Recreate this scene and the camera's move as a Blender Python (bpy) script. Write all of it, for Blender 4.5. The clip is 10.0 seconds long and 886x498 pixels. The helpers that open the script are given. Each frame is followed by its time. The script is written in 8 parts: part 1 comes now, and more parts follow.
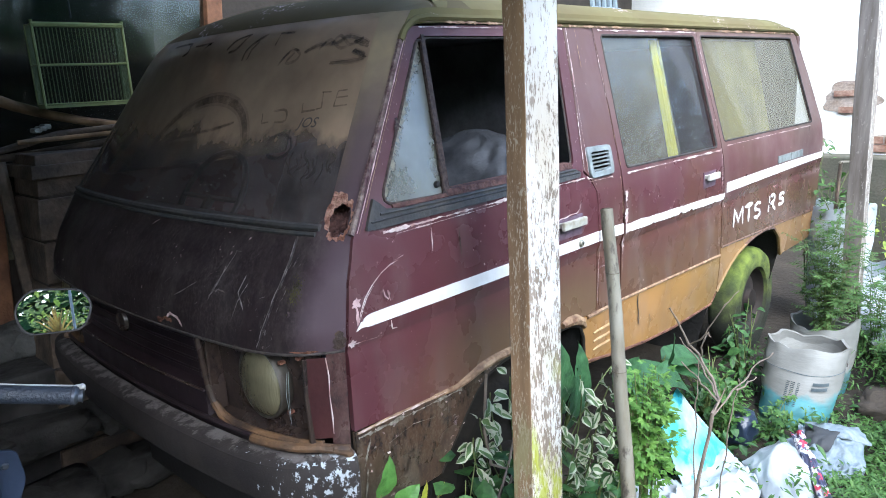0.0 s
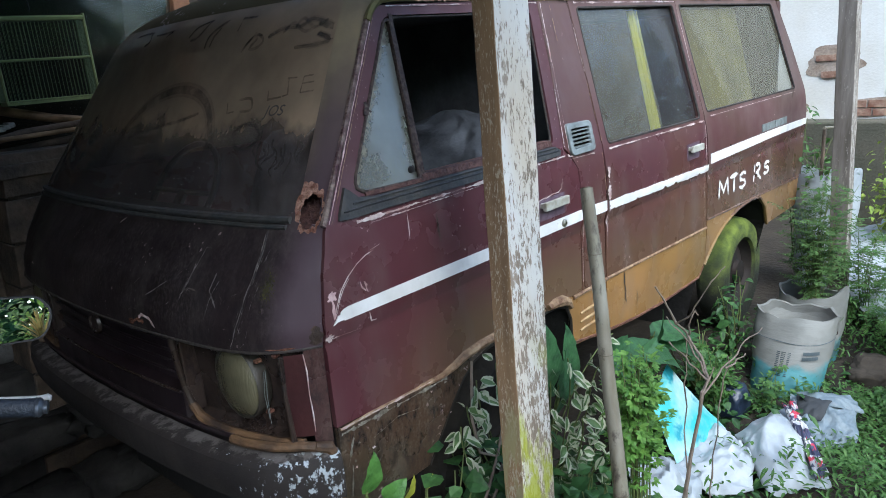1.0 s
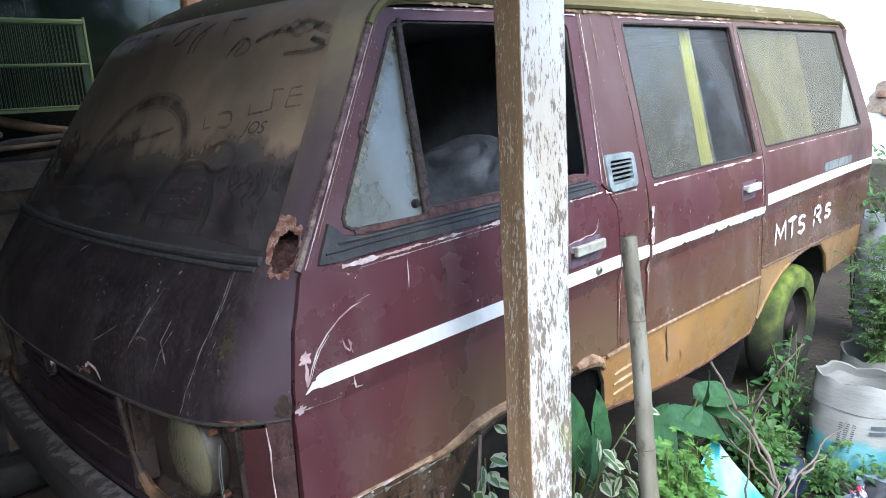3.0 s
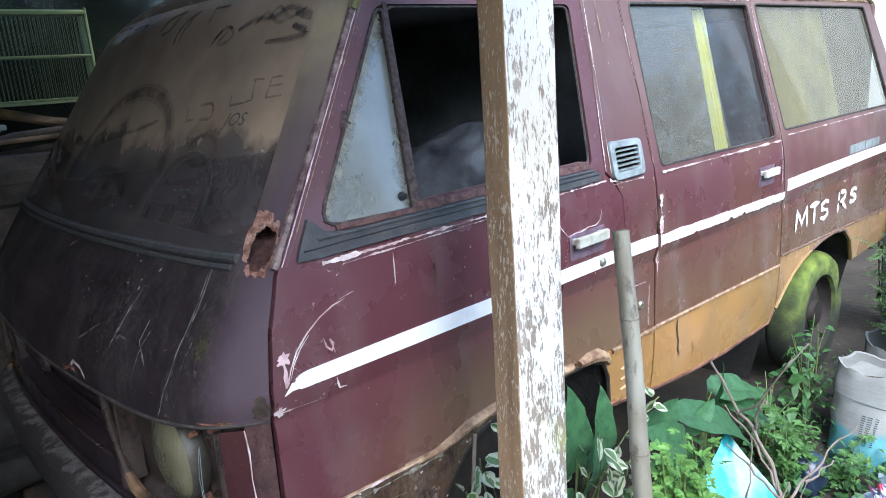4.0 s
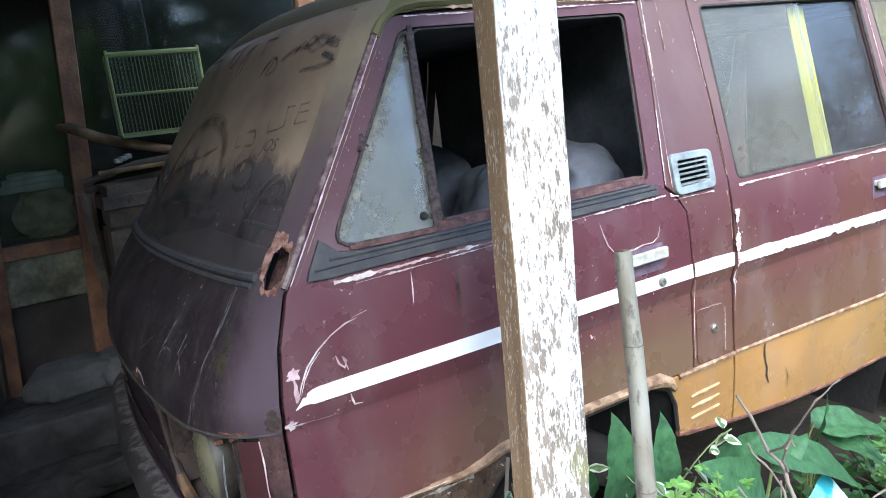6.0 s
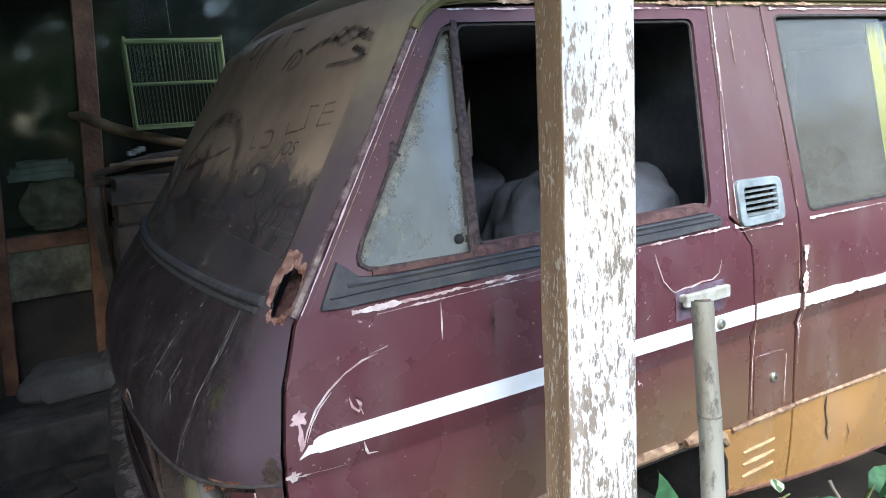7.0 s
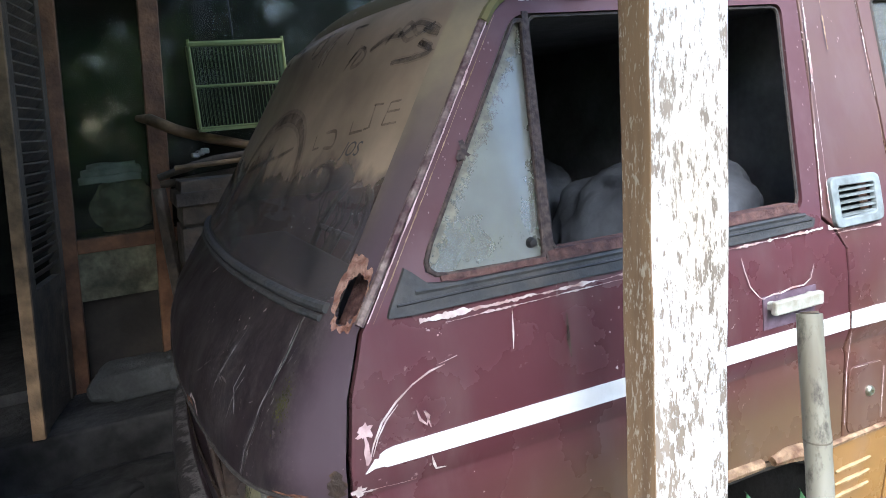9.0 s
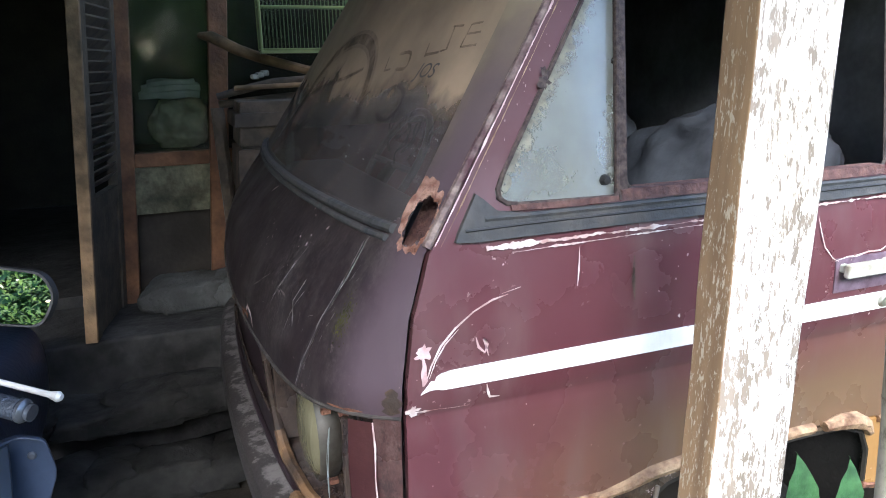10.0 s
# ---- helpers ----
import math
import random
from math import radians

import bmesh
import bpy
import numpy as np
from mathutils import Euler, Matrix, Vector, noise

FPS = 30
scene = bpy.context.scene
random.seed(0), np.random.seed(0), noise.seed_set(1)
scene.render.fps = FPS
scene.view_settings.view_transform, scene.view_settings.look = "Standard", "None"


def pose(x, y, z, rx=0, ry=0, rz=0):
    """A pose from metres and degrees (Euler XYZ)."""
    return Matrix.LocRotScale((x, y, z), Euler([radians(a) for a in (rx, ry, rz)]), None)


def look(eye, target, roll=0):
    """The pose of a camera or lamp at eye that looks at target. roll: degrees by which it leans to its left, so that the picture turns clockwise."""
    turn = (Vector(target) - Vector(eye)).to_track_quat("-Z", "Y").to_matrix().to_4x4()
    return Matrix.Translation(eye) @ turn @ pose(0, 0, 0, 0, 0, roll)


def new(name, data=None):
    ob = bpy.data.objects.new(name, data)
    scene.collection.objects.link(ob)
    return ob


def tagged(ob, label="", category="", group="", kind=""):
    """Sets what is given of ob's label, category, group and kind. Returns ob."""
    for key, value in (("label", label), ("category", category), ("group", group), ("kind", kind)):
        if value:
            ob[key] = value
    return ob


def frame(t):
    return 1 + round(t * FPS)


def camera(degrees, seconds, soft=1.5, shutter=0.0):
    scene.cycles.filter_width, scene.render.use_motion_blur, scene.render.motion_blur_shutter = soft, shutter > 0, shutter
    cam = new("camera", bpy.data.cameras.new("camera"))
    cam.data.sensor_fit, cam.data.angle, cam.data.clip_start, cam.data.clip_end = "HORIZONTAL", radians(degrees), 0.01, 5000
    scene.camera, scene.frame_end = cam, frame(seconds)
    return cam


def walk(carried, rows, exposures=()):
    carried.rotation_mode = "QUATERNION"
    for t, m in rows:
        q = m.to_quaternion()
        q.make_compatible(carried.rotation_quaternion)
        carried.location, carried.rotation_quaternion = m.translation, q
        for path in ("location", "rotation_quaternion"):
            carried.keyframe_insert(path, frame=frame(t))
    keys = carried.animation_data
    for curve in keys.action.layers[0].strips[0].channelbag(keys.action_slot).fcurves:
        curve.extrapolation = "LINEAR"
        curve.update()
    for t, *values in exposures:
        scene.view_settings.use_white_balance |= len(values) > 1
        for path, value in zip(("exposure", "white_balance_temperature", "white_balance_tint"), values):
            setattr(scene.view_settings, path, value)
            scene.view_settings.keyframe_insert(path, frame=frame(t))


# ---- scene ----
cam = camera(64.7, 10.0, 0.9)
PATH = [
    (0, (-0.48, -1.138, 1.554), (0.927, 0.206, 1.091), -3.0),
    (0.5, (-0.463, -1.157, 1.555), (0.954, 0.17, 1.077), -4.7),
    (1, (-0.422, -1.123, 1.552), (0.992, 0.194, 1.035), -5.3),
    (1.5, (-0.334, -1.054, 1.542), (1.095, 0.262, 1.067), -4.1),
    (2, (-0.248, -1.01, 1.547), (1.231, 0.261, 1.104), -3.2),
    (2.5, (-0.193, -0.974, 1.539), (1.252, 0.332, 1.08), -1.9),
    (2.7, (-0.189, -0.962, 1.526), (1.213, 0.397, 1.092), -2.6),
    (4, (-0.083, -0.973, 1.527), (1.221, 0.466, 1.047), -4.4),
    (4.5, (-0.05, -1.042, 1.514), (1.049, 0.571, 1.08), -4.1),
    (5, (0.034, -1.108, 1.505), (1.119, 0.522, 1.097), -4.0),
    (5.5, (0.078, -1.122, 1.493), (1.068, 0.554, 1.035), -7.6),
    (5.7, (0.085, -1.127, 1.501), (1.046, 0.573, 1.072), -7.3),
    (6.8, (0.178, -0.98, 1.526), (1.227, 0.684, 1.167), -5.4),
    (7, (0.174, -0.944, 1.52), (1.113, 0.78, 1.136), -4.2),
    (7.5, (0.183, -0.896, 1.501), (1.036, 0.856, 1.05), -3.0),
    (8, (0.218, -0.888, 1.51), (1.037, 0.887, 1.089), -3.9),
    (8.5, (0.21, -0.87, 1.518), (1.049, 0.9, 1.112), -4.9),
    (9, (0.181, -0.883, 1.52), (0.978, 0.912, 1.144), -5.1),
    (9.5, (0.165, -0.896, 1.502), (0.823, 0.936, 1.04), -3.9),
    (10, (0.14, -0.856, 1.488), (0.821, 0.953, 0.975), -1.1),
]
EXPOSURES = [(0.0, 2.37, 5890, 8), (0.5, 1.83, 5890, 6), (1.0, 1.59, 5890, 5), (1.5, 1.59, 5890, 6), (2.0, 2.27, 5890, 8), (2.7, 2.29, 5890, 8),
             (4.0, 2.42, 5740, 8), (4.5, 2.54, 5840, 8), (5.0, 2.62, 5840, 7), (5.7, 2.64, 5840, 8), (7.0, 2.48, 5990, 8), (7.5, 2.64, 6090, 8),
             (8.0, 2.72, 6090, 8), (8.5, 2.76, 6090, 9), (9.0, 2.66, 6140, 9), (9.5, 2.83, 6190, 9), (10.0, 2.97, 6190, 9)]
walk(cam, [(t, look(eye, target, roll)) for t, eye, target, roll in PATH], EXPOSURES)

# ---- light ----
SUN_EL, SUN_AZ = 46.0, -116.0      # azimuth from +x towards +y
world = bpy.data.worlds.new("world")
scene.world = world
world.use_nodes = True
wn = world.node_tree
sky = wn.nodes.new("ShaderNodeTexSky")
sky.sky_type = 'NISHITA'
sky.sun_disc = False
sky.sun_elevation = radians(SUN_EL)
sky.sun_rotation = radians(90 - SUN_AZ)
wn.links.new(sky.outputs[0], wn.nodes["Background"].inputs[0])
wn.nodes["Background"].inputs[1].default_value = 0.15
sun_data = bpy.data.lights.new("sun", 'SUN')
sun_data.energy, sun_data.angle, sun_data.color = 2.2, radians(60), (1.0, 0.97, 0.92)
sun = new("sun", sun_data)
sd = Vector((math.cos(radians(SUN_EL)) * math.cos(radians(SUN_AZ)), math.cos(radians(SUN_EL)) * math.sin(radians(SUN_AZ)), math.sin(radians(SUN_EL))))
sun.matrix_world = look(sd * 30, (0, 0, 0))

G = 0.10          # height of the ground
W = 1.57          # width of the van's body
HOUSE_Y = 2.145    # face of the house wall
rng = random.Random(7)


# ---- mesh helpers ----
def part(name, bm, material, parent=None, label="", smooth=False, bevel=0.0, category="", group="", kind=""):
    """Links a bmesh as one mesh object, under a parent if there is one."""
    bmesh.ops.recalc_face_normals(bm, faces=bm.faces)
    me = bpy.data.meshes.new(name)
    bm.to_mesh(me)
    bm.free()
    for m in (material if isinstance(material, (list, tuple)) else [material]):
        me.materials.append(m)
    if smooth:
        me.shade_smooth()
        if smooth == "angle":
            me.set_sharp_from_angle(angle=radians(40))
    ob = new(name, me)
    if parent:
        ob.parent = parent
        if parent.type == 'EMPTY':
            ob.matrix_parent_inverse = Matrix.Translation(parent.location).inverted()
    if bevel:
        b = ob.modifiers.new("bevel", 'BEVEL')
        b.width, b.segments, b.limit_method, b.angle_limit, b.harden_normals = bevel, 2, 'ANGLE', radians(38), True
    return tagged(ob, label, category, group, kind)


def thing(name, label, category, at=(0, 0, 0), group="", kind=""):
    ob = new(name)
    ob.empty_display_size = 0.05
    ob.location = at
    return tagged(ob, label, category, group, kind)


def box(bm, x0, x1, y0, y1, z0, z1, m=None):
    vs = [bm.verts.new((x, y, z)) for x in (x0, x1) for y in (y0, y1) for z in (z0, z1)]
    if m is not None:
        for v in vs:
            v.co = m @ v.co
    for f in ((0, 1, 3, 2), (4, 6, 7, 5), (0, 4, 5, 1), (2, 3, 7, 6), (0, 2, 6, 4), (1, 5, 7, 3)):
        bm.faces.new([vs[i] for i in f])
    return vs


def tube(bm, pts, radii, sides=8, caps=True):
    """A tube along points, with a radius at each."""
    pts = [Vector(p) for p in pts]
    if not isinstance(radii, (list, tuple)):
        radii = [radii] * len(pts)
    rings, side = [], None
    for i, p in enumerate(pts):
        d = (pts[min(i + 1, len(pts) - 1)] - pts[max(i - 1, 0)]).normalized()
        if side is None:
            side = d.orthogonal().normalized()
        side = (side - d * side.dot(d))
        side = side.normalized() if side.length > 1e-6 else d.orthogonal().normalized()
        up = d.cross(side)
        rings.append([bm.verts.new(p + radii[i] * (math.cos(a) * side + math.sin(a) * up)) for a in [2 * math.pi * k / sides for k in range(sides)]])
    for a, b in zip(rings, rings[1:]):
        for k in range(sides):
            bm.faces.new((a[k], a[(k + 1) % sides], b[(k + 1) % sides], b[k]))
    if caps:
        bm.faces.new(rings[0][::-1])
        bm.faces.new(rings[-1])


def lathe(bm, profile, m, sides=32):
    """A turned body: profile of (radius, height) about the local z axis."""
    rings = []
    for r, h in profile:
        if r < 1e-5:
            rings.append([bm.verts.new(m @ Vector((0, 0, h)))])
        else:
            rings.append([bm.verts.new(m @ Vector((r * math.cos(a), r * math.sin(a), h))) for a in [2 * math.pi * k / sides for k in range(sides)]])
    for a, b in zip(rings, rings[1:]):
        for k in range(sides):
            j = (k + 1) % sides
            if len(a) == 1 and len(b) > 1:
                bm.faces.new((a[0], b[j], b[k]))
            elif len(b) == 1 and len(a) > 1:
                bm.faces.new((a[k], a[j], b[0]))
            elif len(a) > 1:
                bm.faces.new((a[k], a[j], b[j], b[k]))


def rounded(pts, r=0.03, n=4):
    """A polygon with its corners rounded; a point may carry a radius of its own."""
    out = []
    k = len(pts)
    for i in range(k):
        p = Vector(pts[i][:2])
        rad = pts[i][2] if len(pts[i]) > 2 else r
        a, b = Vector(pts[i - 1][:2]), Vector(pts[(i + 1) % k][:2])
        da, db = (a - p), (b - p)
        c = min(rad, da.length * 0.45, db.length * 0.45)
        if c < 1e-4:
            out.append(tuple(p))
            continue
        p0, p1 = p + da.normalized() * c, p + db.normalized() * c
        for j in range(n + 1):
            s = j / n
            out.append(tuple((1 - s) ** 2 * p0 + 2 * s * (1 - s) * p + s * s * p1))
    return out


# ---- shader helpers ----
def material(name, color, rough=0.6, metal=0.0, vary=0.25, scale=8.0, bump=0.15, bump_scale=60.0, tint=None, spec=0.5):
    """A plain procedural surface: two scales of noise in the colour, and fine relief."""
    m = bpy.data.materials.new(name)
    m.use_nodes = True
    nt = m.node_tree
    b = nt.nodes["Principled BSDF"]
    b.inputs["Roughness"].default_value, b.inputs["Metallic"].default_value = rough, metal
    b.inputs["Specular IOR Level"].default_value = spec
    co = nt.nodes.new("ShaderNodeTexCoord")
    n1, n2 = nt.nodes.new("ShaderNodeTexNoise"), nt.nodes.new("ShaderNodeTexNoise")
    n1.inputs["Scale"].default_value, n1.inputs["Detail"].default_value = scale, 6
    n2.inputs["Scale"].default_value, n2.inputs["Detail"].default_value = bump_scale, 4
    nt.links.new(co.outputs["Object"], n1.inputs["Vector"])
    nt.links.new(co.outputs["Object"], n2.inputs["Vector"])
    ramp = nt.nodes.new("ShaderNodeValToRGB")
    t = tint or tuple(c * (1 - vary) for c in color)
    ramp.color_ramp.elements[0].position, ramp.color_ramp.elements[0].color = 0.35, (*t, 1)
    ramp.color_ramp.elements[1].position, ramp.color_ramp.elements[1].color = 0.65, (*color, 1)
    nt.links.new(n1.outputs["Fac"], ramp.inputs[0])
    mix = nt.nodes.new("ShaderNodeMix")
    mix.data_type, mix.blend_type = 'RGBA', 'MULTIPLY'
    mix.inputs["Factor"].default_value = vary
    nt.links.new(ramp.outputs[0], mix.inputs["A"])
    nt.links.new(n2.outputs["Fac"], mix.inputs["B"])
    nt.links.new(mix.outputs["Result"], b.inputs["Base Color"])
    bp = nt.nodes.new("ShaderNodeBump")
    bp.inputs["Strength"].default_value, bp.inputs["Distance"].default_value = bump, 0.01
    nt.links.new(n2.outputs["Fac"], bp.inputs["Height"])
    nt.links.new(bp.outputs[0], b.inputs["Normal"])
    return m


# ---- materials ----
def nodes_of(name):
    m = bpy.data.materials.new(name)
    m.use_nodes = True
    nt = m.node_tree
    return m, nt, nt.nodes["Principled BSDF"]


def noise_tex(nt, scale, detail=5, stretch=(1, 1, 1), rough=0.55):
    co, mp, n = nt.nodes.new("ShaderNodeTexCoord"), nt.nodes.new("ShaderNodeMapping"), nt.nodes.new("ShaderNodeTexNoise")
    mp.inputs["Scale"].default_value = stretch
    n.inputs["Scale"].default_value, n.inputs["Detail"].default_value, n.inputs["Roughness"].default_value = scale, detail, rough
    nt.links.new(co.outputs["Object"], mp.inputs[0])
    nt.links.new(mp.outputs[0], n.inputs["Vector"])
    return n.outputs["Fac"]


def ramp(nt, fac, lo, hi, a=(0, 0, 0), b=(1, 1, 1)):
    r = nt.nodes.new("ShaderNodeValToRGB")
    r.color_ramp.elements[0].position, r.color_ramp.elements[0].color = lo, (*a, 1)
    r.color_ramp.elements[1].position, r.color_ramp.elements[1].color = hi, (*b, 1)
    nt.links.new(fac, r.inputs[0])
    return r.outputs[0]


def mixc(nt, fac, a, b, mode='MIX'):
    n = nt.nodes.new("ShaderNodeMix")
    n.data_type, n.blend_type = 'RGBA', mode
    for key, v in (("Factor", fac), ("A", a), ("B", b)):
        s = n.inputs[key]
        if isinstance(v, (int, float)):
            s.default_value = v
        elif isinstance(v, tuple):
            s.default_value = (*v, 1)
        else:
            nt.links.new(v, s)
    return n.outputs["Result"]


def calc(nt, op, a, b=0.0):
    n = nt.nodes.new("ShaderNodeMath")
    n.operation = op
    for i, v in enumerate((a, b)):
        if isinstance(v, (int, float)):
            n.inputs[i].default_value = v
        else:
            nt.links.new(v, n.inputs[i])
    return n.outputs[0]


def fade(nt, v, lo, hi, a=0.0, b=1.0):
    """v mapped straight from lo..hi to a..b, clamped."""
    n = nt.nodes.new("ShaderNodeMapRange")
    for k, x in (("From Min", lo), ("From Max", hi), ("To Min", a), ("To Max", b)):
        n.inputs[k].default_value = x
    nt.links.new(v, n.inputs["Value"])
    return n.outputs[0]


def bump(nt, b, height, strength, dist=0.005):
    n = nt.nodes.new("ShaderNodeBump")
    n.inputs["Strength"].default_value, n.inputs["Distance"].default_value = strength, dist
    nt.links.new(height, n.inputs["Height"])
    nt.links.new(n.outputs[0], b.inputs["Normal"])


def coord(nt, axis):
    co, s = nt.nodes.new("ShaderNodeTexCoord"), nt.nodes.new("ShaderNodeSeparateXYZ")
    nt.links.new(co.outputs["Object"], s.inputs[0])
    return s.outputs[axis]


def paint(name, upper, lower, faded, chips=0.66, dust=0.25, dust_color=(0.20, 0.17, 0.15), split=0.797, fall=0.0, start=1.586, grit=0.0, veil=None, brown=None, clean_sheen=None, gloss=(0.16, 0.42), ground_sheen=None, drips=0.0, spec=0.55, patina_shade=None):
    """Old two-tone van paint: faded patches, dusty film, run-off streaks, small chips and painted reflections."""
    m, nt, b = nodes_of(name)
    z = coord(nt, 2)
    two = calc(nt, 'LESS_THAN', calc(nt, 'ADD', z, calc(nt, 'MULTIPLY', calc(nt, 'SUBTRACT', coord(nt, 0), start), fall)), split)
    up = mixc(nt, ramp(nt, noise_tex(nt, 2.2, 5), 0.35, 0.72), upper, faded)
    low = mixc(nt, ramp(nt, noise_tex(nt, 3.0, 6), 0.4, 0.75), lower, tuple(c * 0.62 for c in lower))
    if brown:
        up = mixc(nt, ramp(nt, noise_tex(nt, 1.7, 4, (1, 1, 1.6)), 0.46, 0.68), up, brown)
    # Rearward the tan turns olive: patina, with shade mixed into the same colour.
    if patina_shade:
        low = mixc(nt, fade(nt, calc(nt, 'ADD', coord(nt, 0), calc(nt, 'MULTIPLY', noise_tex(nt, 4.0, 5), 0.4)), patina_shade[0], patina_shade[1], 0.0, 0.75), low, patina_shade[2])
    c = mixc(nt, two, up, low)
    # Faded brown and the sunlit ground's reflection, painted over the lower maroon.
    if ground_sheen:
        w = calc(nt, 'MULTIPLY', calc(nt, 'SUBTRACT', ground_sheen[0], calc(nt, 'ADD', z, calc(nt, 'MULTIPLY', noise_tex(nt, 4.0, 6, (0.7, 1, 1.6)), 0.16))), ground_sheen[1])
        w = calc(nt, 'MULTIPLY', ramp(nt, w, 0.0, 1.0), calc(nt, 'SUBTRACT', 1.0, two))
        if len(ground_sheen) > 3:
            w = calc(nt, 'MULTIPLY', w, fade(nt, calc(nt, 'ADD', coord(nt, 0), calc(nt, 'MULTIPLY', noise_tex(nt, 5.0, 5), 0.25)), ground_sheen[3], ground_sheen[4]))
        c = mixc(nt, calc(nt, 'MULTIPLY', w, 0.8), c, ground_sheen[2])
    grime = ramp(nt, noise_tex(nt, 7.0, 8, (1.2, 1.2, 0.35)), 0.5, 0.8)
    c = mixc(nt, calc(nt, 'MULTIPLY', grime, dust), c, dust_color)
    specks = ramp(nt, noise_tex(nt, 70.0, 3), chips, chips + 0.03)
    patch = ramp(nt, noise_tex(nt, 5.0, 3), 0.55, 0.62)
    c = mixc(nt, calc(nt, 'MULTIPLY', specks, patch), c, (0.52, 0.40, 0.40))
    # Mask of the near corner: less grit, and a painted sky sheen.
    if clean_sheen:
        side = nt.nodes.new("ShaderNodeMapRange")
        side.inputs["From Min"].default_value, side.inputs["From Max"].default_value = clean_sheen
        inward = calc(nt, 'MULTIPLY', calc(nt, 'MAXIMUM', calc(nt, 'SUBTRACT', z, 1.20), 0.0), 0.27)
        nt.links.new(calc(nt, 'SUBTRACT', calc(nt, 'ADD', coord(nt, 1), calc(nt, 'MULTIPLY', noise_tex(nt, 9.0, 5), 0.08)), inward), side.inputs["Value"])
        plain = c
    if grit:
        g = ramp(nt, noise_tex(nt, 130.0, 9, (1, 1, 0.6), 0.75), 0.46, 0.66)
        g = calc(nt, 'MULTIPLY', g, ramp(nt, noise_tex(nt, 7.0, 6, (1, 1, 0.6)), 0.30, 0.62))
        c = mixc(nt, calc(nt, 'MULTIPLY', g, grit), c, tuple(min(1.0, v * 1.5) for v in dust_color))
        k = ramp(nt, noise_tex(nt, 34.0, 10, (1.2, 1.2, 0.6), 0.74), 0.48, 0.60)
        c = mixc(nt, calc(nt, 'MULTIPLY', k, 0.72), c, (0.012, 0.009, 0.011))
        for sc, st in ((60.0, (1, 1, 0.08)), (48.0, (1, 0.12, 1))):
            s = ramp(nt, noise_tex(nt, sc, 4, st, 0.6), 0.68, 0.72)
            s = calc(nt, 'MULTIPLY', s, ramp(nt, noise_tex(nt, 6.0, 3), 0.48, 0.60))
            c = mixc(nt, calc(nt, 'MULTIPLY', s, grit * 0.8), c, (0.26, 0.22, 0.20))
    if drips:
        d = ramp(nt, noise_tex(nt, 34.0, 6, (1, 1, 0.10), 0.65), 0.44, 0.66)
        d = calc(nt, 'MULTIPLY', d, fade(nt, calc(nt, 'ADD', z, calc(nt, 'MULTIPLY', noise_tex(nt, 9.0, 4), 0.25)), 1.12, 1.36, 0.15))
        c = mixc(nt, calc(nt, 'MULTIPLY', d, drips), c, (0.165, 0.145, 0.138))
    # The corner's lilac sky highlight is mixed into the colour here.
    if clean_sheen:
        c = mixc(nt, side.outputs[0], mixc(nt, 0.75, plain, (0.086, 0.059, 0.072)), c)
    film = 0.0
    if veil:
        lo, hi, veil_color, veil_most = veil
        t = nt.nodes.new("ShaderNodeMapRange")
        t.inputs["From Min"].default_value, t.inputs["From Max"].default_value = lo, hi
        nt.links.new(calc(nt, 'ADD', z, calc(nt, 'MULTIPLY', noise_tex(nt, 5.0, 7), 0.22)), t.inputs["Value"])
        film = calc(nt, 'MULTIPLY', t.outputs[0], ramp(nt, noise_tex(nt, 16.0, 7), 0.25, 0.6, (0.66, 0.66, 0.66), (0.97, 0.97, 0.97)))
        film = calc(nt, 'MULTIPLY', film, veil_most)
        if clean_sheen:
            film = calc(nt, 'MULTIPLY', film, calc(nt, 'MAXIMUM', calc(nt, 'ADD', 0.22, calc(nt, 'MULTIPLY', side.outputs[0], 0.78)), fade(nt, z, 1.40, 1.64)))
        c = mixc(nt, film, c, veil_color)
    nt.links.new(c, b.inputs["Base Color"])
    rough = ramp(nt, noise_tex(nt, 6.0, 6), 0.3, 0.75, (gloss[0],) * 3, (gloss[1],) * 3)
    if veil:
        rough = mixc(nt, film, rough, (0.85, 0.85, 0.85))
    nt.links.new(rough, b.inputs["Roughness"])
    b.inputs["Specular IOR Level"].default_value = spec
    bump(nt, b, noise_tex(nt, 22.0, 6), 0.10, 0.004)
    return m


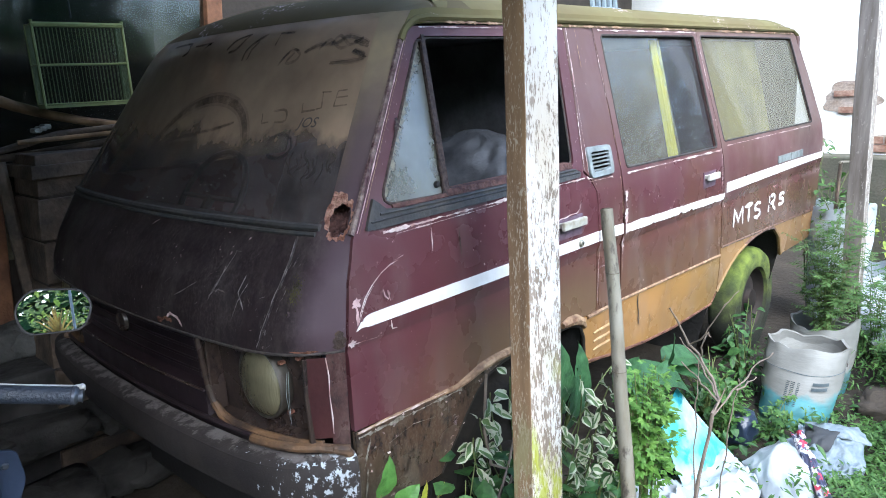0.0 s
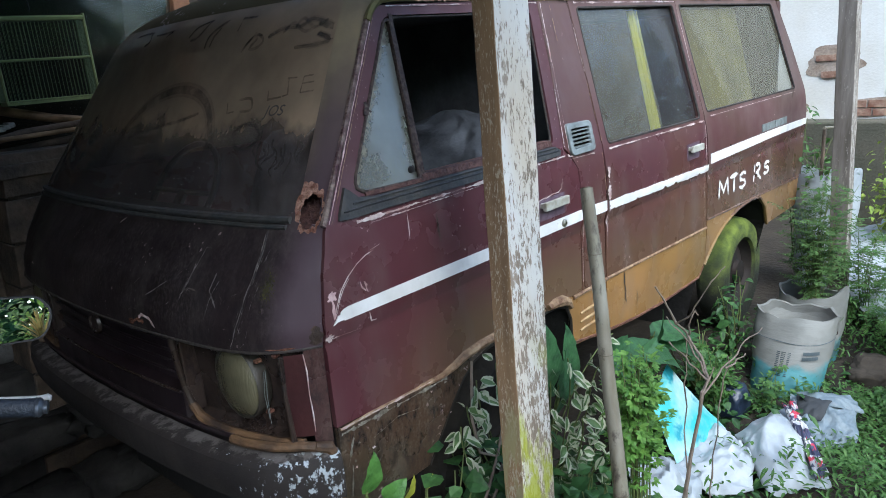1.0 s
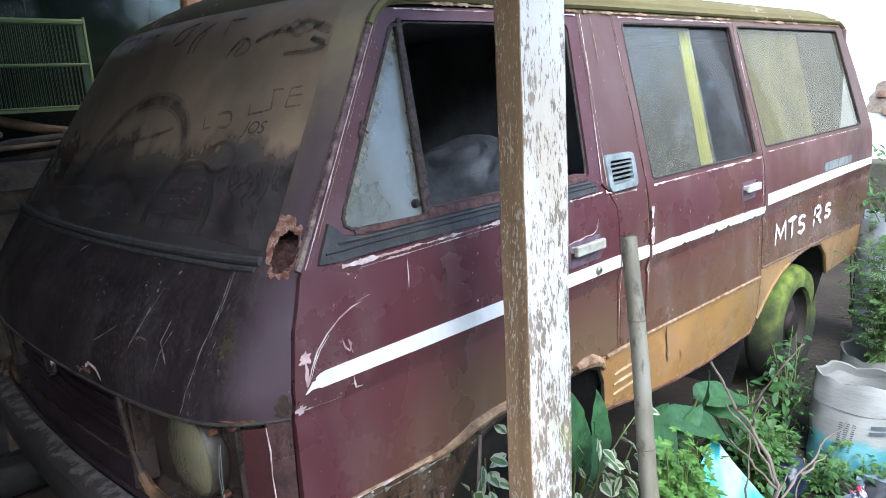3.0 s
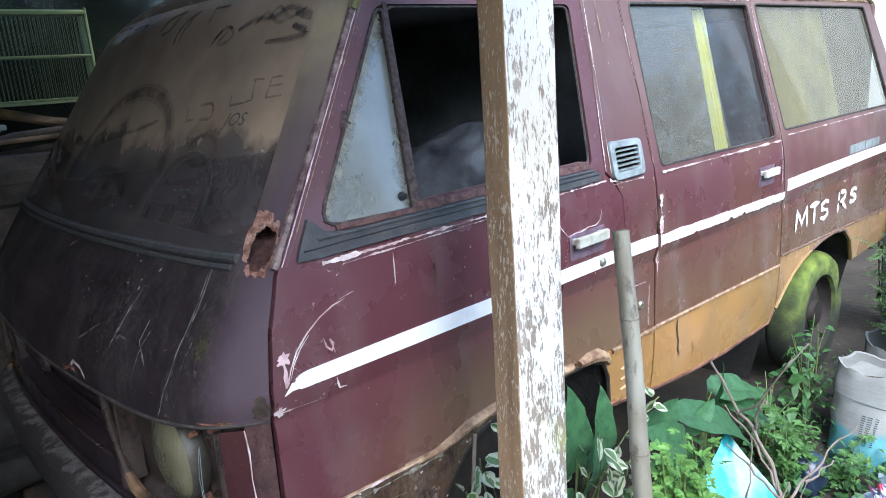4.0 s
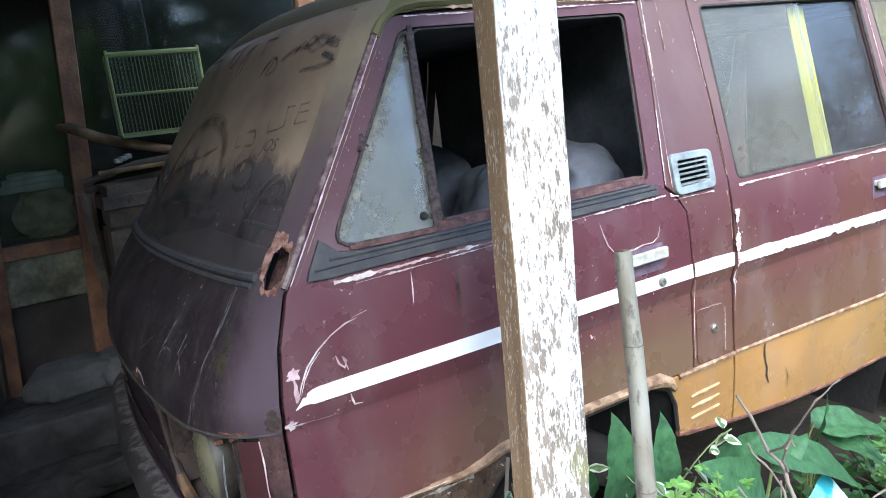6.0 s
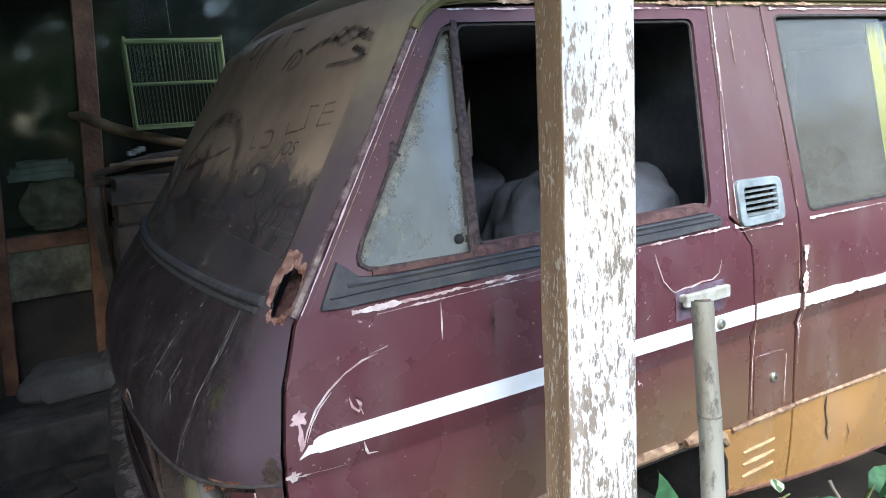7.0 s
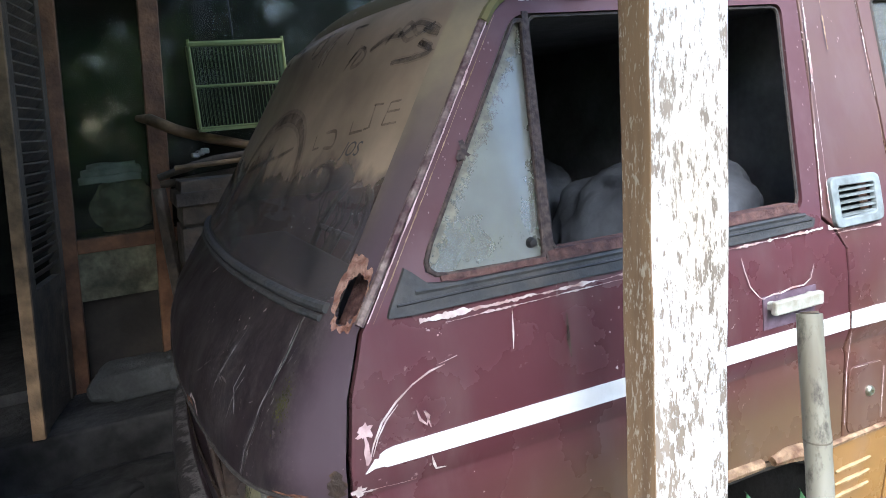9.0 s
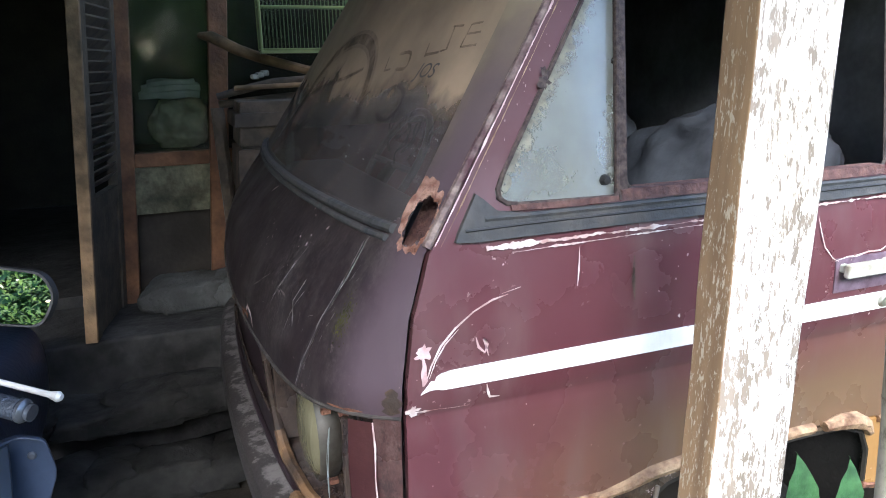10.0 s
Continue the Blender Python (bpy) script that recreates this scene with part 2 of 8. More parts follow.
def dusty_glass(name, dust_color, cover, cover_low=None, low=(0, 0), moss=None, ior=1.5, mottle=0.66, thin=None, haze=0.06, low_color=None):
    """Old glass under a film of dust; below a ragged line the film can be thinner."""
    m, nt, b = nodes_of(name)
    fac = calc(nt, 'MULTIPLY', ramp(nt, noise_tex(nt, 9.0, 7, (1, 1, 0.7)), 0.2, 0.7, (0.72, 0.72, 0.72), (1, 1, 1)), cover)
    if cover_low is not None:
        z = calc(nt, 'ADD', coord(nt, 2), calc(nt, 'MULTIPLY', noise_tex(nt, 11.0, 7, (1, 1, 0.6), 0.58), 0.22))
        t = nt.nodes.new("ShaderNodeMapRange")
        t.inputs["From Min"].default_value, t.inputs["From Max"].default_value = low
        t.inputs["To Min"].default_value, t.inputs["To Max"].default_value = cover_low, 1.0
        nt.links.new(z, t.inputs["Value"])
        fac = calc(nt, 'MULTIPLY', fac, t.outputs[0])
    # Film fades along y, imitating the dark tree reflection on the far side.
    if thin:
        w = nt.nodes.new("ShaderNodeMapRange")
        w.inputs["From Min"].default_value, w.inputs["From Max"].default_value = thin[:2]
        w.inputs["To Min"].default_value, w.inputs["To Max"].default_value = 1.0, thin[2]
        nt.links.new(calc(nt, 'ADD', coord(nt, 1), calc(nt, 'MULTIPLY', noise_tex(nt, 3.0, 4), 0.3)), w.inputs["Value"])
        fac = calc(nt, 'MULTIPLY', fac, w.outputs[0])
    c = mixc(nt, ramp(nt, noise_tex(nt, 4.0, 6), 0.3, 0.7), dust_color, tuple(v * mottle for v in dust_color))
    if low_color:
        damp = mixc(nt, ramp(nt, noise_tex(nt, 20.0, 8, (1, 1, 0.4), 0.66), 0.42, 0.62), low_color, tuple(v * 0.38 for v in low_color))
        c = mixc(nt, fade(nt, z, low[0] - 0.01, low[1] - 0.01), damp, c)
    if moss:
        c = mixc(nt, ramp(nt, calc(nt, 'SUBTRACT', noise_tex(nt, 20.0, 10, (1, 1, 0.7), 0.78), calc(nt, 'MULTIPLY', calc(nt, 'SUBTRACT', coord(nt, 2), 1.40), 0.45)), 0.56, 0.70), c, moss)
        slant = calc(nt, 'SUBTRACT', calc(nt, 'SUBTRACT', coord(nt, 0), 0.540), calc(nt, 'MULTIPLY', calc(nt, 'SUBTRACT', coord(nt, 2), 1.29), 0.685))
        fleck = calc(nt, 'SUBTRACT', noise_tex(nt, 75.0, 10, (1, 1, 0.8), 0.8), calc(nt, 'MULTIPLY', slant, 8.5))
        edge = ramp(nt, fleck, 0.24, 0.36)
        c = mixc(nt, edge, c, mixc(nt, ramp(nt, noise_tex(nt, 50.0, 6), 0.4, 0.6), (0.20, 0.19, 0.145), (0.115, 0.108, 0.085)))
        fac = calc(nt, 'MAXIMUM', fac, edge)
    nt.links.new(c, b.inputs["Base Color"])
    b.inputs["Roughness"].default_value = 0.75
    clear, gloss, fres, glass = (nt.nodes.new("ShaderNodeBsdf" + k) for k in ("Transparent", "Glossy", "Diffuse", "Diffuse"))
    clear.inputs[0].default_value = (0.84, 0.87, 0.85, 1)
    gloss.inputs["Roughness"].default_value = haze
    lw = nt.nodes.new("ShaderNodeFresnel")
    lw.inputs[0].default_value = ior
    pane, out = nt.nodes.new("ShaderNodeMixShader"), nt.nodes.new("ShaderNodeMixShader")
    nt.links.new(lw.outputs[0], pane.inputs[0])
    nt.links.new(clear.outputs[0], pane.inputs[1])
    nt.links.new(gloss.outputs[0], pane.inputs[2])
    nt.nodes.remove(fres)
    nt.nodes.remove(glass)
    nt.links.new(fac, out.inputs[0])
    nt.links.new(pane.outputs[0], out.inputs[1])
    nt.links.new(b.outputs[0], out.inputs[2])
    nt.links.new(out.outputs[0], nt.nodes["Material Output"].inputs[0])
    return m


def peeling_wood(name, wood, bare, flake, cover=0.5, stain=None, grain_scale=85.0, along=0.28, patchy=0.34, foot=0.0):
    """Weathered timber with remains of whitewash in flakes along the grain."""
    m, nt, b = nodes_of(name)
    grain = noise_tex(nt, 30.0, 6, (1, 1, 0.09))
    c = mixc(nt, ramp(nt, grain, 0.35, 0.65), wood, bare)
    fl = noise_tex(nt, grain_scale, 10, (1, 1, along), 0.72)
    clump = calc(nt, 'MULTIPLY', calc(nt, 'SUBTRACT', noise_tex(nt, 24.0, 5, (1, 1, 0.4), 0.65), 0.5), patchy)
    worn = calc(nt, 'MULTIPLY', calc(nt, 'SUBTRACT', coord(nt, 2), 1.15), foot)
    f = ramp(nt, calc(nt, 'SUBTRACT', calc(nt, 'ADD', fl, clump), worn), cover, cover + 0.03)
    aged = mixc(nt, ramp(nt, noise_tex(nt, 6.0, 6, (1, 1, 0.4)), 0.45, 0.72), flake, tuple(v * k for v, k in zip(flake, (0.86, 0.76, 0.62))))
    c = mixc(nt, f, aged, c)
    if stain:
        s = calc(nt, 'MULTIPLY', calc(nt, 'SUBTRACT', 1.02, coord(nt, 2)), 3.0)
        s = calc(nt, 'MULTIPLY', s, ramp(nt, noise_tex(nt, 13.0, 7, (1, 1, 0.35), 0.65), 0.42, 0.58))
        c = mixc(nt, calc(nt, 'MULTIPLY', ramp(nt, s, 0.25, 0.95), 0.85), c, stain)
    nt.links.new(c, b.inputs["Base Color"])
    b.inputs["Roughness"].default_value = 0.85
    bump(nt, b, calc(nt, 'ADD', calc(nt, 'MULTIPLY', f, -0.6), grain), 0.5, 0.004)
    return m


def leaf_material(name, a, b2, shine=0.58, veins=False, thin=0.28):
    m, nt, b = nodes_of(name)
    info = nt.nodes.new("ShaderNodeNewGeometry")
    c = mixc(nt, info.outputs["Random Per Island"], a, b2)
    c = mixc(nt, ramp(nt, noise_tex(nt, 40.0, 3), 0.4, 0.7), c, tuple(v * 0.6 for v in a))
    nt.links.new(c, b.inputs["Base Color"])
    b.inputs["Roughness"].default_value = shine
    if veins:
        bump(nt, b, calc(nt, 'ADD', noise_tex(nt, 28.0, 3), calc(nt, 'MULTIPLY', noise_tex(nt, 120.0, 4), 0.5)), 0.7, 0.006)
    tr, add = nt.nodes.new("ShaderNodeBsdfTranslucent"), nt.nodes.new("ShaderNodeMixShader")
    nt.links.new(c, tr.inputs[0])
    add.inputs[0].default_value = thin
    nt.links.new(b.outputs[0], add.inputs[1])
    nt.links.new(tr.outputs[0], add.inputs[2])
    nt.links.new(add.outputs[0], nt.nodes["Material Output"].inputs[0])
    return m


soil = material("soil", (0.066, 0.052, 0.038), 0.95, vary=0.5, scale=3.0, bump=0.8, bump_scale=35, tint=(0.028, 0.022, 0.016))
van_paint = paint("van_paint", (0.072, 0.0205, 0.030), (0.31, 0.165, 0.057), (0.094, 0.038, 0.044), dust=0.38, chips=0.665, ground_sheen=(1.10, 6.5, (0.108, 0.060, 0.035)), brown=(0.088, 0.039, 0.029), patina_shade=(2.0, 2.65, (0.175, 0.115, 0.042)), spec=0.40, veil=(1.24, 1.75, (0.118, 0.078, 0.060), 0.62), dust_color=(0.20, 0.165, 0.155), fall=0.029)
door_paint = paint("door_paint", (0.073, 0.0215, 0.0275), (0.37, 0.185, 0.060), (0.098, 0.036, 0.044), dust=0.34, chips=0.665, ground_sheen=(1.10, 7.0, (0.122, 0.078, 0.042), 0.60, 1.02), split=0.70, veil=(1.36, 1.46, (0.074, 0.027, 0.032), 0.85), dust_color=(0.20, 0.165, 0.155))
# Near-black base takes in the dark shed's reflection; near corner carries a lilac sheen.
nose_paint = paint("nose_paint", (0.0115, 0.0078, 0.0088), (0.06, 0.03, 0.03), (0.026, 0.0185, 0.0195), dust=0.65, dust_color=(0.090, 0.078, 0.072), split=0.70, grit=0.36, drips=0.10, spec=0.22, gloss=(0.34, 0.62), veil=(1.40, 1.66, (0.235, 0.188, 0.118), 1.0), clean_sheen=(0.075, 0.135))
lower_paint = paint("lower_paint", (0.060, 0.034, 0.022), (0.13, 0.062, 0.03), (0.046, 0.036, 0.025), dust=0.7, dust_color=(0.13, 0.12, 0.09), split=0.2, grit=0.35, chips=0.60)
rear_paint = paint("rear_paint", (0.074, 0.019, 0.026), (0.26, 0.150, 0.062), (0.094, 0.040, 0.042), dust=0.5, dust_color=(0.17, 0.135, 0.12), brown=(0.080, 0.042, 0.030), ground_sheen=(1.10, 6.5, (0.098, 0.056, 0.034)), veil=(1.10, 1.75, (0.125, 0.085, 0.068), 0.75), spec=0.45, split=0.806, fall=0.037, start=2.444)
lamp_paint = paint("lamp_paint", (0.028, 0.018, 0.016), (0.03, 0.02, 0.018), (0.042, 0.030, 0.024), dust=0.45, dust_color=(0.085, 0.07, 0.055), split=0.2, grit=0.2)
plum_paint = paint("plum_paint", (0.014, 0.008, 0.011), (0.03, 0.02, 0.02), (0.023, 0.014, 0.017), dust=0.4, dust_color=(0.065, 0.055, 0.052), split=0.2, grit=0.15, gloss=(0.3, 0.55))
corner_paint = paint("corner_paint", (0.050, 0.022, 0.023), (0.085, 0.055, 0.04), (0.066, 0.036, 0.033), dust=0.45, dust_color=(0.15, 0.12, 0.10), split=0.2, grit=0.25)
worn_tan = material("worn_tan", (0.19, 0.105, 0.050), 0.7, vary=0.5, scale=16, bump=0.5, tint=(0.040, 0.025, 0.018))
roof_paint = paint("roof_paint", (0.128, 0.112, 0.050), (0.15, 0.12, 0.06), (0.105, 0.085, 0.044), dust=0.8, dust_color=(0.15, 0.14, 0.065), chips=0.6, gloss=(0.8, 0.95), spec=0.12, split=0.2)
brow_paint = paint("brow_paint", (0.100, 0.080, 0.045), (0.15, 0.12, 0.06), (0.080, 0.066, 0.034), dust=0.8, dust_color=(0.10, 0.085, 0.045), chips=0.6, gloss=(0.8, 0.95), spec=0.12, split=0.2)
bar_rust = material("bar_rust", (0.105, 0.074, 0.064), 0.85, vary=0.6, scale=110, bump=0.5, tint=(0.030, 0.018, 0.018))
seal_brown = material("seal_brown", (0.060, 0.048, 0.042), 0.8, vary=0.5, scale=40, bump=0.4, tint=(0.022, 0.018, 0.017))
cream_edge = material("cream_edge", (0.50, 0.34, 0.20), 0.7, vary=0.6, scale=34, bump=0.6, bump_scale=90, tint=(0.16, 0.075, 0.038))
white_paint = material("white_paint", (0.80, 0.80, 0.79), 0.5, vary=0.08, scale=14, bump=0.1, tint=(0.66, 0.65, 0.63))
chip_dull = material("chip_dull", (0.40, 0.29, 0.28), 0.8, vary=0.5, scale=80, tint=(0.22, 0.12, 0.12))
chip_pink = material("chip_pink", (0.62, 0.45, 0.45), 0.7, vary=0.3, scale=60, tint=(0.45, 0.28, 0.28))
old_white = material("old_white", (0.70, 0.62, 0.60), 0.7, vary=0.3, scale=30, tint=(0.40, 0.24, 0.22))
ledge_paint = material("ledge_paint", (0.17, 0.085, 0.070), 0.85, vary=0.6, scale=45, bump=0.6, bump_scale=120, tint=(0.065, 0.026, 0.026))
rust = material("rust", (0.25, 0.115, 0.070), 0.95, vary=0.5, scale=25, bump=0.9, bump_scale=120, tint=(0.10, 0.035, 0.022))
rubber = material("rubber", (0.040, 0.043, 0.047), 0.7, vary=0.6, scale=22, bump=0.3, tint=(0.075, 0.070, 0.066))
black_trim = material("black_trim", (0.020, 0.019, 0.020), 0.6, vary=0.3)
cabin_lining = material("cabin_lining", (0.24, 0.24, 0.25), 0.9, vary=0.4)
seat_cloth = material("seat_cloth", (0.15, 0.165, 0.195), 0.9, vary=0.6, scale=6, bump=0.9, bump_scale=16, tint=(0.055, 0.062, 0.078))
handle_cream = material("handle_cream", (0.53, 0.53, 0.48), 0.4, vary=0.35, scale=35, tint=(0.34, 0.32, 0.25))
chrome = material("chrome", (0.62, 0.62, 0.55), 0.32, 0.85, vary=0.3, scale=20, tint=(0.35, 0.33, 0.24))
vent_plastic = material("vent_plastic", (0.26, 0.30, 0.305), 0.55, vary=0.35, scale=26, tint=(0.15, 0.17, 0.17))
lens_glass, lgn, lgb = nodes_of("lens_glass")
lgn.links.new(mixc(lgn, ramp(lgn, noise_tex(lgn, 7.0, 5), 0.35, 0.7), (0.17, 0.155, 0.095), (0.085, 0.076, 0.048)), lgb.inputs["Base Color"])
lgb.inputs["Roughness"].default_value = 0.25
bump(lgn, lgb, noise_tex(lgn, 120.0, 2, (1, 1, 0.02)), 0.6, 0.004)
dull_chrome = material("dull_chrome", (0.085, 0.078, 0.066), 0.55, 0.3, vary=0.6, scale=40, tint=(0.05, 0.04, 0.03))
signal_lens = material("signal_lens", (0.044, 0.014, 0.016), 0.35, vary=0.4, scale=10, tint=(0.06, 0.02, 0.02))
curtain_cloth = material("curtain_cloth", (0.78, 0.74, 0.10), 0.9, vary=0.2, scale=5, tint=(0.60, 0.56, 0.08))
drawn_glass, dnt, db = nodes_of("drawn_glass")
db.inputs["Base Color"].default_value, db.inputs["Roughness"].default_value = (0.045, 0.036, 0.034, 1), 0.7
dnt.links.new(ramp(dnt, noise_tex(dnt, 26.0, 6), 0.30, 0.68, (0.04, 0.04, 0.04), (0.30, 0.30, 0.30)), db.inputs["Alpha"])
drawn_line, lnt, lb = nodes_of("drawn_line")
lb.inputs["Base Color"].default_value, lb.inputs["Roughness"].default_value = (0.045, 0.036, 0.034, 1), 0.7
lnt.links.new(ramp(lnt, noise_tex(lnt, 40.0, 5), 0.30, 0.65, (0.08, 0.08, 0.08), (0.50, 0.50, 0.50)), lb.inputs["Alpha"])
windscreen_glass = dusty_glass("windscreen_glass", (0.335, 0.240, 0.158), 0.95, cover_low=0.55, low=(1.505, 1.580), low_color=(0.125, 0.103, 0.100), mottle=0.60, thin=(0.18, 1.1, 0.74))
quarter_glass = dusty_glass("quarter_glass", (0.36, 0.39, 0.365), 0.55, moss=(0.28, 0.30, 0.25), ior=1.9, haze=0.16)
side_glass = dusty_glass("side_glass", (0.19, 0.188, 0.152), 0.46)
rear_glass = dusty_glass("rear_glass", (0.175, 0.165, 0.112), 0.50)
clear_glass = dusty_glass("clear_glass", (0.24, 0.25, 0.26), 0.16)
tyre_rubber = material("tyre_rubber", (0.018, 0.017, 0.016), 0.95, vary=0.4, scale=9, bump=0.4, tint=(0.035, 0.030, 0.024), spec=0.15)
moss_tyre, mnt, mb = nodes_of("moss_tyre")
mc = mixc(mnt, ramp(mnt, noise_tex(mnt, 14.0, 7), 0.35, 0.65), (0.065, 0.10, 0.022), (0.20, 0.26, 0.045))
mh = calc(mnt, 'ADD', coord(mnt, 2), calc(mnt, 'MULTIPLY', noise_tex(mnt, 7.0, 6), 0.40))
mc = mixc(mnt, ramp(mnt, mh, 0.55, 0.86), (0.022, 0.025, 0.016), mc)
mnt.links.new(mc, mb.inputs["Base Color"])
mb.inputs["Roughness"].default_value = 0.95
bump(mnt, mb, noise_tex(mnt, 90.0, 5), 0.6, 0.006)
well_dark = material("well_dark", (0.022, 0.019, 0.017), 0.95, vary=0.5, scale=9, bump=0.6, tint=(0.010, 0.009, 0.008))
wheel_steel = material("wheel_steel", (0.035, 0.030, 0.026), 0.7, 0.4, vary=0.5, scale=12, tint=(0.05, 0.035, 0.03))
post_white = peeling_wood("post_white", (0.28, 0.228, 0.178), (0.18, 0.145, 0.112), (0.60, 0.585, 0.55), 0.520, stain=(0.33, 0.37, 0.015), grain_scale=150.0, along=0.30, patchy=0.50, foot=0.07)
post_brown = peeling_wood("post_brown", (0.29, 0.185, 0.100), (0.175, 0.11, 0.062), (0.44, 0.37, 0.28), 0.41, stain=(0.28, 0.25, 0.13), grain_scale=230.0, along=0.28)
bamboo_skin, bsn, bsb = nodes_of("bamboo_skin")
bsc = mixc(bsn, ramp(bsn, noise_tex(bsn, 40.0, 5, (1, 1, 0.06)), 0.35, 0.65), (0.21, 0.198, 0.152), (0.14, 0.122, 0.088))
bsc = mixc(bsn, ramp(bsn, noise_tex(bsn, 9.0, 6, (1, 1, 0.5)), 0.48, 0.70), bsc, (0.255, 0.245, 0.205))
bsc = mixc(bsn, ramp(bsn, noise_tex(bsn, 34.0, 7, (1, 1, 0.45), 0.68), 0.555, 0.66), bsc, (0.060, 0.050, 0.038))
bsn.links.new(bsc, bsb.inputs["Base Color"])
bsb.inputs["Roughness"].default_value = 0.6
bump(bsn, bsb, noise_tex(bsn, 60.0, 4, (1, 1, 0.15)), 0.2, 0.003)
frame_wood = material("frame_wood", (0.28, 0.125, 0.055), 0.7, vary=0.45, scale=11, bump=0.35, tint=(0.13, 0.052, 0.024))
dark_wood = material("dark_wood", (0.16, 0.115, 0.080), 0.85, vary=0.5, scale=10, bump=0.5, tint=(0.055, 0.042, 0.032))
pale_wood = material("pale_wood", (0.34, 0.205, 0.105), 0.8, vary=0.35, scale=12, bump=0.3, tint=(0.11, 0.07, 0.035))
plaster = material("plaster", (0.80, 0.79, 0.75), 0.9, vary=0.15, scale=2.5, bump=0.3, tint=(0.70, 0.67, 0.60))
# Darkened so that the garden wall's base carries its shade in the colour.
old_plaster = material("old_plaster", (0.15, 0.135, 0.10), 0.95, vary=0.55, scale=4, bump=0.5, tint=(0.10, 0.10, 0.07))
panel_plaster = material("panel_plaster", (0.36, 0.33, 0.21), 0.95, vary=0.7, scale=7, bump=0.5, tint=(0.10, 0.095, 0.06))
stone = material("stone", (0.070, 0.066, 0.062), 0.95, vary=0.75, scale=7, bump=1.0, bump_scale=22, tint=(0.014, 0.013, 0.013))
brick_red = material("brick_red", (0.44, 0.29, 0.21), 0.95, vary=0.4, scale=14, bump=0.5, tint=(0.22, 0.09, 0.055))
cage_paint = material("cage_paint", (0.22, 0.25, 0.085), 0.55, vary=0.25, scale=20)
roof_tin = material("roof_tin", (0.16, 0.145, 0.125), 0.8, vary=0.4, scale=3, tint=(0.09, 0.07, 0.055))
leaf_green = leaf_material("leaf_green", (0.058, 0.145, 0.030), (0.105, 0.215, 0.048))
leaf_shrub = leaf_material("leaf_shrub", (0.055, 0.125, 0.030), (0.085, 0.165, 0.040), shine=0.7)
leaf_dark = leaf_material("leaf_dark", (0.035, 0.10, 0.030), (0.06, 0.15, 0.035))
leaf_fresh = leaf_material("leaf_fresh", (0.105, 0.25, 0.042), (0.175, 0.33, 0.065))
leaf_sunny = leaf_material("leaf_sunny", (0.20, 0.31, 0.045), (0.34, 0.40, 0.07))
leaf_garden = leaf_material("leaf_garden", (0.17, 0.29, 0.06), (0.34, 0.44, 0.12), thin=0.55)
leaf_cream = leaf_material("leaf_cream", (0.44, 0.46, 0.34), (0.36, 0.41, 0.27))
leaf_mottled = leaf_material("leaf_mottled", (0.060, 0.125, 0.045), (0.12, 0.20, 0.06))
stem_brown = material("stem_brown", (0.25, 0.20, 0.16), 0.9, vary=0.4, scale=20)


# ---- ground and surroundings ----
def ground_height(x, y):
    return G + 0.03 * noise.noise((x * 1.3, y * 1.3, 0)) + 0.012 * noise.noise((x * 6, y * 6, 3))


bm = bmesh.new()
xs = sorted(set([-400, -120, -40, -15] + [round(-6 + 0.12 * i, 3) for i in range(0, 134)] + [12, 18, 40, 120, 400]))
ys = sorted(set([-400, -120, -40, -15] + [round(-5 + 0.12 * i, 3) for i in range(0, 70)] + [5, 9, 20, 60, 400]))
grid = [[bm.verts.new((x, y, ground_height(x, y))) for x in xs] for y in ys]
for j in range(len(ys) - 1):
    for i in range(len(xs) - 1):
        bm.faces.new((grid[j][i], grid[j][i + 1], grid[j + 1][i + 1], grid[j + 1][i]))
part("ground", bm, soil, smooth=True, kind="structure", label="bare dark damp soil with litter", category="ground")

# ---- the van ----
def side_y(z):
    """The near side of the body bows in above the belt and a little under the sill."""
    if z < 0.80:
        return 0.007 + 0.02 * ((0.80 - z) / 0.25) ** 2
    if z < 0.980:
        return 0.007
    if z < 0.993:
        return 0.007 + 0.004 * (z - 0.980) / 0.013
    if z < 1.03:
        return 0.011 * (1.03 - z) / 0.037
    if z < 1.12:
        return 0.0
    return 0.27 * (z - 1.20) if z > 1.28 else 0.27 * (z - 1.12) ** 2 / 0.32


def skin(name, outline, holes, mat, parent, label="", inset=0.0, thick=0.014, far=False, bevel=0.004, step=0.05):
    """A sheet-metal panel of the side, with holes, bent to the body's curve."""
    bm = bmesh.new()
    for loop in [outline] + list(holes):
        vs = [bm.verts.new((x, 0, z)) for x, z in loop]
        for a, b in zip(vs, vs[1:] + vs[:1]):
            bm.edges.new((a, b))
    bmesh.ops.triangle_fill(bm, edges=bm.edges[:], use_beauty=True, normal=(0, -1, 0))
    zs = [p[1] for p in outline]
    z = math.ceil(min(zs) / step) * step
    while z < max(zs):
        bmesh.ops.bisect_plane(bm, geom=bm.verts[:] + bm.edges[:] + bm.faces[:], plane_co=(0, 0, z), plane_no=(0, 0, 1))
        z += step
    for z in (0.980, 0.993, 1.03):
        bmesh.ops.bisect_plane(bm, geom=bm.verts[:] + bm.edges[:] + bm.faces[:], plane_co=(0, 0, z), plane_no=(0, 0, 1))
    for v in bm.verts:
        v.co.y = side_y(v.co.z) + inset
    if thick:
        new_geom = bmesh.ops.extrude_face_region(bm, geom=bm.faces[:])["geom"]
        for v in new_geom:
            if isinstance(v, bmesh.types.BMVert):
                v.co.y += thick
    if far:
        for v in bm.verts:
            v.co.y = W - v.co.y
    return part(name, bm, mat, parent, label, bevel=bevel, smooth="angle")


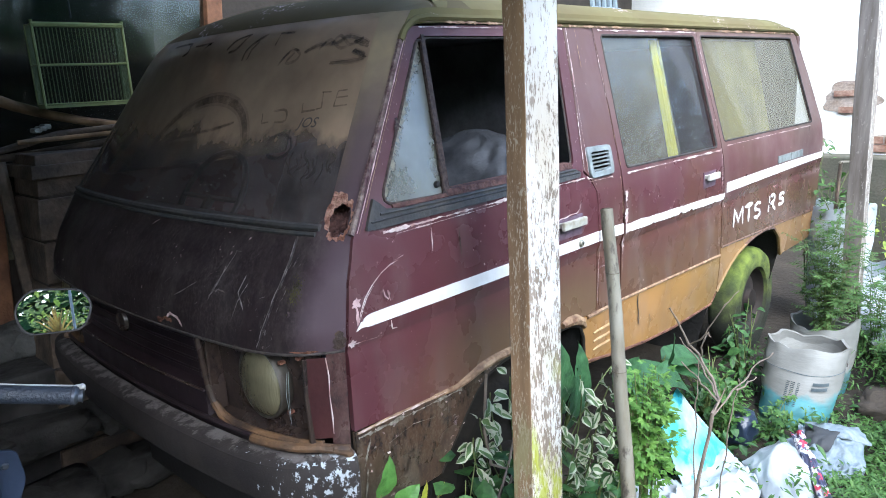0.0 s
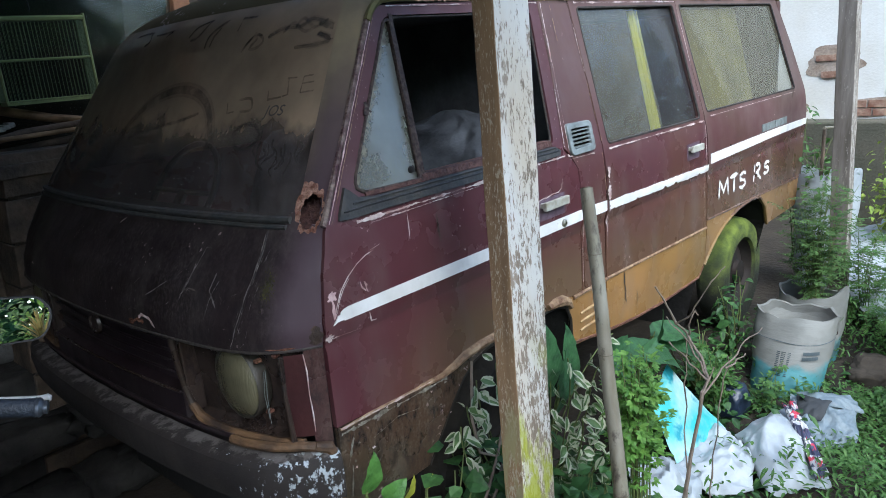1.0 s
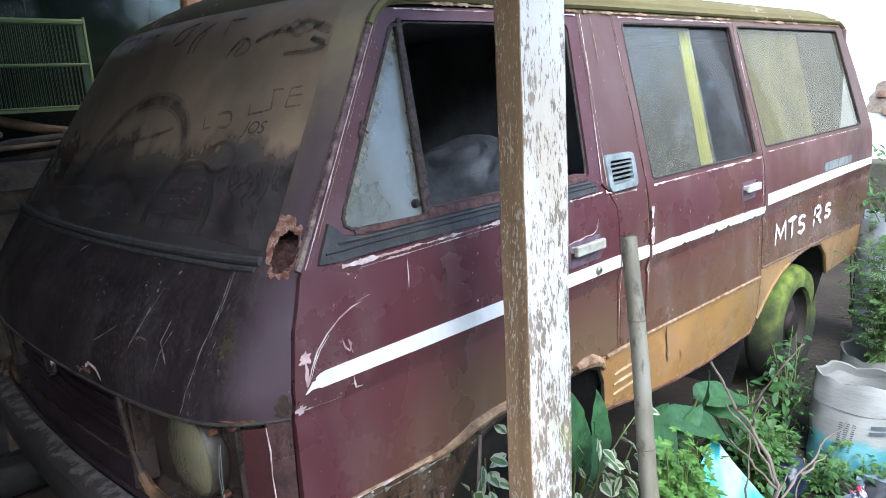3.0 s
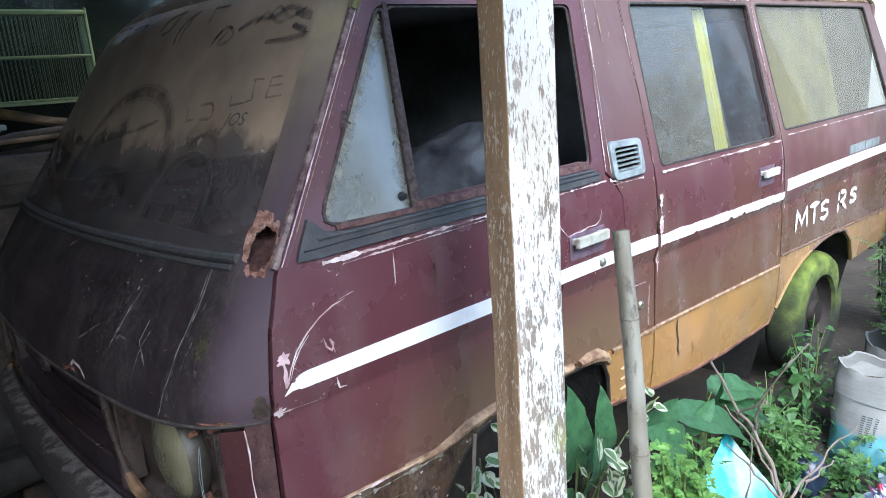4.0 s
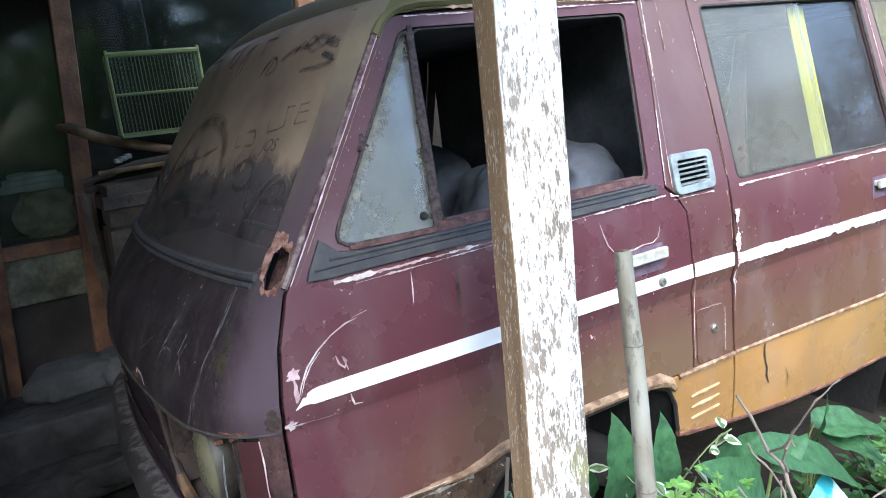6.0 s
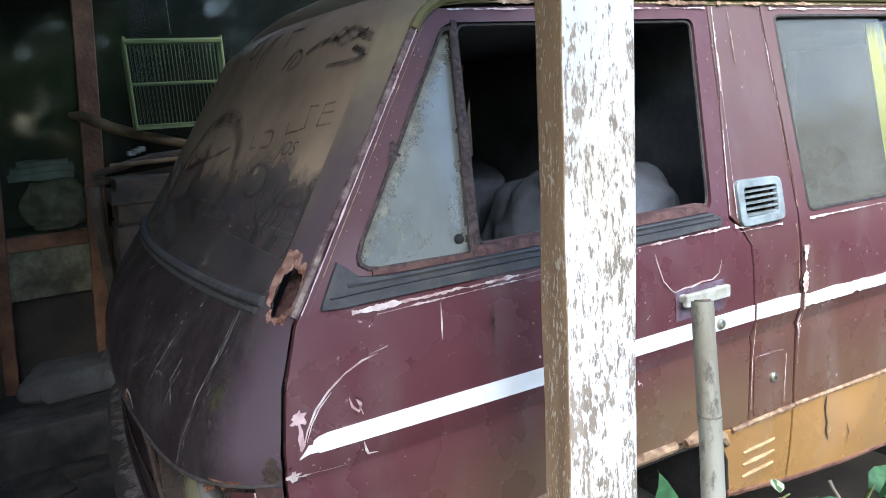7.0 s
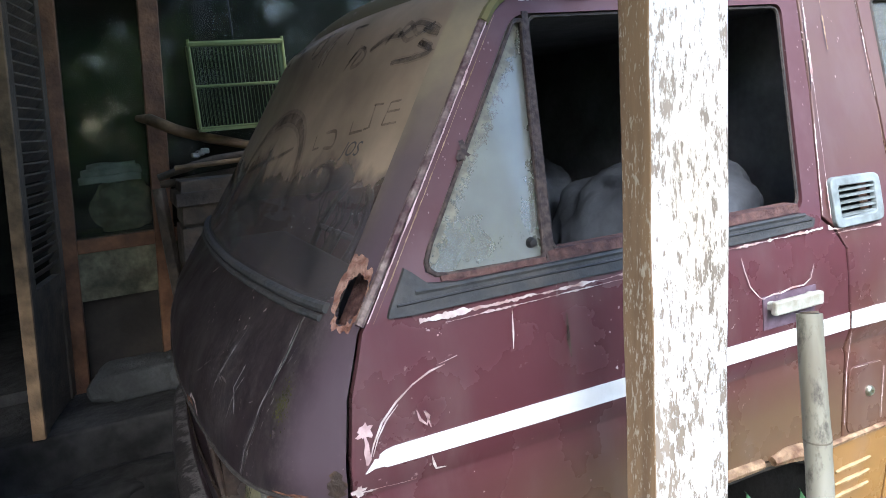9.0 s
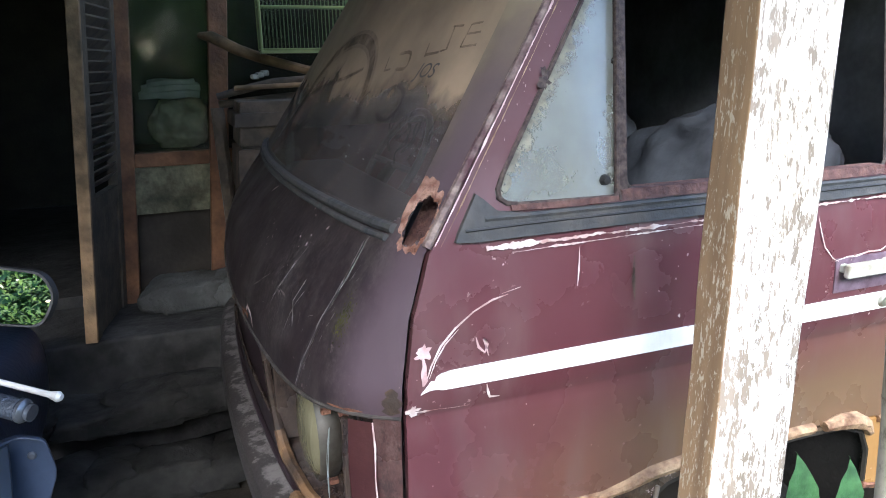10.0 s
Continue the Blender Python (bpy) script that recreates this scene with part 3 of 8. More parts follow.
def strip(name, top, bottom, mat, parent, label="", lift=0.003, thick=0.0022, far=False):
    """A painted or stuck-on band between two lines of (x, z) points along the side."""
    loop = list(top) + list(bottom)[::-1]
    return skin(name, loop, [], mat, parent, label, inset=-lift, thick=thick, bevel=0)


def along(bm, pts, r, lift=0.0, sides=6):
    tube(bm, [(x, side_y(z) - lift, z) for x, z in pts], r, sides)


ARCH_F = [(0.690, 0.555), (0.716, 0.600), (0.745, 0.645), (0.780, 0.695), (0.826, 0.745), (0.872, 0.776), (0.94, 0.792), (1.06, 0.798), (1.20, 0.798), (1.285, 0.794), (1.335, 0.775), (1.358, 0.73), (1.368, 0.655)]
ARCH_R = [(2.442, 0.605), (2.50, 0.660), (2.56, 0.702), (2.64, 0.738), (2.74, 0.763), (2.84, 0.778), (2.98, 0.785), (3.10, 0.772), (3.19, 0.71), (3.24, 0.63), (3.26, 0.60)]

van = thing("van", "derelict maroon and tan passenger van with dusty windows, sunk in weeds", "van", (2.0, 0.82, G))


def van_side(far):
    """One side of the body; the near one has its door with a wound-down window."""
    win = rounded([(0.535, 1.290, 0.05), (1.330, 1.288, 0.022), (1.393, 1.674, 0.022), (0.785, 1.668, 0.03)])
    door_line = [(0.403, 0.805), (0.405, 1.05), (0.418, 1.15), (0.446, 1.235), (0.60, 1.457), (0.735, 1.655), (0.775, 1.692), (1.40, 1.708), (1.440, 1.70),
                 (1.415, 1.50), (1.370, 1.262), (1.398, 1.238), (1.424, 1.20), (1.431, 1.05), (1.424, 0.802)]
    door_low = [(1.29, 0.808), (1.20, 0.816), (1.06, 0.818), (0.92, 0.816), (0.845, 0.810), (0.80, 0.800), (0.75, 0.792), (0.60, 0.797)]
    door = skin("front_door", door_line + door_low, [win], door_paint, van, "scratched maroon front door", far=far)
    bpil = [(1.430, 0.800), (1.437, 1.05), (1.430, 1.20), (1.404, 1.242), (1.376, 1.266), (1.421, 1.50), (1.446, 1.70), (1.611, 1.71), (1.602, 1.45), (1.590, 1.25), (1.585, 1.05), (1.580, 0.800)]
    skin("pillar_panel", bpil, [rounded([(1.411, 1.256), (1.524, 1.258), (1.532, 1.318), (1.420, 1.322)], 0.01)], van_paint, van, "dusty maroon panel behind the front door", far=far)
    w2 = rounded([(1.630, 1.246), (2.374, 1.240), (2.382, 1.684), (1.656, 1.680)], 0.016)
    slide = [(1.582, 0.604), (1.586, 0.80), (1.591, 1.05), (1.596, 1.25), (1.608, 1.45), (1.617, 1.71), (2.412, 1.712), (2.414, 1.25), (2.436, 0.95), (2.436, 0.600), (2.40, 0.556), (2.05, 0.556), (1.80, 0.575)]
    sdoor = skin("sliding_door", slide, [w2], van_paint, van, "maroon sliding door over a tan lower panel", far=far)
    w3 = rounded([(2.452, 1.256), (3.625, 1.250), (3.565, 1.686), (2.440, 1.686)], 0.025)
    rear = [(2.442, 0.95), (2.420, 1.25), (2.414, 1.712), (3.66, 1.715), (3.73, 1.50), (3.79, 1.22), (3.80, 1.0), (3.775, 0.78), (3.72, 0.60)]
    skin("rear_quarter", rear + ARCH_R[::-1], [w3], rear_paint, van, "maroon rear quarter panel over tan", far=far)
    skin("sill_panel", [(1.368, 0.655), (1.358, 0.73), (1.335, 0.775), (1.285, 0.794), (1.30, 0.806), (1.424, 0.795), (1.581, 0.795), (1.577, 0.604), (1.40, 0.625)], [], van_paint, van, "dented tan sill panel with pressed louvres", far=far)
    skin("front_skirt", [(0.405, 0.555), (0.405, 0.800), (0.60, 0.791), (0.75, 0.786), (0.80, 0.794), (0.845, 0.804), (0.92, 0.810), (1.06, 0.812), (1.20, 0.810), (1.285, 0.804)] + ARCH_F[9::-1], [], lower_paint, van, "mildewed brown panel below the front door", far=far)
    # glass
    wa = rounded([(1.630, 1.246, 0.016), (2.060, 1.242, 0.002), (2.085, 1.682, 0.002), (1.656, 1.680, 0.016)], 0.016)
    wb = rounded([(2.050, 1.242, 0.002), (2.374, 1.240, 0.016), (2.382, 1.684, 0.016), (2.075, 1.682, 0.002)], 0.016)
    skin("window_pane", wa, [], side_glass, sdoor, "dust-filmed fixed pane", inset=0.010, thick=0, far=far, bevel=0)
    skin("window_pane", wb, [], clear_glass, sdoor, "dark cleaner sliding pane", inset=0.016, thick=0, far=far, bevel=0)
    skin("rear_window_glass", w3, [], rear_glass, van, "dusty rear side glass", inset=0.010, thick=0, far=far, bevel=0)
    qg = rounded([(0.540, 1.292, 0.05), (0.758, 1.288, 0.01), (0.806, 1.660, 0.004), (0.784, 1.660, 0.01)], 0.02)
    skin("quarter_light", qg, [], side_glass if far else quarter_glass, door, "fogged triangular quarter glass", inset=0.012, thick=0, far=far, bevel=0)
    if far:
        skin("door_glass", win, [], side_glass, door, inset=0.016, thick=0.004, far=far, bevel=0)
    return door, sdoor


van_side(True)
near_door, near_slide = van_side(False)


def centre_x(z):
    """The centre line of the nose and windscreen."""
    pts = [(0.55, 0.262), (0.98, 0.224), (1.05, 0.228), (1.12, 0.252), (1.20, 0.312), (1.245, 0.352), (1.27, 0.366), (1.70, 0.622), (1.74, 0.69), (1.79, 0.85)]
    for (a, xa), (b, xb) in zip(pts, pts[1:]):
        if z <= b:
            return xa + (xb - xa) * (z - a) / (b - a)
    return pts[-1][1]


def edge_x(z):
    """The line at which the nose meets the door."""
    pts = [(0.55, 0.397), (1.05, 0.397), (1.15, 0.410), (1.235, 0.438), (1.657, 0.728), (1.70, 0.765), (1.74, 0.80), (1.79, 0.95)]
    for (a, xa), (b, xb) in zip(pts, pts[1:]):
        if z <= b:
            return xa + (xb - xa) * (z - a) / (b - a)
    return pts[-1][1]


def nose(u, z, out=0.0):
    """A point of the nose: u runs from -1 at the near side to 1 at the far side."""
    ys = side_y(z)
    flat = min(1.0, max(0.0, (z - 1.00) / 0.25))
    a = 0.38 + 0.34 * flat
    f = a * u * u + (1 - a) * abs(u) ** 12
    x = centre_x(z) + (edge_x(z) - centre_x(z)) * f
    return Vector((x - out, W / 2 + u * (W / 2 - ys), z))


US = sorted(set([round(-1 + 0.004 * i, 4) for i in range(40)] + [round(-0.84 + 0.06 * i, 4) for i in range(1, 28)] + [round(0.84 + 0.01 * i, 4) for i in range(17)]))
ZS = [1.0 + 0.0125 * i for i in range(18)] + [1.2225 + 0.0045 * i for i in range(30)] + [1.3575 + 0.0125 * i for i in range(28)] + [1.7065, 1.718, 1.73]
WS_LOW, WS_TOP, WS_U = 1.262, 1.7265, 0.918


def in_screen(u, z):
    if not (WS_LOW < z < WS_TOP and abs(u) < WS_U):
        return False
    cu, cz = WS_U - abs(u), min(z - WS_LOW, WS_TOP - z)
    return not (cu < 0.05 and cz < 0.04 and (1 - cu / 0.05) ** 2 + (1 - cz / 0.04) ** 2 > 1)


def in_rust(u, z):
    """The rusted-through hole at the foot of the near pillar."""
    du, dz = (u + 0.957) / 0.033, (z - 1.274) / 0.036
    return du ** 2 + dz ** 2 < 1 + 0.35 * noise.noise((u * 90, z * 60, 2))


bm = bmesh.new()
lat = [[bm.verts.new(nose(u, z)) for u in US] for z in ZS]
for j in range(len(ZS) - 1):
    for i in range(len(US) - 1):
        u, z = (US[i] + US[i + 1]) / 2, (ZS[j] + ZS[j + 1]) / 2
        if not in_screen(u, z) and not in_rust(u, z):
            bm.faces.new((lat[j][i], lat[j][i + 1], lat[j + 1][i + 1], lat[j + 1][i]))
bmesh.ops.delete(bm, geom=[v for v in bm.verts if not v.link_faces], context='VERTS')
inner = bmesh.ops.extrude_face_region(bm, geom=bm.faces[:])["geom"]
for v in inner:
    if isinstance(v, bmesh.types.BMVert):
        u = (v.co.y - W / 2) / (W / 2 - side_y(v.co.z))
        k = min(1.0, abs(u)) ** 10
        v.co.x += 0.012 * (1 - k)
        v.co.y -= math.copysign(0.012 * k, u)
nose_ob = part("nose_panel", bm, nose_paint, van, "dusty dark maroon nose and windscreen surround with painted corner sheen", smooth="angle")

bm = bmesh.new()
box(bm, 0.412, 0.44, 0.030, 0.044, 0.58, 1.19)
part("door_jamb", bm, black_trim, van)

# windscreen
bm = bmesh.new()
wu = [-WS_U - 0.01 + 2 * (WS_U + 0.01) * i / 24 for i in range(25)]
wz = [WS_LOW - 0.006 + (WS_TOP - WS_LOW + 0.012) * i / 16 for i in range(17)]
g = [[bm.verts.new(nose(u, z) + Vector((0.0012, 0, 0))) for u in wu] for z in wz]
for j in range(16):
    for i in range(24):
        bm.faces.new((g[j][i], g[j][i + 1], g[j + 1][i + 1], g[j + 1][i]))
screen = part("windscreen", bm, windscreen_glass, van, "windscreen caked in brown dust with finger drawings", smooth=True)

# roof
prof = [(0.140, 1.712), (0.150, 1.735), (0.175, 1.762), (0.23, 1.785), (0.36, 1.80), (0.60, 1.815), (0.82, 1.82)]
prof = prof + [(W - y, z) for y, z in prof[-2::-1]]


def roof_z(y):
    for (a, za), (b, zb) in zip(prof, prof[1:]):
        if y <= b:
            return za + (zb - za) * max(0.0, y - a) / (b - a)
    return prof[-1][1]


# the brow that bends from the windscreen surround into the roof
bm = bmesh.new()
rows = []
for j in range(11):
    t = j / 10
    row = []
    for u in US:
        p0 = nose(u, 1.73)
        y2 = min(max(p0.y, 0.141), W - 0.141)
        top = roof_z(y2)
        p1 = Vector((p0.x + 0.055, (p0.y + y2) / 2, 1.73 + (top - 1.73) * 0.86))
        p2 = Vector((p0.x + 0.25, y2, top + 0.003))
        row.append(bm.verts.new(p0 * (1 - t) ** 2 + p1 * 2 * t * (1 - t) + p2 * t * t))
    rows.append(row)
for a, b in zip(rows, rows[1:]):
    for k in range(len(US) - 1):
        bm.faces.new((a[k], a[k + 1], b[k + 1], b[k]))
part("roof_brow", bm, brow_paint, van, "dust-caked front edge of the roof", smooth=True)
bm = bmesh.new()
rows = []
for x in [0.90 + (3.68 - 0.90) * i / 40 for i in range(41)]:
    r = max(0.0, (x - 3.50) / 0.18)
    rows.append([bm.verts.new((x, y, z - (z - 1.70) * r ** 2.2 * 0.6)) for y, z in prof])
for a, b in zip(rows, rows[1:]):
    for k in range(len(prof) - 1):
        bm.faces.new((a[k], a[k + 1], b[k + 1], b[k]))
part("roof_panel", bm, roof_paint, van, "mildewed olive roof", smooth=True)
bm = bmesh.new()
along(bm, [(0.728, 1.656), (0.742, 1.674), (0.757, 1.688), (0.777, 1.700), (0.80, 1.709), (0.84, 1.715), (1.5, 1.722), (2.4, 1.724), (3.62, 1.725), (3.68, 1.70)], 0.009, 0.004)
part("drip_rail", bm, roof_paint, van, "flaking rain gutter")
strip("roof_side", [(0.748, 1.684), (0.764, 1.701), (0.792, 1.731), (0.84, 1.738), (0.90, 1.741), (1.5, 1.744), (3.60, 1.742)], [(0.748, 1.674), (0.772, 1.688), (0.80, 1.697), (0.84, 1.701), (0.90, 1.703), (1.5, 1.702), (3.62, 1.704)], roof_paint, van, "flaking edge of the roof above the doors", lift=0.0, thick=0.01)

# back and inside
bm = bmesh.new()
box(bm, 3.66, 3.70, 0.12, W - 0.12, 0.6, 1.70)
part("tail_panel", bm, van_paint, van, bevel=0.01)
bm = bmesh.new()
box(bm, 0.42, 3.66, 0.06, W - 0.06, 0.815, 0.84)
part("cabin_floor", bm, cabin_lining, van)
# Ceiling board added to block light leaking in under the roof.
bm = bmesh.new()
box(bm, 0.84, 3.60, 0.165, W - 0.165, 1.690, 1.704)
part("light_stop", bm, cabin_lining, van)
# Partition carried up to the ceiling board to hide the lit rear windows.
bm = bmesh.new()
box(bm, 1.62, 1.66, 0.16, W - 0.16, 0.64, 1.689)
part("cabin_partition", bm, cabin_lining, van)
bm = bmesh.new()
along(bm, [(0.442, 1.246), (0.60, 1.470), (0.735, 1.668)], 0.007, 0.002)
part("pillar_rail", bm, material("rail_worn", (0.36, 0.27, 0.235), 0.8, vary=0.9, scale=38, bump=0.5, bump_scale=120, tint=(0.080, 0.024, 0.034)), van, "maroon pillar edge worn to bare beige")

# ---- posts by the van ----
def leaning(x, y, lean, z0=1.2):
    """A place on a leaning upright's axis, by height."""
    return lambda z: Vector((x + lean[0] * (z - z0), y + lean[1] * (z - z0), z))


def timber_post():
    at = leaning(0.804, -0.204, (0.047, 0.030))
    bm = bmesh.new()
    zs = [G - 0.05 + 0.05 * i for i in range(50)]
    rings = []
    for z in zs:
        c = at(z)
        j = lambda k: 0.0022 * noise.noise((z * 7, k * 5.1, 1.0))
        rings.append([bm.verts.new((c.x + sx * 0.063 + j(k), c.y + sy * 0.029 + j(k + 4), z)) for k, (sx, sy) in enumerate(((-1, -1), (1, -1), (1, 1), (-1, 1)))])
    for a, b in zip(rings, rings[1:]):
        for k in range(4):
            f = bm.faces.new((a[k], a[(k + 1) % 4], b[(k + 1) % 4], b[k]))
            f.material_index = 0 if k in (0, 2) else 1
    bm.faces.new(rings[-1])
    part("timber_post", bm, [post_white, post_brown], None, "square timber post with flaking whitewash and yellow moss", bevel=0.004, category="post")


timber_post()


stake_ring = material("stake_ring", (0.17, 0.145, 0.105), 0.8, vary=0.4)


def bamboo():
    at = leaning(0.835, -0.383, (0.13, 0.16))
    bm = bmesh.new()
    pts, rad = [], []
    z = G - 0.03
    while z < 1.276:
        knot = min(abs(z - k) for k in (0.30, 0.62, 0.93, 1.14))
        pts.append(at(z) + Vector((noise.noise((z * 3.5, 1, 0)), noise.noise((z * 3.5, 7, 0)), 0)) * 0.006)
        rad.append(0.0182 + 0.0012 * max(0, 1 - knot / 0.012) - 0.004 * (z - 0.1))
        z += 0.015
    ob = thing("bamboo_stake", "short weathered grey bamboo stake driven into the weeds", "stake", at(G))
    cut = [0] + [min(range(len(pts)), key=lambda i: abs(pts[i].z - k)) for k in (0.30, 0.62, 0.93, 1.14)] + [len(pts) - 1]
    bm.free()
    for a, b in zip(cut, cut[1:]):
        bm = bmesh.new()
        tube(bm, pts[a:b + 1], rad[a:b + 1], 14)
        part("culm", bm, bamboo_skin, ob, smooth="angle")
    for k in cut[1:-1]:
        bm = bmesh.new()
        tube(bm, [pts[k] - Vector((0, 0, 0.0010)), pts[k] + Vector((0, 0, 0.0010))], rad[k] + 0.0003, 14)
        part("node_ring", bm, stake_ring, ob, smooth="angle")
    bm = bmesh.new()
    tube(bm, [pts[-1], pts[-1] + Vector((0.0003, 0.0005, 0.002))], rad[-1] * 0.72, 14)
    part("hollow_end", bm, dark_wood, ob)


bamboo()

# ---- house and shed ----
HL = 0.082      # the old house leans by this much to each metre


def lean_x(x, z):
    return x + HL * (z - 1.2)


def sheared(bm):
    for v in bm.verts:
        v.co.x = lean_x(v.co.x, v.co.z)


def slab(name, x0, x1, y0, y1, z0, z1, mat, label, category, bevel=0.0, kind="structure", parent=None):
    bm = bmesh.new()
    box(bm, x0, x1, y0, y1, z0, z1)
    sheared(bm)
    return part(name, bm, mat, parent, label, bevel=bevel, kind=kind, category=category)


# Dark brown with the gloom of room, wall and crate gaps painted in.
shade_brown = material("shade_brown", (0.055, 0.044, 0.034), 0.9, vary=0.4)
slab("wall_house_1", 1.365, 9.0, HOUSE_Y, HOUSE_Y + 0.14, G - 0.2, 2.9, shade_brown, "dark house wall with shade put into its colour", "wall")
slab("wall_house_2", -0.075, 1.365, HOUSE_Y, HOUSE_Y + 0.14, G - 0.2, 0.93, shade_brown, "plaster below the window, darkened as in shade", "wall")
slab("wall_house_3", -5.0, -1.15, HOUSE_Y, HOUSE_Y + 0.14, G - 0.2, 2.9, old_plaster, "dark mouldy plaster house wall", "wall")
slab("wall_house_4", -1.15, 1.365, HOUSE_Y, HOUSE_Y + 0.14, 2.35, 2.9, shade_brown, "dark boards over the door and window", "wall")
slab("wall_room", -2.6, 2.2, 4.6, 4.7, 0.3, 2.9, shade_brown, "dark back wall of the room", "wall")
slab("wall_room_side_1", -2.7, -2.6, HOUSE_Y + 0.14, 4.6, 0.3, 2.9, shade_brown, "dark room wall", "wall")
slab("wall_room_side_2", 2.2, 2.3, HOUSE_Y + 0.14, 4.6, 0.3, 2.9, shade_brown, "dark room wall", "wall")
slab("ceiling", -2.7, 2.3, HOUSE_Y + 0.14, 4.7, 2.7, 2.76, shade_brown, "dark room ceiling", "ceiling")
slab("floor", -2.7, 2.3, HOUSE_Y + 0.14, 4.7, 0.52, 0.575, stone, "concrete floor of the room", "floor")
slab("plinth", -3.0, 1.6, 1.69, HOUSE_Y, G - 0.1, 0.575, stone, "worn concrete step along the house", "step", 0.015)

# the window beside the door: posts, rail, pane and the panel below
def window_set():
    win = thing("house_window", "brown-stained timber window with a dirty pane reflecting the garden", "window", (0.3, HOUSE_Y, 0.575), kind="structure")
    for x0, x1 in ((-0.075, -0.012), (0.266, 0.339), (1.282, 1.365)):
        slab("window_post", x0, x1, 2.085, HOUSE_Y + 0.02, 0.575, 2.36, frame_wood, "brown timber upright", "", 0.005, "", win)
    for a, b in ((-0.012, 0.266), (0.339, 1.282)):
        slab("window_rail", a, b, 2.095, HOUSE_Y + 0.01, 1.117, 1.171, frame_wood, "", "", 0.004, "", win)
        slab("window_rail", a, b, 2.095, HOUSE_Y + 0.01, 2.28, 2.36, frame_wood, "", "", 0.004, "", win)
        slab("pane", a, b, 2.12, 2.124, 1.171, 2.28, window_pane, "dirty window glass", "", 0, "", win)
        slab("window_panel", a, b, 2.11, 2.14, 0.93, 1.117, panel_plaster, "mould-stained panel below the pane", "", 0, "", win)


window_pane = dusty_glass("window_pane", (0.10, 0.10, 0.085), 0.04, ior=1.46)
window_set()


def shutter():
    ob = thing("louvred_shutter", "open grey louvred door leaf with a pale worn edge", "shutter", (-0.10, 1.9, 0.575))
    hinge, tip = Vector((-0.076, 2.075, 0)), Vector((-0.150, 1.665, 0))
    d = (tip - hinge)
    n = Vector((-d.y, d.x, 0)).normalized()

    def leaf(name, s0, s1, z0, z1, t0, t1, mat, label="", bevel=0.003):
        bm = bmesh.new()
        vs = []
        for s in (s0, s1):
            for t in (t0, t1):
                for z in (z0, z1):
                    p = hinge + d * s + n * t
                    vs.append(bm.verts.new((lean_x(p.x, z), p.y, z)))
        for f in ((0, 1, 3, 2), (4, 6, 7, 5), (0, 4, 5, 1), (2, 3, 7, 6), (0, 2, 6, 4), (1, 5, 7, 3)):
            bm.faces.new([vs[i] for i in f])
        part(name, bm, mat, ob, label, bevel=bevel)

    leaf("stile", 0.0, 0.13, 0.585, 2.25, -0.018, 0.018, shutter_wood)
    leaf("stile", 0.84, 0.975, 0.585, 2.25, -0.018, 0.018, shutter_wood)
    leaf("leaf_edge", 0.977, 1.02, 0.585, 2.25, -0.020, 0.020, pale_wood, "pale bare timber edge")
    leaf("leaf_panel", 0.13, 0.84, 0.585, 1.02, -0.010, 0.010, shutter_wood)
    leaf("leaf_rail", 0.13, 0.84, 1.02, 1.07, -0.016, 0.016, shutter_wood)
    leaf("leaf_rail", 0.13, 0.84, 2.16, 2.25, -0.016, 0.016, shutter_wood)
    z = 1.09
    while z < 2.14:
        bm = bmesh.new()
        vs = []
        for s in (0.13, 0.84):
            for t, dz in ((-0.016, 0.0), (-0.016, 0.006), (0.016, 0.034), (0.016, 0.028)):
                p = hinge + d * s + n * t
                vs.append(bm.verts.new((lean_x(p.x, z), p.y, z + dz)))
        for f in ((0, 1, 2, 3), (7, 6, 5, 4), (0, 4, 5, 1), (1, 5, 6, 2), (2, 6, 7, 3), (3, 7, 4, 0)):
            bm.faces.new([vs[i] for i in f])
        part("louvre_slat", bm, shutter_wood, ob)
        z += 0.036


shutter_wood = material("shutter_wood", (0.115, 0.085, 0.055), 0.85, vary=0.45, scale=12, bump=0.3, tint=(0.055, 0.042, 0.030))
shutter()

# rough stones in front of the step
for k in range(16):
    row = k // 8
    sx, sy, sz = rng.uniform(0.09, 0.24), rng.uniform(0.08, 0.13), rng.uniform(0.03, 0.055)
    cx, cy, cz = -0.72 + 0.17 * (k % 8) + 0.06 * row, (1.60 if row == 0 else 1.42) + rng.uniform(-0.03, 0.03), G + (0.26 if row == 0 else 0.09)
    bm = bmesh.new()
    bmesh.ops.create_icosphere(bm, subdivisions=3, radius=1.0)
    for v in bm.verts:
        p = v.co.copy()
        q = Vector([math.copysign(abs(c) ** 0.6, c) for c in p])
        k2 = 1 + 0.45 * noise.noise(p * 1.7 + Vector((k * 3.1, 0, 0))) + 0.22 * noise.noise(p * 5 + Vector((k, 4, 0)))
        v.co = Vector((cx + q.x * sx * k2 * 0.9, cy + q.y * sy * k2, cz + q.z * sz * k2 * 1.3))
    part("stone_block", bm, stone, None, "rough grey stone of the old step by the house", smooth=True, category="stone", group="step stones")

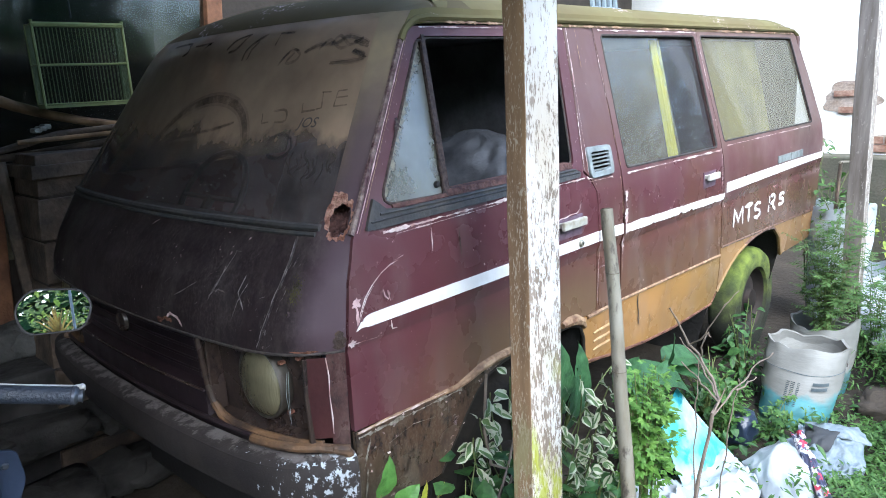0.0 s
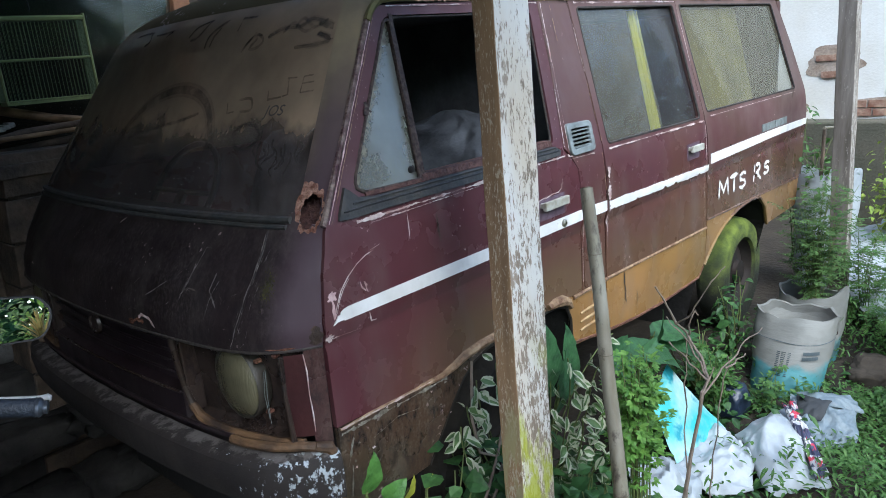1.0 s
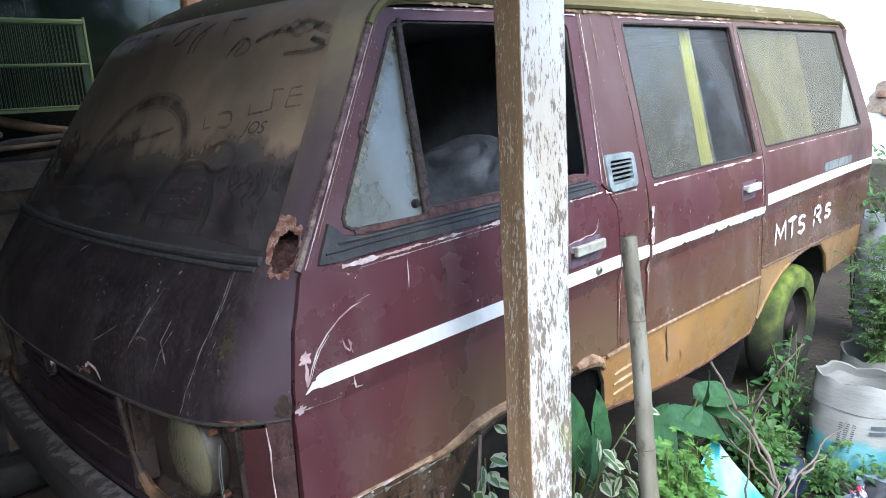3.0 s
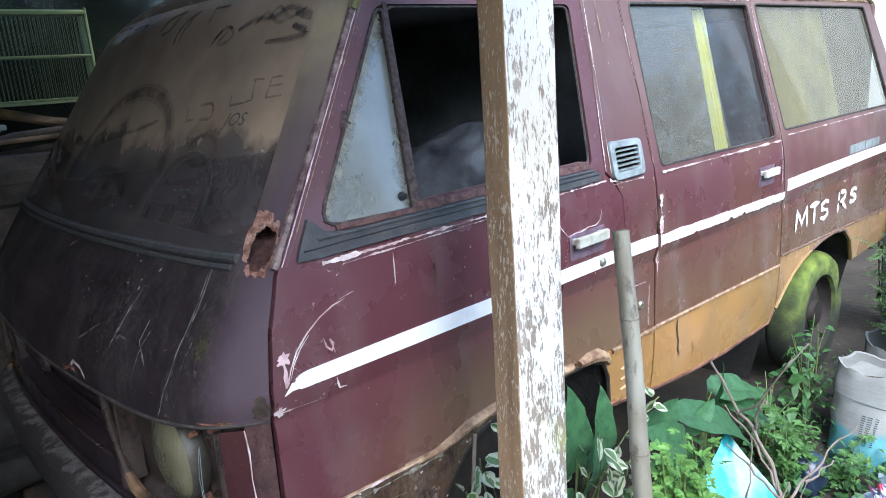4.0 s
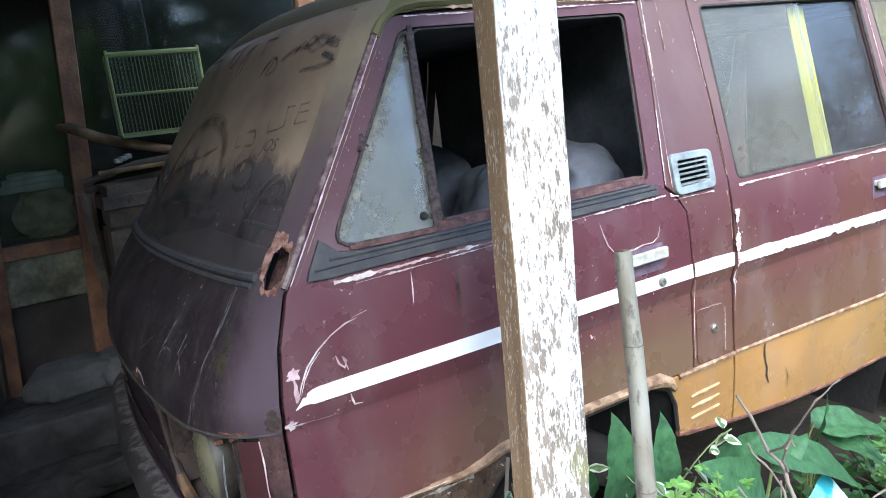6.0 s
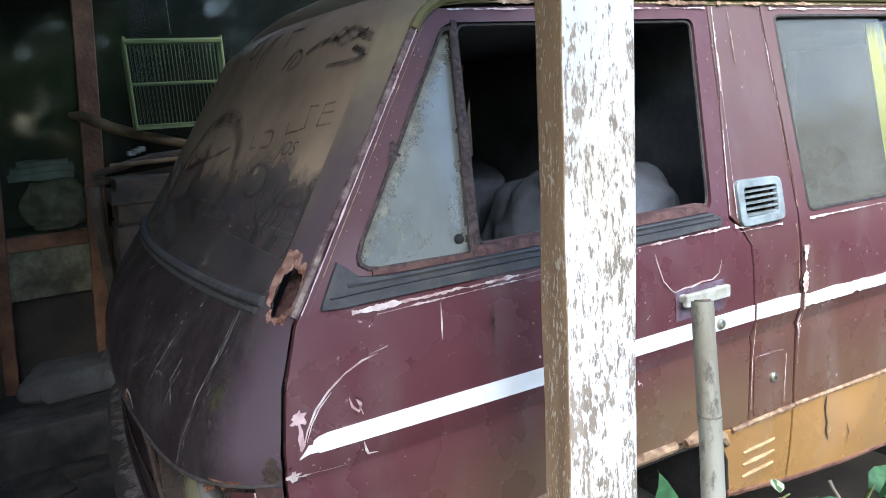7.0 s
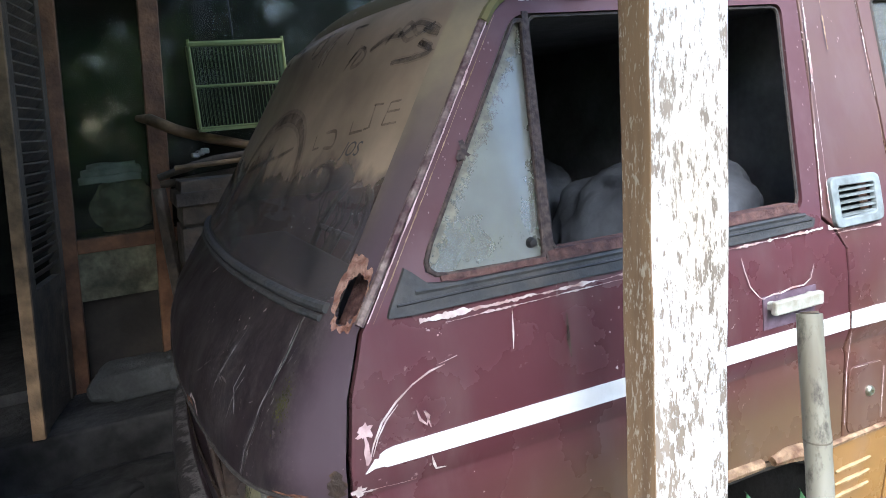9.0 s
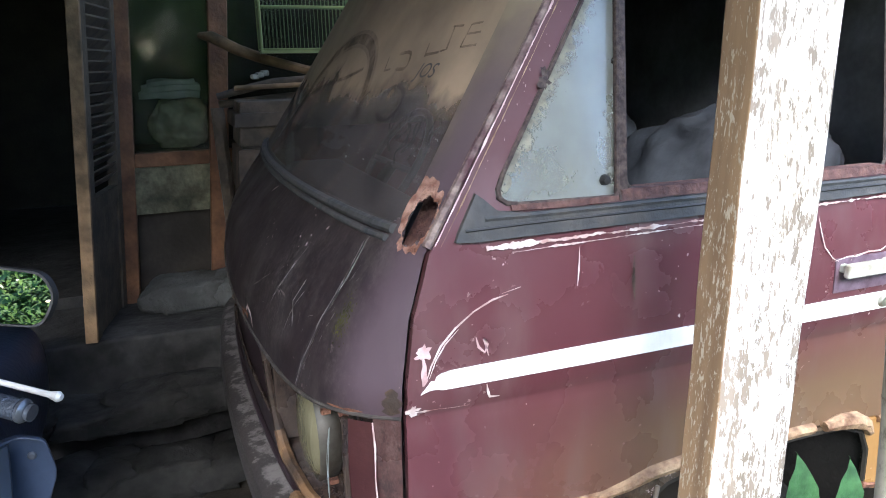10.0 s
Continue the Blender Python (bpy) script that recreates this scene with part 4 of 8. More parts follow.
# grey sacks lying on the step under the window
def lump(name, c, r, seed, mat, label, category, squash=1.0, group=""):
    bm = bmesh.new()
    bmesh.ops.create_icosphere(bm, subdivisions=4, radius=1.0)
    for v in bm.verts:
        p = v.co.copy()
        q = Vector([math.copysign(abs(t) ** 0.75, t) for t in p])
        k2 = 1 + 0.22 * noise.noise(p * 1.5 + Vector((seed, 0, 0))) + 0.10 * noise.noise(p * 4 + Vector((seed, 3, 0))) + 0.04 * noise.noise(p * 10 + Vector((seed, 5, 0)))
        v.co = Vector((c[0] + q.x * r[0] * k2, c[1] + q.y * r[1] * k2, max(c[2] + q.z * r[2] * k2, c[2] - r[2] * squash)))
    return part(name, bm, mat, None, label, smooth=True, category=category, group=group)


grey_sack = material("grey_sack", (0.11, 0.11, 0.105), 0.9, vary=0.4, scale=7, bump=0.5, bump_scale=90, tint=(0.045, 0.045, 0.042))
lump("sack", (0.13, 1.96, 0.63), (0.18, 0.10, 0.075), 4.0, grey_sack, "dusty grey sack lying on the step", "sack")
lump("sack", (0.33, 1.96, 0.63), (0.15, 0.10, 0.075), 9.0, grey_sack, "dusty grey sack slumped against the wall", "sack")

# clutter behind the glass
def pillow_stack():
    lump("cloth_bundle", (0.172, 2.26, 1.272), (0.115, 0.05, 0.100), 5.0, material("beige_cloth", (0.74, 0.61, 0.42), 0.9, vary=0.6, scale=14, bump=0.6, bump_scale=40, tint=(0.22, 0.19, 0.12)), "beige bundle standing behind the window", "bundle")
    slab("window_shelf", -0.05, 0.75, 2.20, 2.48, 1.13, 1.17, dark_wood, "dark shelf behind the window", "shelf")
    crumpled_cloth = bmesh.new()
    for (x0, x1), (z0, z1) in (((0.020, 0.245), (1.372, 1.400)), ((0.030, 0.250), (1.402, 1.424)), ((0.060, 0.235), (1.426, 1.440))):
        box(crumpled_cloth, x0, x1, 2.19, 2.33, z0, z1)
    bmesh.ops.subdivide_edges(crumpled_cloth, edges=crumpled_cloth.edges[:], cuts=5, use_grid_fill=True)
    for v in crumpled_cloth.verts:
        v.co += Vector((noise.noise(v.co * 14), noise.noise(v.co * 14 + Vector((3, 0, 0))), 1.4 * noise.noise(v.co * 11 + Vector((0, 5, 0))))) * 0.012
    part("folded_cloth", crumpled_cloth, material("pale_cloth", (0.70, 0.68, 0.60), 0.9, vary=0.4, scale=12), None, "pale folded cloth lying on the bundle", smooth=True, category="cloth")


pillow_stack()


# bird cage hanging over the far side of the van
def cage():
    ob = thing("bird_cage", "empty square bird cage of green-painted sticks and thin bars", "bird cage", (0.63, 1.86, 1.53))
    x0, x1, y0, y1, z0, z1 = 0.463, 0.794, 1.79, 1.865, 1.544, 1.843
    def bar(name, a, b, r, mat=cage_paint):
        bm = bmesh.new()
        tube(bm, [a, b], r, 6)
        return part(name, bm, mat, ob)
    for x in (x0, x1):
        for y in (y0, y1):
            bar("corner_stick", (x, y, z0), (x, y, z1 + (0.012 if y == y0 else 0)), 0.0055 if y == y0 else 0.004, cage_paint if y == y0 or x == x0 else cage_wire)
    for z, r in ((z0 + 0.004, 0.0035), ((z0 + z1) / 2, 0.0042), (z1 - 0.004, 0.0095)):
        bar("cross_stick", (x0, y0, z), (x1, y0, z), r)
        bar("cross_stick", (x0, y1, z), (x1, y1, z), 0.003, cage_wire)
        for x in (x0, x1):
            bar("cross_stick", (x, y0, z), (x, y1, z), 0.0035, cage_paint if x == x0 else cage_wire)
    for i in range(1, 24):
        x = x0 + (x1 - x0) * i / 24
        for y in (y0, y1):
            bar("wire", (x, y, z0), (x, y, z1), 0.0011 if y == y0 and i % 5 else 0.0007, cage_wire)
    for i in range(1, 9):
        y = y0 + (y1 - y0) * i / 9
        for x in (x0, x1):
            bar("wire", (x, y, z0), (x, y, z1), 0.0013, cage_wire)
    bar("hanger", (0.63, 1.855, z1 + 0.03), (0.63, 1.855, 2.56), 0.003, black_trim)
    bm = bmesh.new()
    box(bm, x0, x1, y0, y1, z0 - 0.01, z0)
    part("cage_tray", bm, cage_paint, ob)


pale_paper = material("pale_paper", (0.55, 0.53, 0.46), 0.8, vary=0.4, scale=30, bump=0.8, bump_scale=60, tint=(0.32, 0.30, 0.25))
cage_wire = material("cage_wire", (0.13, 0.17, 0.07), 0.6, vary=0.3)
cage()

# branches, boards and scraps leaning between van and house
def pole(name, pts, r, mat, label, category="branch"):
    bm = bmesh.new()
    tube(bm, pts, r, 9)
    return part(name, bm, mat, None, label, smooth="angle", category=category)


pole("branch", [(0.268, 2.02, 1.606), (0.305, 1.97, 1.598), (0.39, 1.91, 1.550), (0.49, 1.88, 1.512), (0.62, 1.84, 1.475), (0.85, 1.78, 1.43)], [0.012, 0.022, 0.021, 0.019, 0.017, 0.014], pale_wood, "bare peeled branch leaning on the window post")
pole("branch", [(0.30, 1.88, 1.385), (0.40, 1.86, 1.41), (0.50, 1.82, 1.435), (0.72, 1.76, 1.45)], [0.012, 0.015, 0.013, 0.011], dark_wood, "grey stick lying on the pile")
pole("branch", [(0.31, 1.93, 1.355), (0.46, 1.86, 1.37), (0.75, 1.75, 1.40)], 0.015, dark_wood, "dark stick lying on the pile")
pole("branch", [(0.36, 1.84, 1.415), (0.52, 1.80, 1.42), (0.80, 1.74, 1.43)], 0.009, pale_wood, "thin stick lying on the pile")
pole("pile_leg", [(0.33, 1.84, 0.10), (0.296, 1.88, 1.345)], 0.024, dark_wood, "dark leaning stake that holds the pile", "stake")
slab("board", 0.325, 1.1, 1.66, 1.96, 1.285, 1.335, dark_wood, "dark board lying on a crate beside the van", "board", 0.006, "")
crate = thing("wooden_crate", "tall dark slatted wooden crate beside the van", "crate", (0.70, 1.80, G))
slab("crate_core", 0.355, 1.045, 1.685, 1.925, G - 0.02, 1.28, shade_brown, "", "", 0, "", crate)
for k in range(8):
    z = G - 0.02 + 0.163 * k
    slab("plank", 0.34 + 0.004 * (k % 3), 1.06, 1.67 + 0.003 * (k % 2), 1.94, z, z + 0.152, dark_wood, "", "", 0.005, "", crate)
bm = bmesh.new()
for j in range(3):
    box(bm, 0.425 + 0.018 * j, 0.452 + 0.018 * j, 1.84, 1.90, 1.444 + 0.006 * j, 1.462 + 0.007 * j, None)
part("paper_scrap", bm, pale_paper, None, "crumpled white paper lying on sticks", bevel=0.006, category="paper")

# unseen shed roof, beams, wall and eaves, sized to shut out the light
slab("roof_shed", -5.2, 0.70, -1.65, HOUSE_Y + 0.3, 2.62, 2.68, roof_tin, "unseen shed roof of old tin sheets, sized to shade the van's nose", "roof")
slab("roof_house", 0.75, 9.0, 1.5, HOUSE_Y + 0.6, 2.75, 2.82, roof_tin, "unseen eaves, extended to shade the house wall", "roof")
slab("wall_shed", -5.2, -5.1, -1.7, HOUSE_Y, G - 0.2, 2.62, old_plaster, "unseen dark shed wall, placed to darken reflections", "wall")
for y in (-1.5, -0.4, 0.9, 2.0):
    slab("rafter", -5.1, 0.7, y, y + 0.06, 2.52, 2.62, dark_wood, "unseen dark timber rafter", "rafter", 0.004)

# garden wall behind the van
bm = bmesh.new()
box(bm, 5.6, 5.75, -1.25, HOUSE_Y, G - 0.2, 3.2)
part("wall_garden", bm, plaster, kind="structure", category="wall", label="white plastered garden wall with bare brick patches")


# ---- scooter beside the van ----
def scooter():
    ob = thing("motor_scooter", "dark blue scooter with steel bar end and round-cornered mirror", "scooter", (-0.35, 0.42, G))
    def bit(name, pts, r, mat, label="", sides=12, parent=None):
        bm = bmesh.new()
        tube(bm, pts, r, sides)
        return part(name, bm, mat, parent or ob, label, smooth="angle")
    head = Vector((-0.41, 0.335, 1.115))
    end = Vector((-0.080, 0.161, 1.032))
    d = (end - head)
    bit("handlebar", [head - d * 1.0, head - d * 0.4 + Vector((0, 0.03, 0.02)), head, head + d * 0.45], 0.011, black_trim)
    g = bit("grip", [head + d * 0.45, head + d * 0.55, head + d * 0.93, head + d * 0.94], [0.014, 0.0165, 0.016, 0.018], scooter_grip, "blue-grey ribbed rubber grip")
    bm = bmesh.new()
    m = Matrix.Translation(head + d * 0.94) @ d.to_track_quat('Z', 'Y').to_matrix().to_4x4()
    lathe(bm, [(0.0165, 0.0), (0.0175, 0.005), (0.015, 0.009), (0.011, 0.011), (0.0125, 0.018), (0.0, 0.020)], m, 20)
    part("bar_end", bm, bar_steel, g, "dark steel bar end", smooth="angle")
    tip = Vector((-0.058, 0.229, 1.021))
    bit("brake_lever", [head + d * 0.30 + Vector((0.0, 0.05, 0.0)), tip - d * 0.62 + Vector((0, 0.0, 0.004)), tip - d * 0.3, tip - d * 0.05, tip - d * 0.015, tip], [0.004, 0.0045, 0.0045, 0.005, 0.0085, 0.005], white_alloy, "pale alloy brake lever with ball end")
    bit("mirror_stalk", [head + d * 0.30, head + d * 0.40 + Vector((0, 0, 0.08)), head + d * 0.66 + Vector((0.0, 0.012, 0.165))], 0.006, black_trim)
    c = Vector((-0.097, 0.203, 1.190))
    face = Vector((-0.36, -0.90, 0.16)).normalized()
    side = Vector((0, 0, 1)).cross(face).normalized()
    up = face.cross(side)
    side, up = side * math.cos(0.12) - up * math.sin(0.12), up * math.cos(0.12) + side * math.sin(0.12)
    shape = [(x * 0.80, y * 0.85) for x, y in rounded([(-0.076, 0.006, 0.05), (-0.045, 0.046, 0.05), (0.055, 0.044, 0.04), (0.079, 0.012, 0.03), (0.062, -0.040, 0.04), (-0.055, -0.046, 0.04)], 0.04, 6)]
    bm = bmesh.new()
    r0 = [bm.verts.new(c + side * x * 1.05 + up * y * 1.07 + face * 0.001) for x, y in shape]
    r1 = [bm.verts.new(c + side * x * 1.05 + up * y * 1.07 - face * 0.012) for x, y in shape]
    r2 = [bm.verts.new(c + side * x * 0.6 + up * y * 0.6 - face * 0.034) for x, y in shape]
    ri = [bm.verts.new(c + side * x * 0.99 + up * y * 0.99 + face * 0.001) for x, y in shape]
    k = len(shape)
    for a, b in ((ri, r0), (r0, r1), (r1, r2)):
        for i in range(k):
            bm.faces.new((a[i], a[(i + 1) % k], b[(i + 1) % k], b[i]))
    bm.faces.new(r2)
    sh = part("mirror", bm, black_trim, ob, "black mirror shell", smooth="angle")
    bm = bmesh.new()
    bm.faces.new([bm.verts.new(c + side * x * 1.0 + up * y * 1.0 - face * 0.0005) for x, y in shape])
    part("mirror_glass", bm, mirror_glass, sh, "bright mirror glass")
    # headstock cowl, leg shield, fork and wheel
    bm = bmesh.new()
    bmesh.ops.create_icosphere(bm, subdivisions=4, radius=1.0)
    for v in bm.verts:
        q = Vector([math.copysign(abs(t) ** 0.7, t) for t in v.co])
        v.co = head + Vector((0.02, -0.02, -0.10)) + Vector((q.x * 0.16, q.y * 0.13, q.z * 0.11))
    part("headlamp_cowl", bm, scooter_blue, ob, "dark blue headlamp cowl", smooth=True)
    bm = bmesh.new()
    lat_ = []
    for j in range(13):
        t = j / 12
        row = []
        for i in range(13):
            s = -1 + 2 * i / 12
            w_ = 0.19 * (1 - 0.45 * t ** 2)
            row.append(bm.verts.new((-0.38 + s * w_, 0.36 - 0.12 * t + 0.07 * s * s, 0.86 - 0.50 * t)))
        lat_.append(row)
    for a, b in zip(lat_, lat_[1:]):
        for i in range(12):
            bm.faces.new((a[i], a[i + 1], b[i + 1], b[i]))
    new_geom = bmesh.ops.extrude_face_region(bm, geom=bm.faces[:])["geom"]
    for v in new_geom:
        if isinstance(v, bmesh.types.BMVert):
            v.co.y += 0.012
    part("leg_shield", bm, scooter_blue, ob, "dark blue leg shield", smooth="angle")
    sp = [(u, z) for u, z in rounded([(-0.22, -0.16, 0.03), (-0.02, -0.16, 0.03), (0.022, -0.05, 0.02), (0.012, 0.022, 0.012), (-0.03, 0.036, 0.012), (-0.22, -0.02, 0.03)], 0.02, 4)]
    bm = bmesh.new()
    ra_ = [bm.verts.new((-0.150 + u, 0.470 - 0.10 * u - 0.10 * z, 0.820 + z)) for u, z in sp]
    rb_ = [bm.verts.new((v.co.x - 0.004, v.co.y + 0.016, v.co.z)) for v in ra_]
    bm.faces.new(ra_)
    bm.faces.new(rb_[::-1])
    for i in range(len(sp)):
        bm.faces.new((ra_[i], rb_[i], rb_[(i + 1) % len(sp)], ra_[(i + 1) % len(sp)]))
    cover_ = part("side_cover", bm, scooter_slate, ob, "slate-blue plastic side cover below the grip", bevel=0.004)
    bm = bmesh.new()
    lathe(bm, [(0.0, 0.004), (0.005, 0.004), (0.0075, 0.002), (0.008, 0.0)], Matrix.Translation((-0.165, 0.471, 0.814)) @ Euler((radians(90), 0, 0)).to_matrix().to_4x4(), 14)
    part("screw", bm, bar_steel, cover_, "small steel screw")
    bit("fork", [(-0.44, 0.36, 0.86), (-0.45, 0.33, 0.60), (-0.46, 0.27, 0.38)], 0.02, black_trim)
    m = Matrix.Translation((-0.40, 0.27, G + 0.27)) @ Euler((0, radians(90), radians(0))).to_matrix().to_4x4()
    bm = bmesh.new()
    lathe(bm, [(0.20, -0.03), (0.245, -0.035), (0.27, 0.0), (0.245, 0.035), (0.20, 0.03), (0.20, -0.03)], m, 40)
    ty = part("tyre", bm, tyre_rubber, ob, "", smooth="angle")
    bm = bmesh.new()
    lathe(bm, [(0.20, -0.02), (0.185, -0.01), (0.05, -0.025), (0.0, -0.025)], m, 32)
    part("rim", bm, black_trim, ty, smooth="angle")
    bm = bmesh.new()
    bmesh.ops.create_icosphere(bm, subdivisions=4, radius=1.0)
    for v in bm.verts:
        q = Vector([math.copysign(abs(t) ** 0.65, t) for t in v.co])
        v.co = Vector((-0.42, 1.02, 0.62)) + Vector((q.x * 0.14, q.y * 0.55, q.z * 0.17))
    part("seat_body", bm, scooter_blue, ob, "dark blue body with seat", smooth=True)
    m = Matrix.Translation((-0.42, 1.35, G + 0.27)) @ Euler((0, radians(90), 0)).to_matrix().to_4x4()
    bm = bmesh.new()
    lathe(bm, [(0.0, -0.03), (0.2, -0.03), (0.245, -0.035), (0.27, 0.0), (0.245, 0.035), (0.20, 0.03), (0.0, 0.03)], m, 40)
    part("rear_tyre", bm, tyre_rubber, ob, smooth="angle")


scooter_slate = material("scooter_slate", (0.045, 0.066, 0.115), 0.4, vary=0.3, scale=9, tint=(0.028, 0.042, 0.075))
scooter_blue = material("scooter_blue", (0.020, 0.032, 0.060), 0.35, vary=0.3, scale=6)
white_alloy = material("white_alloy", (0.60, 0.60, 0.60), 0.45, 0.2, vary=0.2)
bar_steel = material("bar_steel", (0.16, 0.18, 0.22), 0.35, 0.7, vary=0.3, scale=30)
scooter_grip = material("scooter_grip", (0.035, 0.045, 0.065), 0.5, vary=0.3, scale=30, bump=0.4, bump_scale=200)
mirror_glass, mnt, mb = nodes_of("mirror_glass")
mb.inputs["Base Color"].default_value = (0.9, 0.92, 0.9, 1)
mb.inputs["Metallic"].default_value, mb.inputs["Roughness"].default_value = 1.0, 0.01
scooter()


# ---- parts of the van: near side ----
def ragged(x0, z0, x1, z1, w, seed, mat, parent, name, label="", lift=0.004, n=0, thin=0.0006):
    """A flaking painted line of uneven width along the side."""
    n = n or max(8, int(math.hypot(x1 - x0, z1 - z0) / 0.0028))
    r_ = random.Random(int(seed * 10))
    dx, dz = x1 - x0, z1 - z0
    k = math.hypot(dx, dz)
    nx, nz = -dz / k, dx / k
    top, bot = [], []
    for i in range(n + 1):
        s = i / n
        v = noise.noise((seed, s * n * 0.055, 0.5)) + 0.5 * noise.noise((seed, s * n * 0.22, 4.5))
        v += 0.35 * noise.noise((seed, s * n * 0.6, 8.5)) + r_.uniform(-0.16, 0.16)
        a = max(thin, w * (0.30 + 0.85 * v))
        c = w * 0.16 * noise.noise((seed + 9, s * n * 0.1, 2)) + w * r_.uniform(-0.06, 0.06)
        top.append((x0 + dx * s + nx * (a / 2 + c), z0 + dz * s + nz * (a / 2 + c)))
        bot.append((x0 + dx * s - nx * (a / 2 - c), z0 + dz * s - nz * (a / 2 - c)))
    bm = bmesh.new()
    va = [bm.verts.new((x, side_y(z) - lift, z)) for x, z in top]
    vb = [bm.verts.new((x, side_y(z) - lift, z)) for x, z in bot]
    for i in range(n):
        bm.faces.new((va[i], va[i + 1], vb[i + 1], vb[i]))
    return part(name, bm, mat, parent, label)


def ribbon(pts, w, mat, parent, name, label="", lift=0.004):
    """A thin mark (a scratch, crack or drawn line) along points of the side."""
    bm = bmesh.new()
    pts = [Vector(p) for p in pts]
    va, vb = [], []
    for i, p in enumerate(pts):
        d = (pts[min(i + 1, len(pts) - 1)] - pts[max(i - 1, 0)]).normalized()
        nrm = Vector((-d.y, d.x)) * w * (0.5 if 0 < i < len(pts) - 1 else 0.15) * (0.8 + 0.5 * noise.noise((i * 1.7, p.x * 9, 0)))
        for lst, q in ((va, p + nrm), (vb, p - nrm)):
            lst.append(bm.verts.new((q.x, side_y(q.y) - lift, q.y)))
    for i in range(len(pts) - 1):
        bm.faces.new((va[i], va[i + 1], vb[i + 1], vb[i]))
    return part(name, bm, mat, parent, label)


def splat(cx, cz, r, seed, mat, parent, name, label="", stretch=1.0, lift=0.004):
    """A small uneven patch of bared or spilt paint."""
    bm = bmesh.new()
    n = 22
    vs = []
    for i in range(n):
        a = 2 * math.pi * i / n
        q = r * (0.75 + 0.7 * noise.noise((seed, math.cos(a) * 1.6, math.sin(a) * 1.6)) + 0.55 * noise.noise((seed, math.cos(a) * 5, math.sin(a) * 5)))
        x, z = cx + q * math.cos(a), cz + stretch * q * math.sin(a)
        vs.append(bm.verts.new((x, side_y(z) - lift, z)))
    bm.faces.new(vs)
    return part(name, bm, mat, parent, label)


# belt moulding, window edges and the bar of the quarter light
strip("belt_moulding", [(0.490, 1.262), (0.503, 1.283), (0.521, 1.312), (0.532, 1.304), (0.552, 1.286), (0.60, 1.280), (0.90, 1.281), (1.318, 1.281), (1.345, 1.268)],
      [(0.484, 1.249), (0.52, 1.247), (0.60, 1.248), (0.90, 1.250), (1.20, 1.251), (1.338, 1.254)], rubber, near_door, "grey rubber belt moulding", lift=0.008, thick=0.012)
bm = bmesh.new()
along(bm, [(0.50, 1.264), (0.60, 1.266), (0.90, 1.267), (1.20, 1.268), (1.335, 1.268)], 0.0022, 0.0085, 5)
part("moulding_groove", bm, black_trim, near_door)
bm = bmesh.new()
along(bm, [(0.53, 1.277), (0.60, 1.276), (0.90, 1.277), (1.20, 1.278), (1.32, 1.278)], 0.004, 0.007, 6)
part("moulding_ridge", bm, rubber, near_door)
strip("window_ledge", [(0.76, 1.299), (1.05, 1.299), (1.312, 1.300)], [(0.76, 1.283), (1.05, 1.283), (1.314, 1.284)], ledge_paint, near_door, "rusted maroon window ledge", lift=0.004, thick=0.03)
strip("quarter_ledge", [(0.575, 1.292), (0.65, 1.291), (0.755, 1.291)], [(0.575, 1.284), (0.65, 1.282), (0.755, 1.283)], ledge_paint, near_door, "rusty lower edge of the quarter light", lift=0.004, thick=0.012)
strip("division_bar", [(0.756, 1.284), (0.801, 1.655), (0.803, 1.672)], [(0.770, 1.284), (0.812, 1.655), (0.814, 1.672)], bar_rust, near_door, "rusty worn window division bar", lift=0.003, thick=0.022)
bm = bmesh.new()
loop = rounded([(0.540, 1.292, 0.05), (0.754, 1.288, 0.01), (0.801, 1.657, 0.004), (0.784, 1.657, 0.01)], 0.02)
along(bm, loop + loop[:1], 0.0040, 0.0)
part("quarter_seal", bm, bar_rust, near_door, "perished rusty seal of the quarter light")
bm = bmesh.new()
loop = rounded([(0.775, 1.296), (1.326, 1.293), (1.389, 1.669), (0.816, 1.664)], 0.02)
along(bm, loop + loop[:1], 0.0035, -0.008)
part("window_seal", bm, seal_brown, near_door)
bm = bmesh.new()
lathe(bm, [(0.0, 0.010), (0.006, 0.009), (0.008, 0.004), (0.009, 0)], Matrix.Translation((0.741, side_y(1.313) + 0.010, 1.313)) @ Euler((radians(90), 0, 0)).to_matrix().to_4x4(), 12)
part("quarter_latch", bm, black_trim, near_door)
for k, (pts, seal) in enumerate((([(1.630, 1.246), (2.374, 1.240), (2.382, 1.684), (1.656, 1.680)], near_slide), ([(2.452, 1.256), (3.625, 1.250), (3.565, 1.686), (2.440, 1.686)], van))):
    bm = bmesh.new()
    loop = rounded(pts, 0.018)
    along(bm, loop + loop[:1], 0.0045, -0.002)
    part("glass_seal", bm, seal_brown, seal, "cracked brown rubber window seal")

# flaking paint along the edges
ragged(0.452, 1.249, 0.742, 1.672, 0.0040, 1.0, chip_pink, near_door, "flaked_edge", "line of flaked white paint on the pillar", lift=0.0105, thin=0.0018)
ragged(0.462, 1.246, 0.750, 1.668, 0.0032, 1.4, cream_edge, near_door, "flaked_edge", "thin second line of flaked paint on the pillar", lift=0.006, thin=0.0005)
ragged(0.53, 1.236, 1.00, 1.242, 0.010, 2.0, old_white, near_door, "flaked_edge", "flaked white line under the moulding")
ragged(1.00, 1.242, 1.365, 1.247, 0.009, 3.0, old_white, near_door, "flaked_edge", "flaked white line under the moulding")
ragged(0.57, 1.227, 0.95, 1.235, 0.006, 4.0, old_white, near_door, "flaked_edge")
ragged(1.625, 1.231, 2.40, 1.226, 0.009, 5.0, old_white, near_slide, "flaked_edge", "flaked white line under the window")
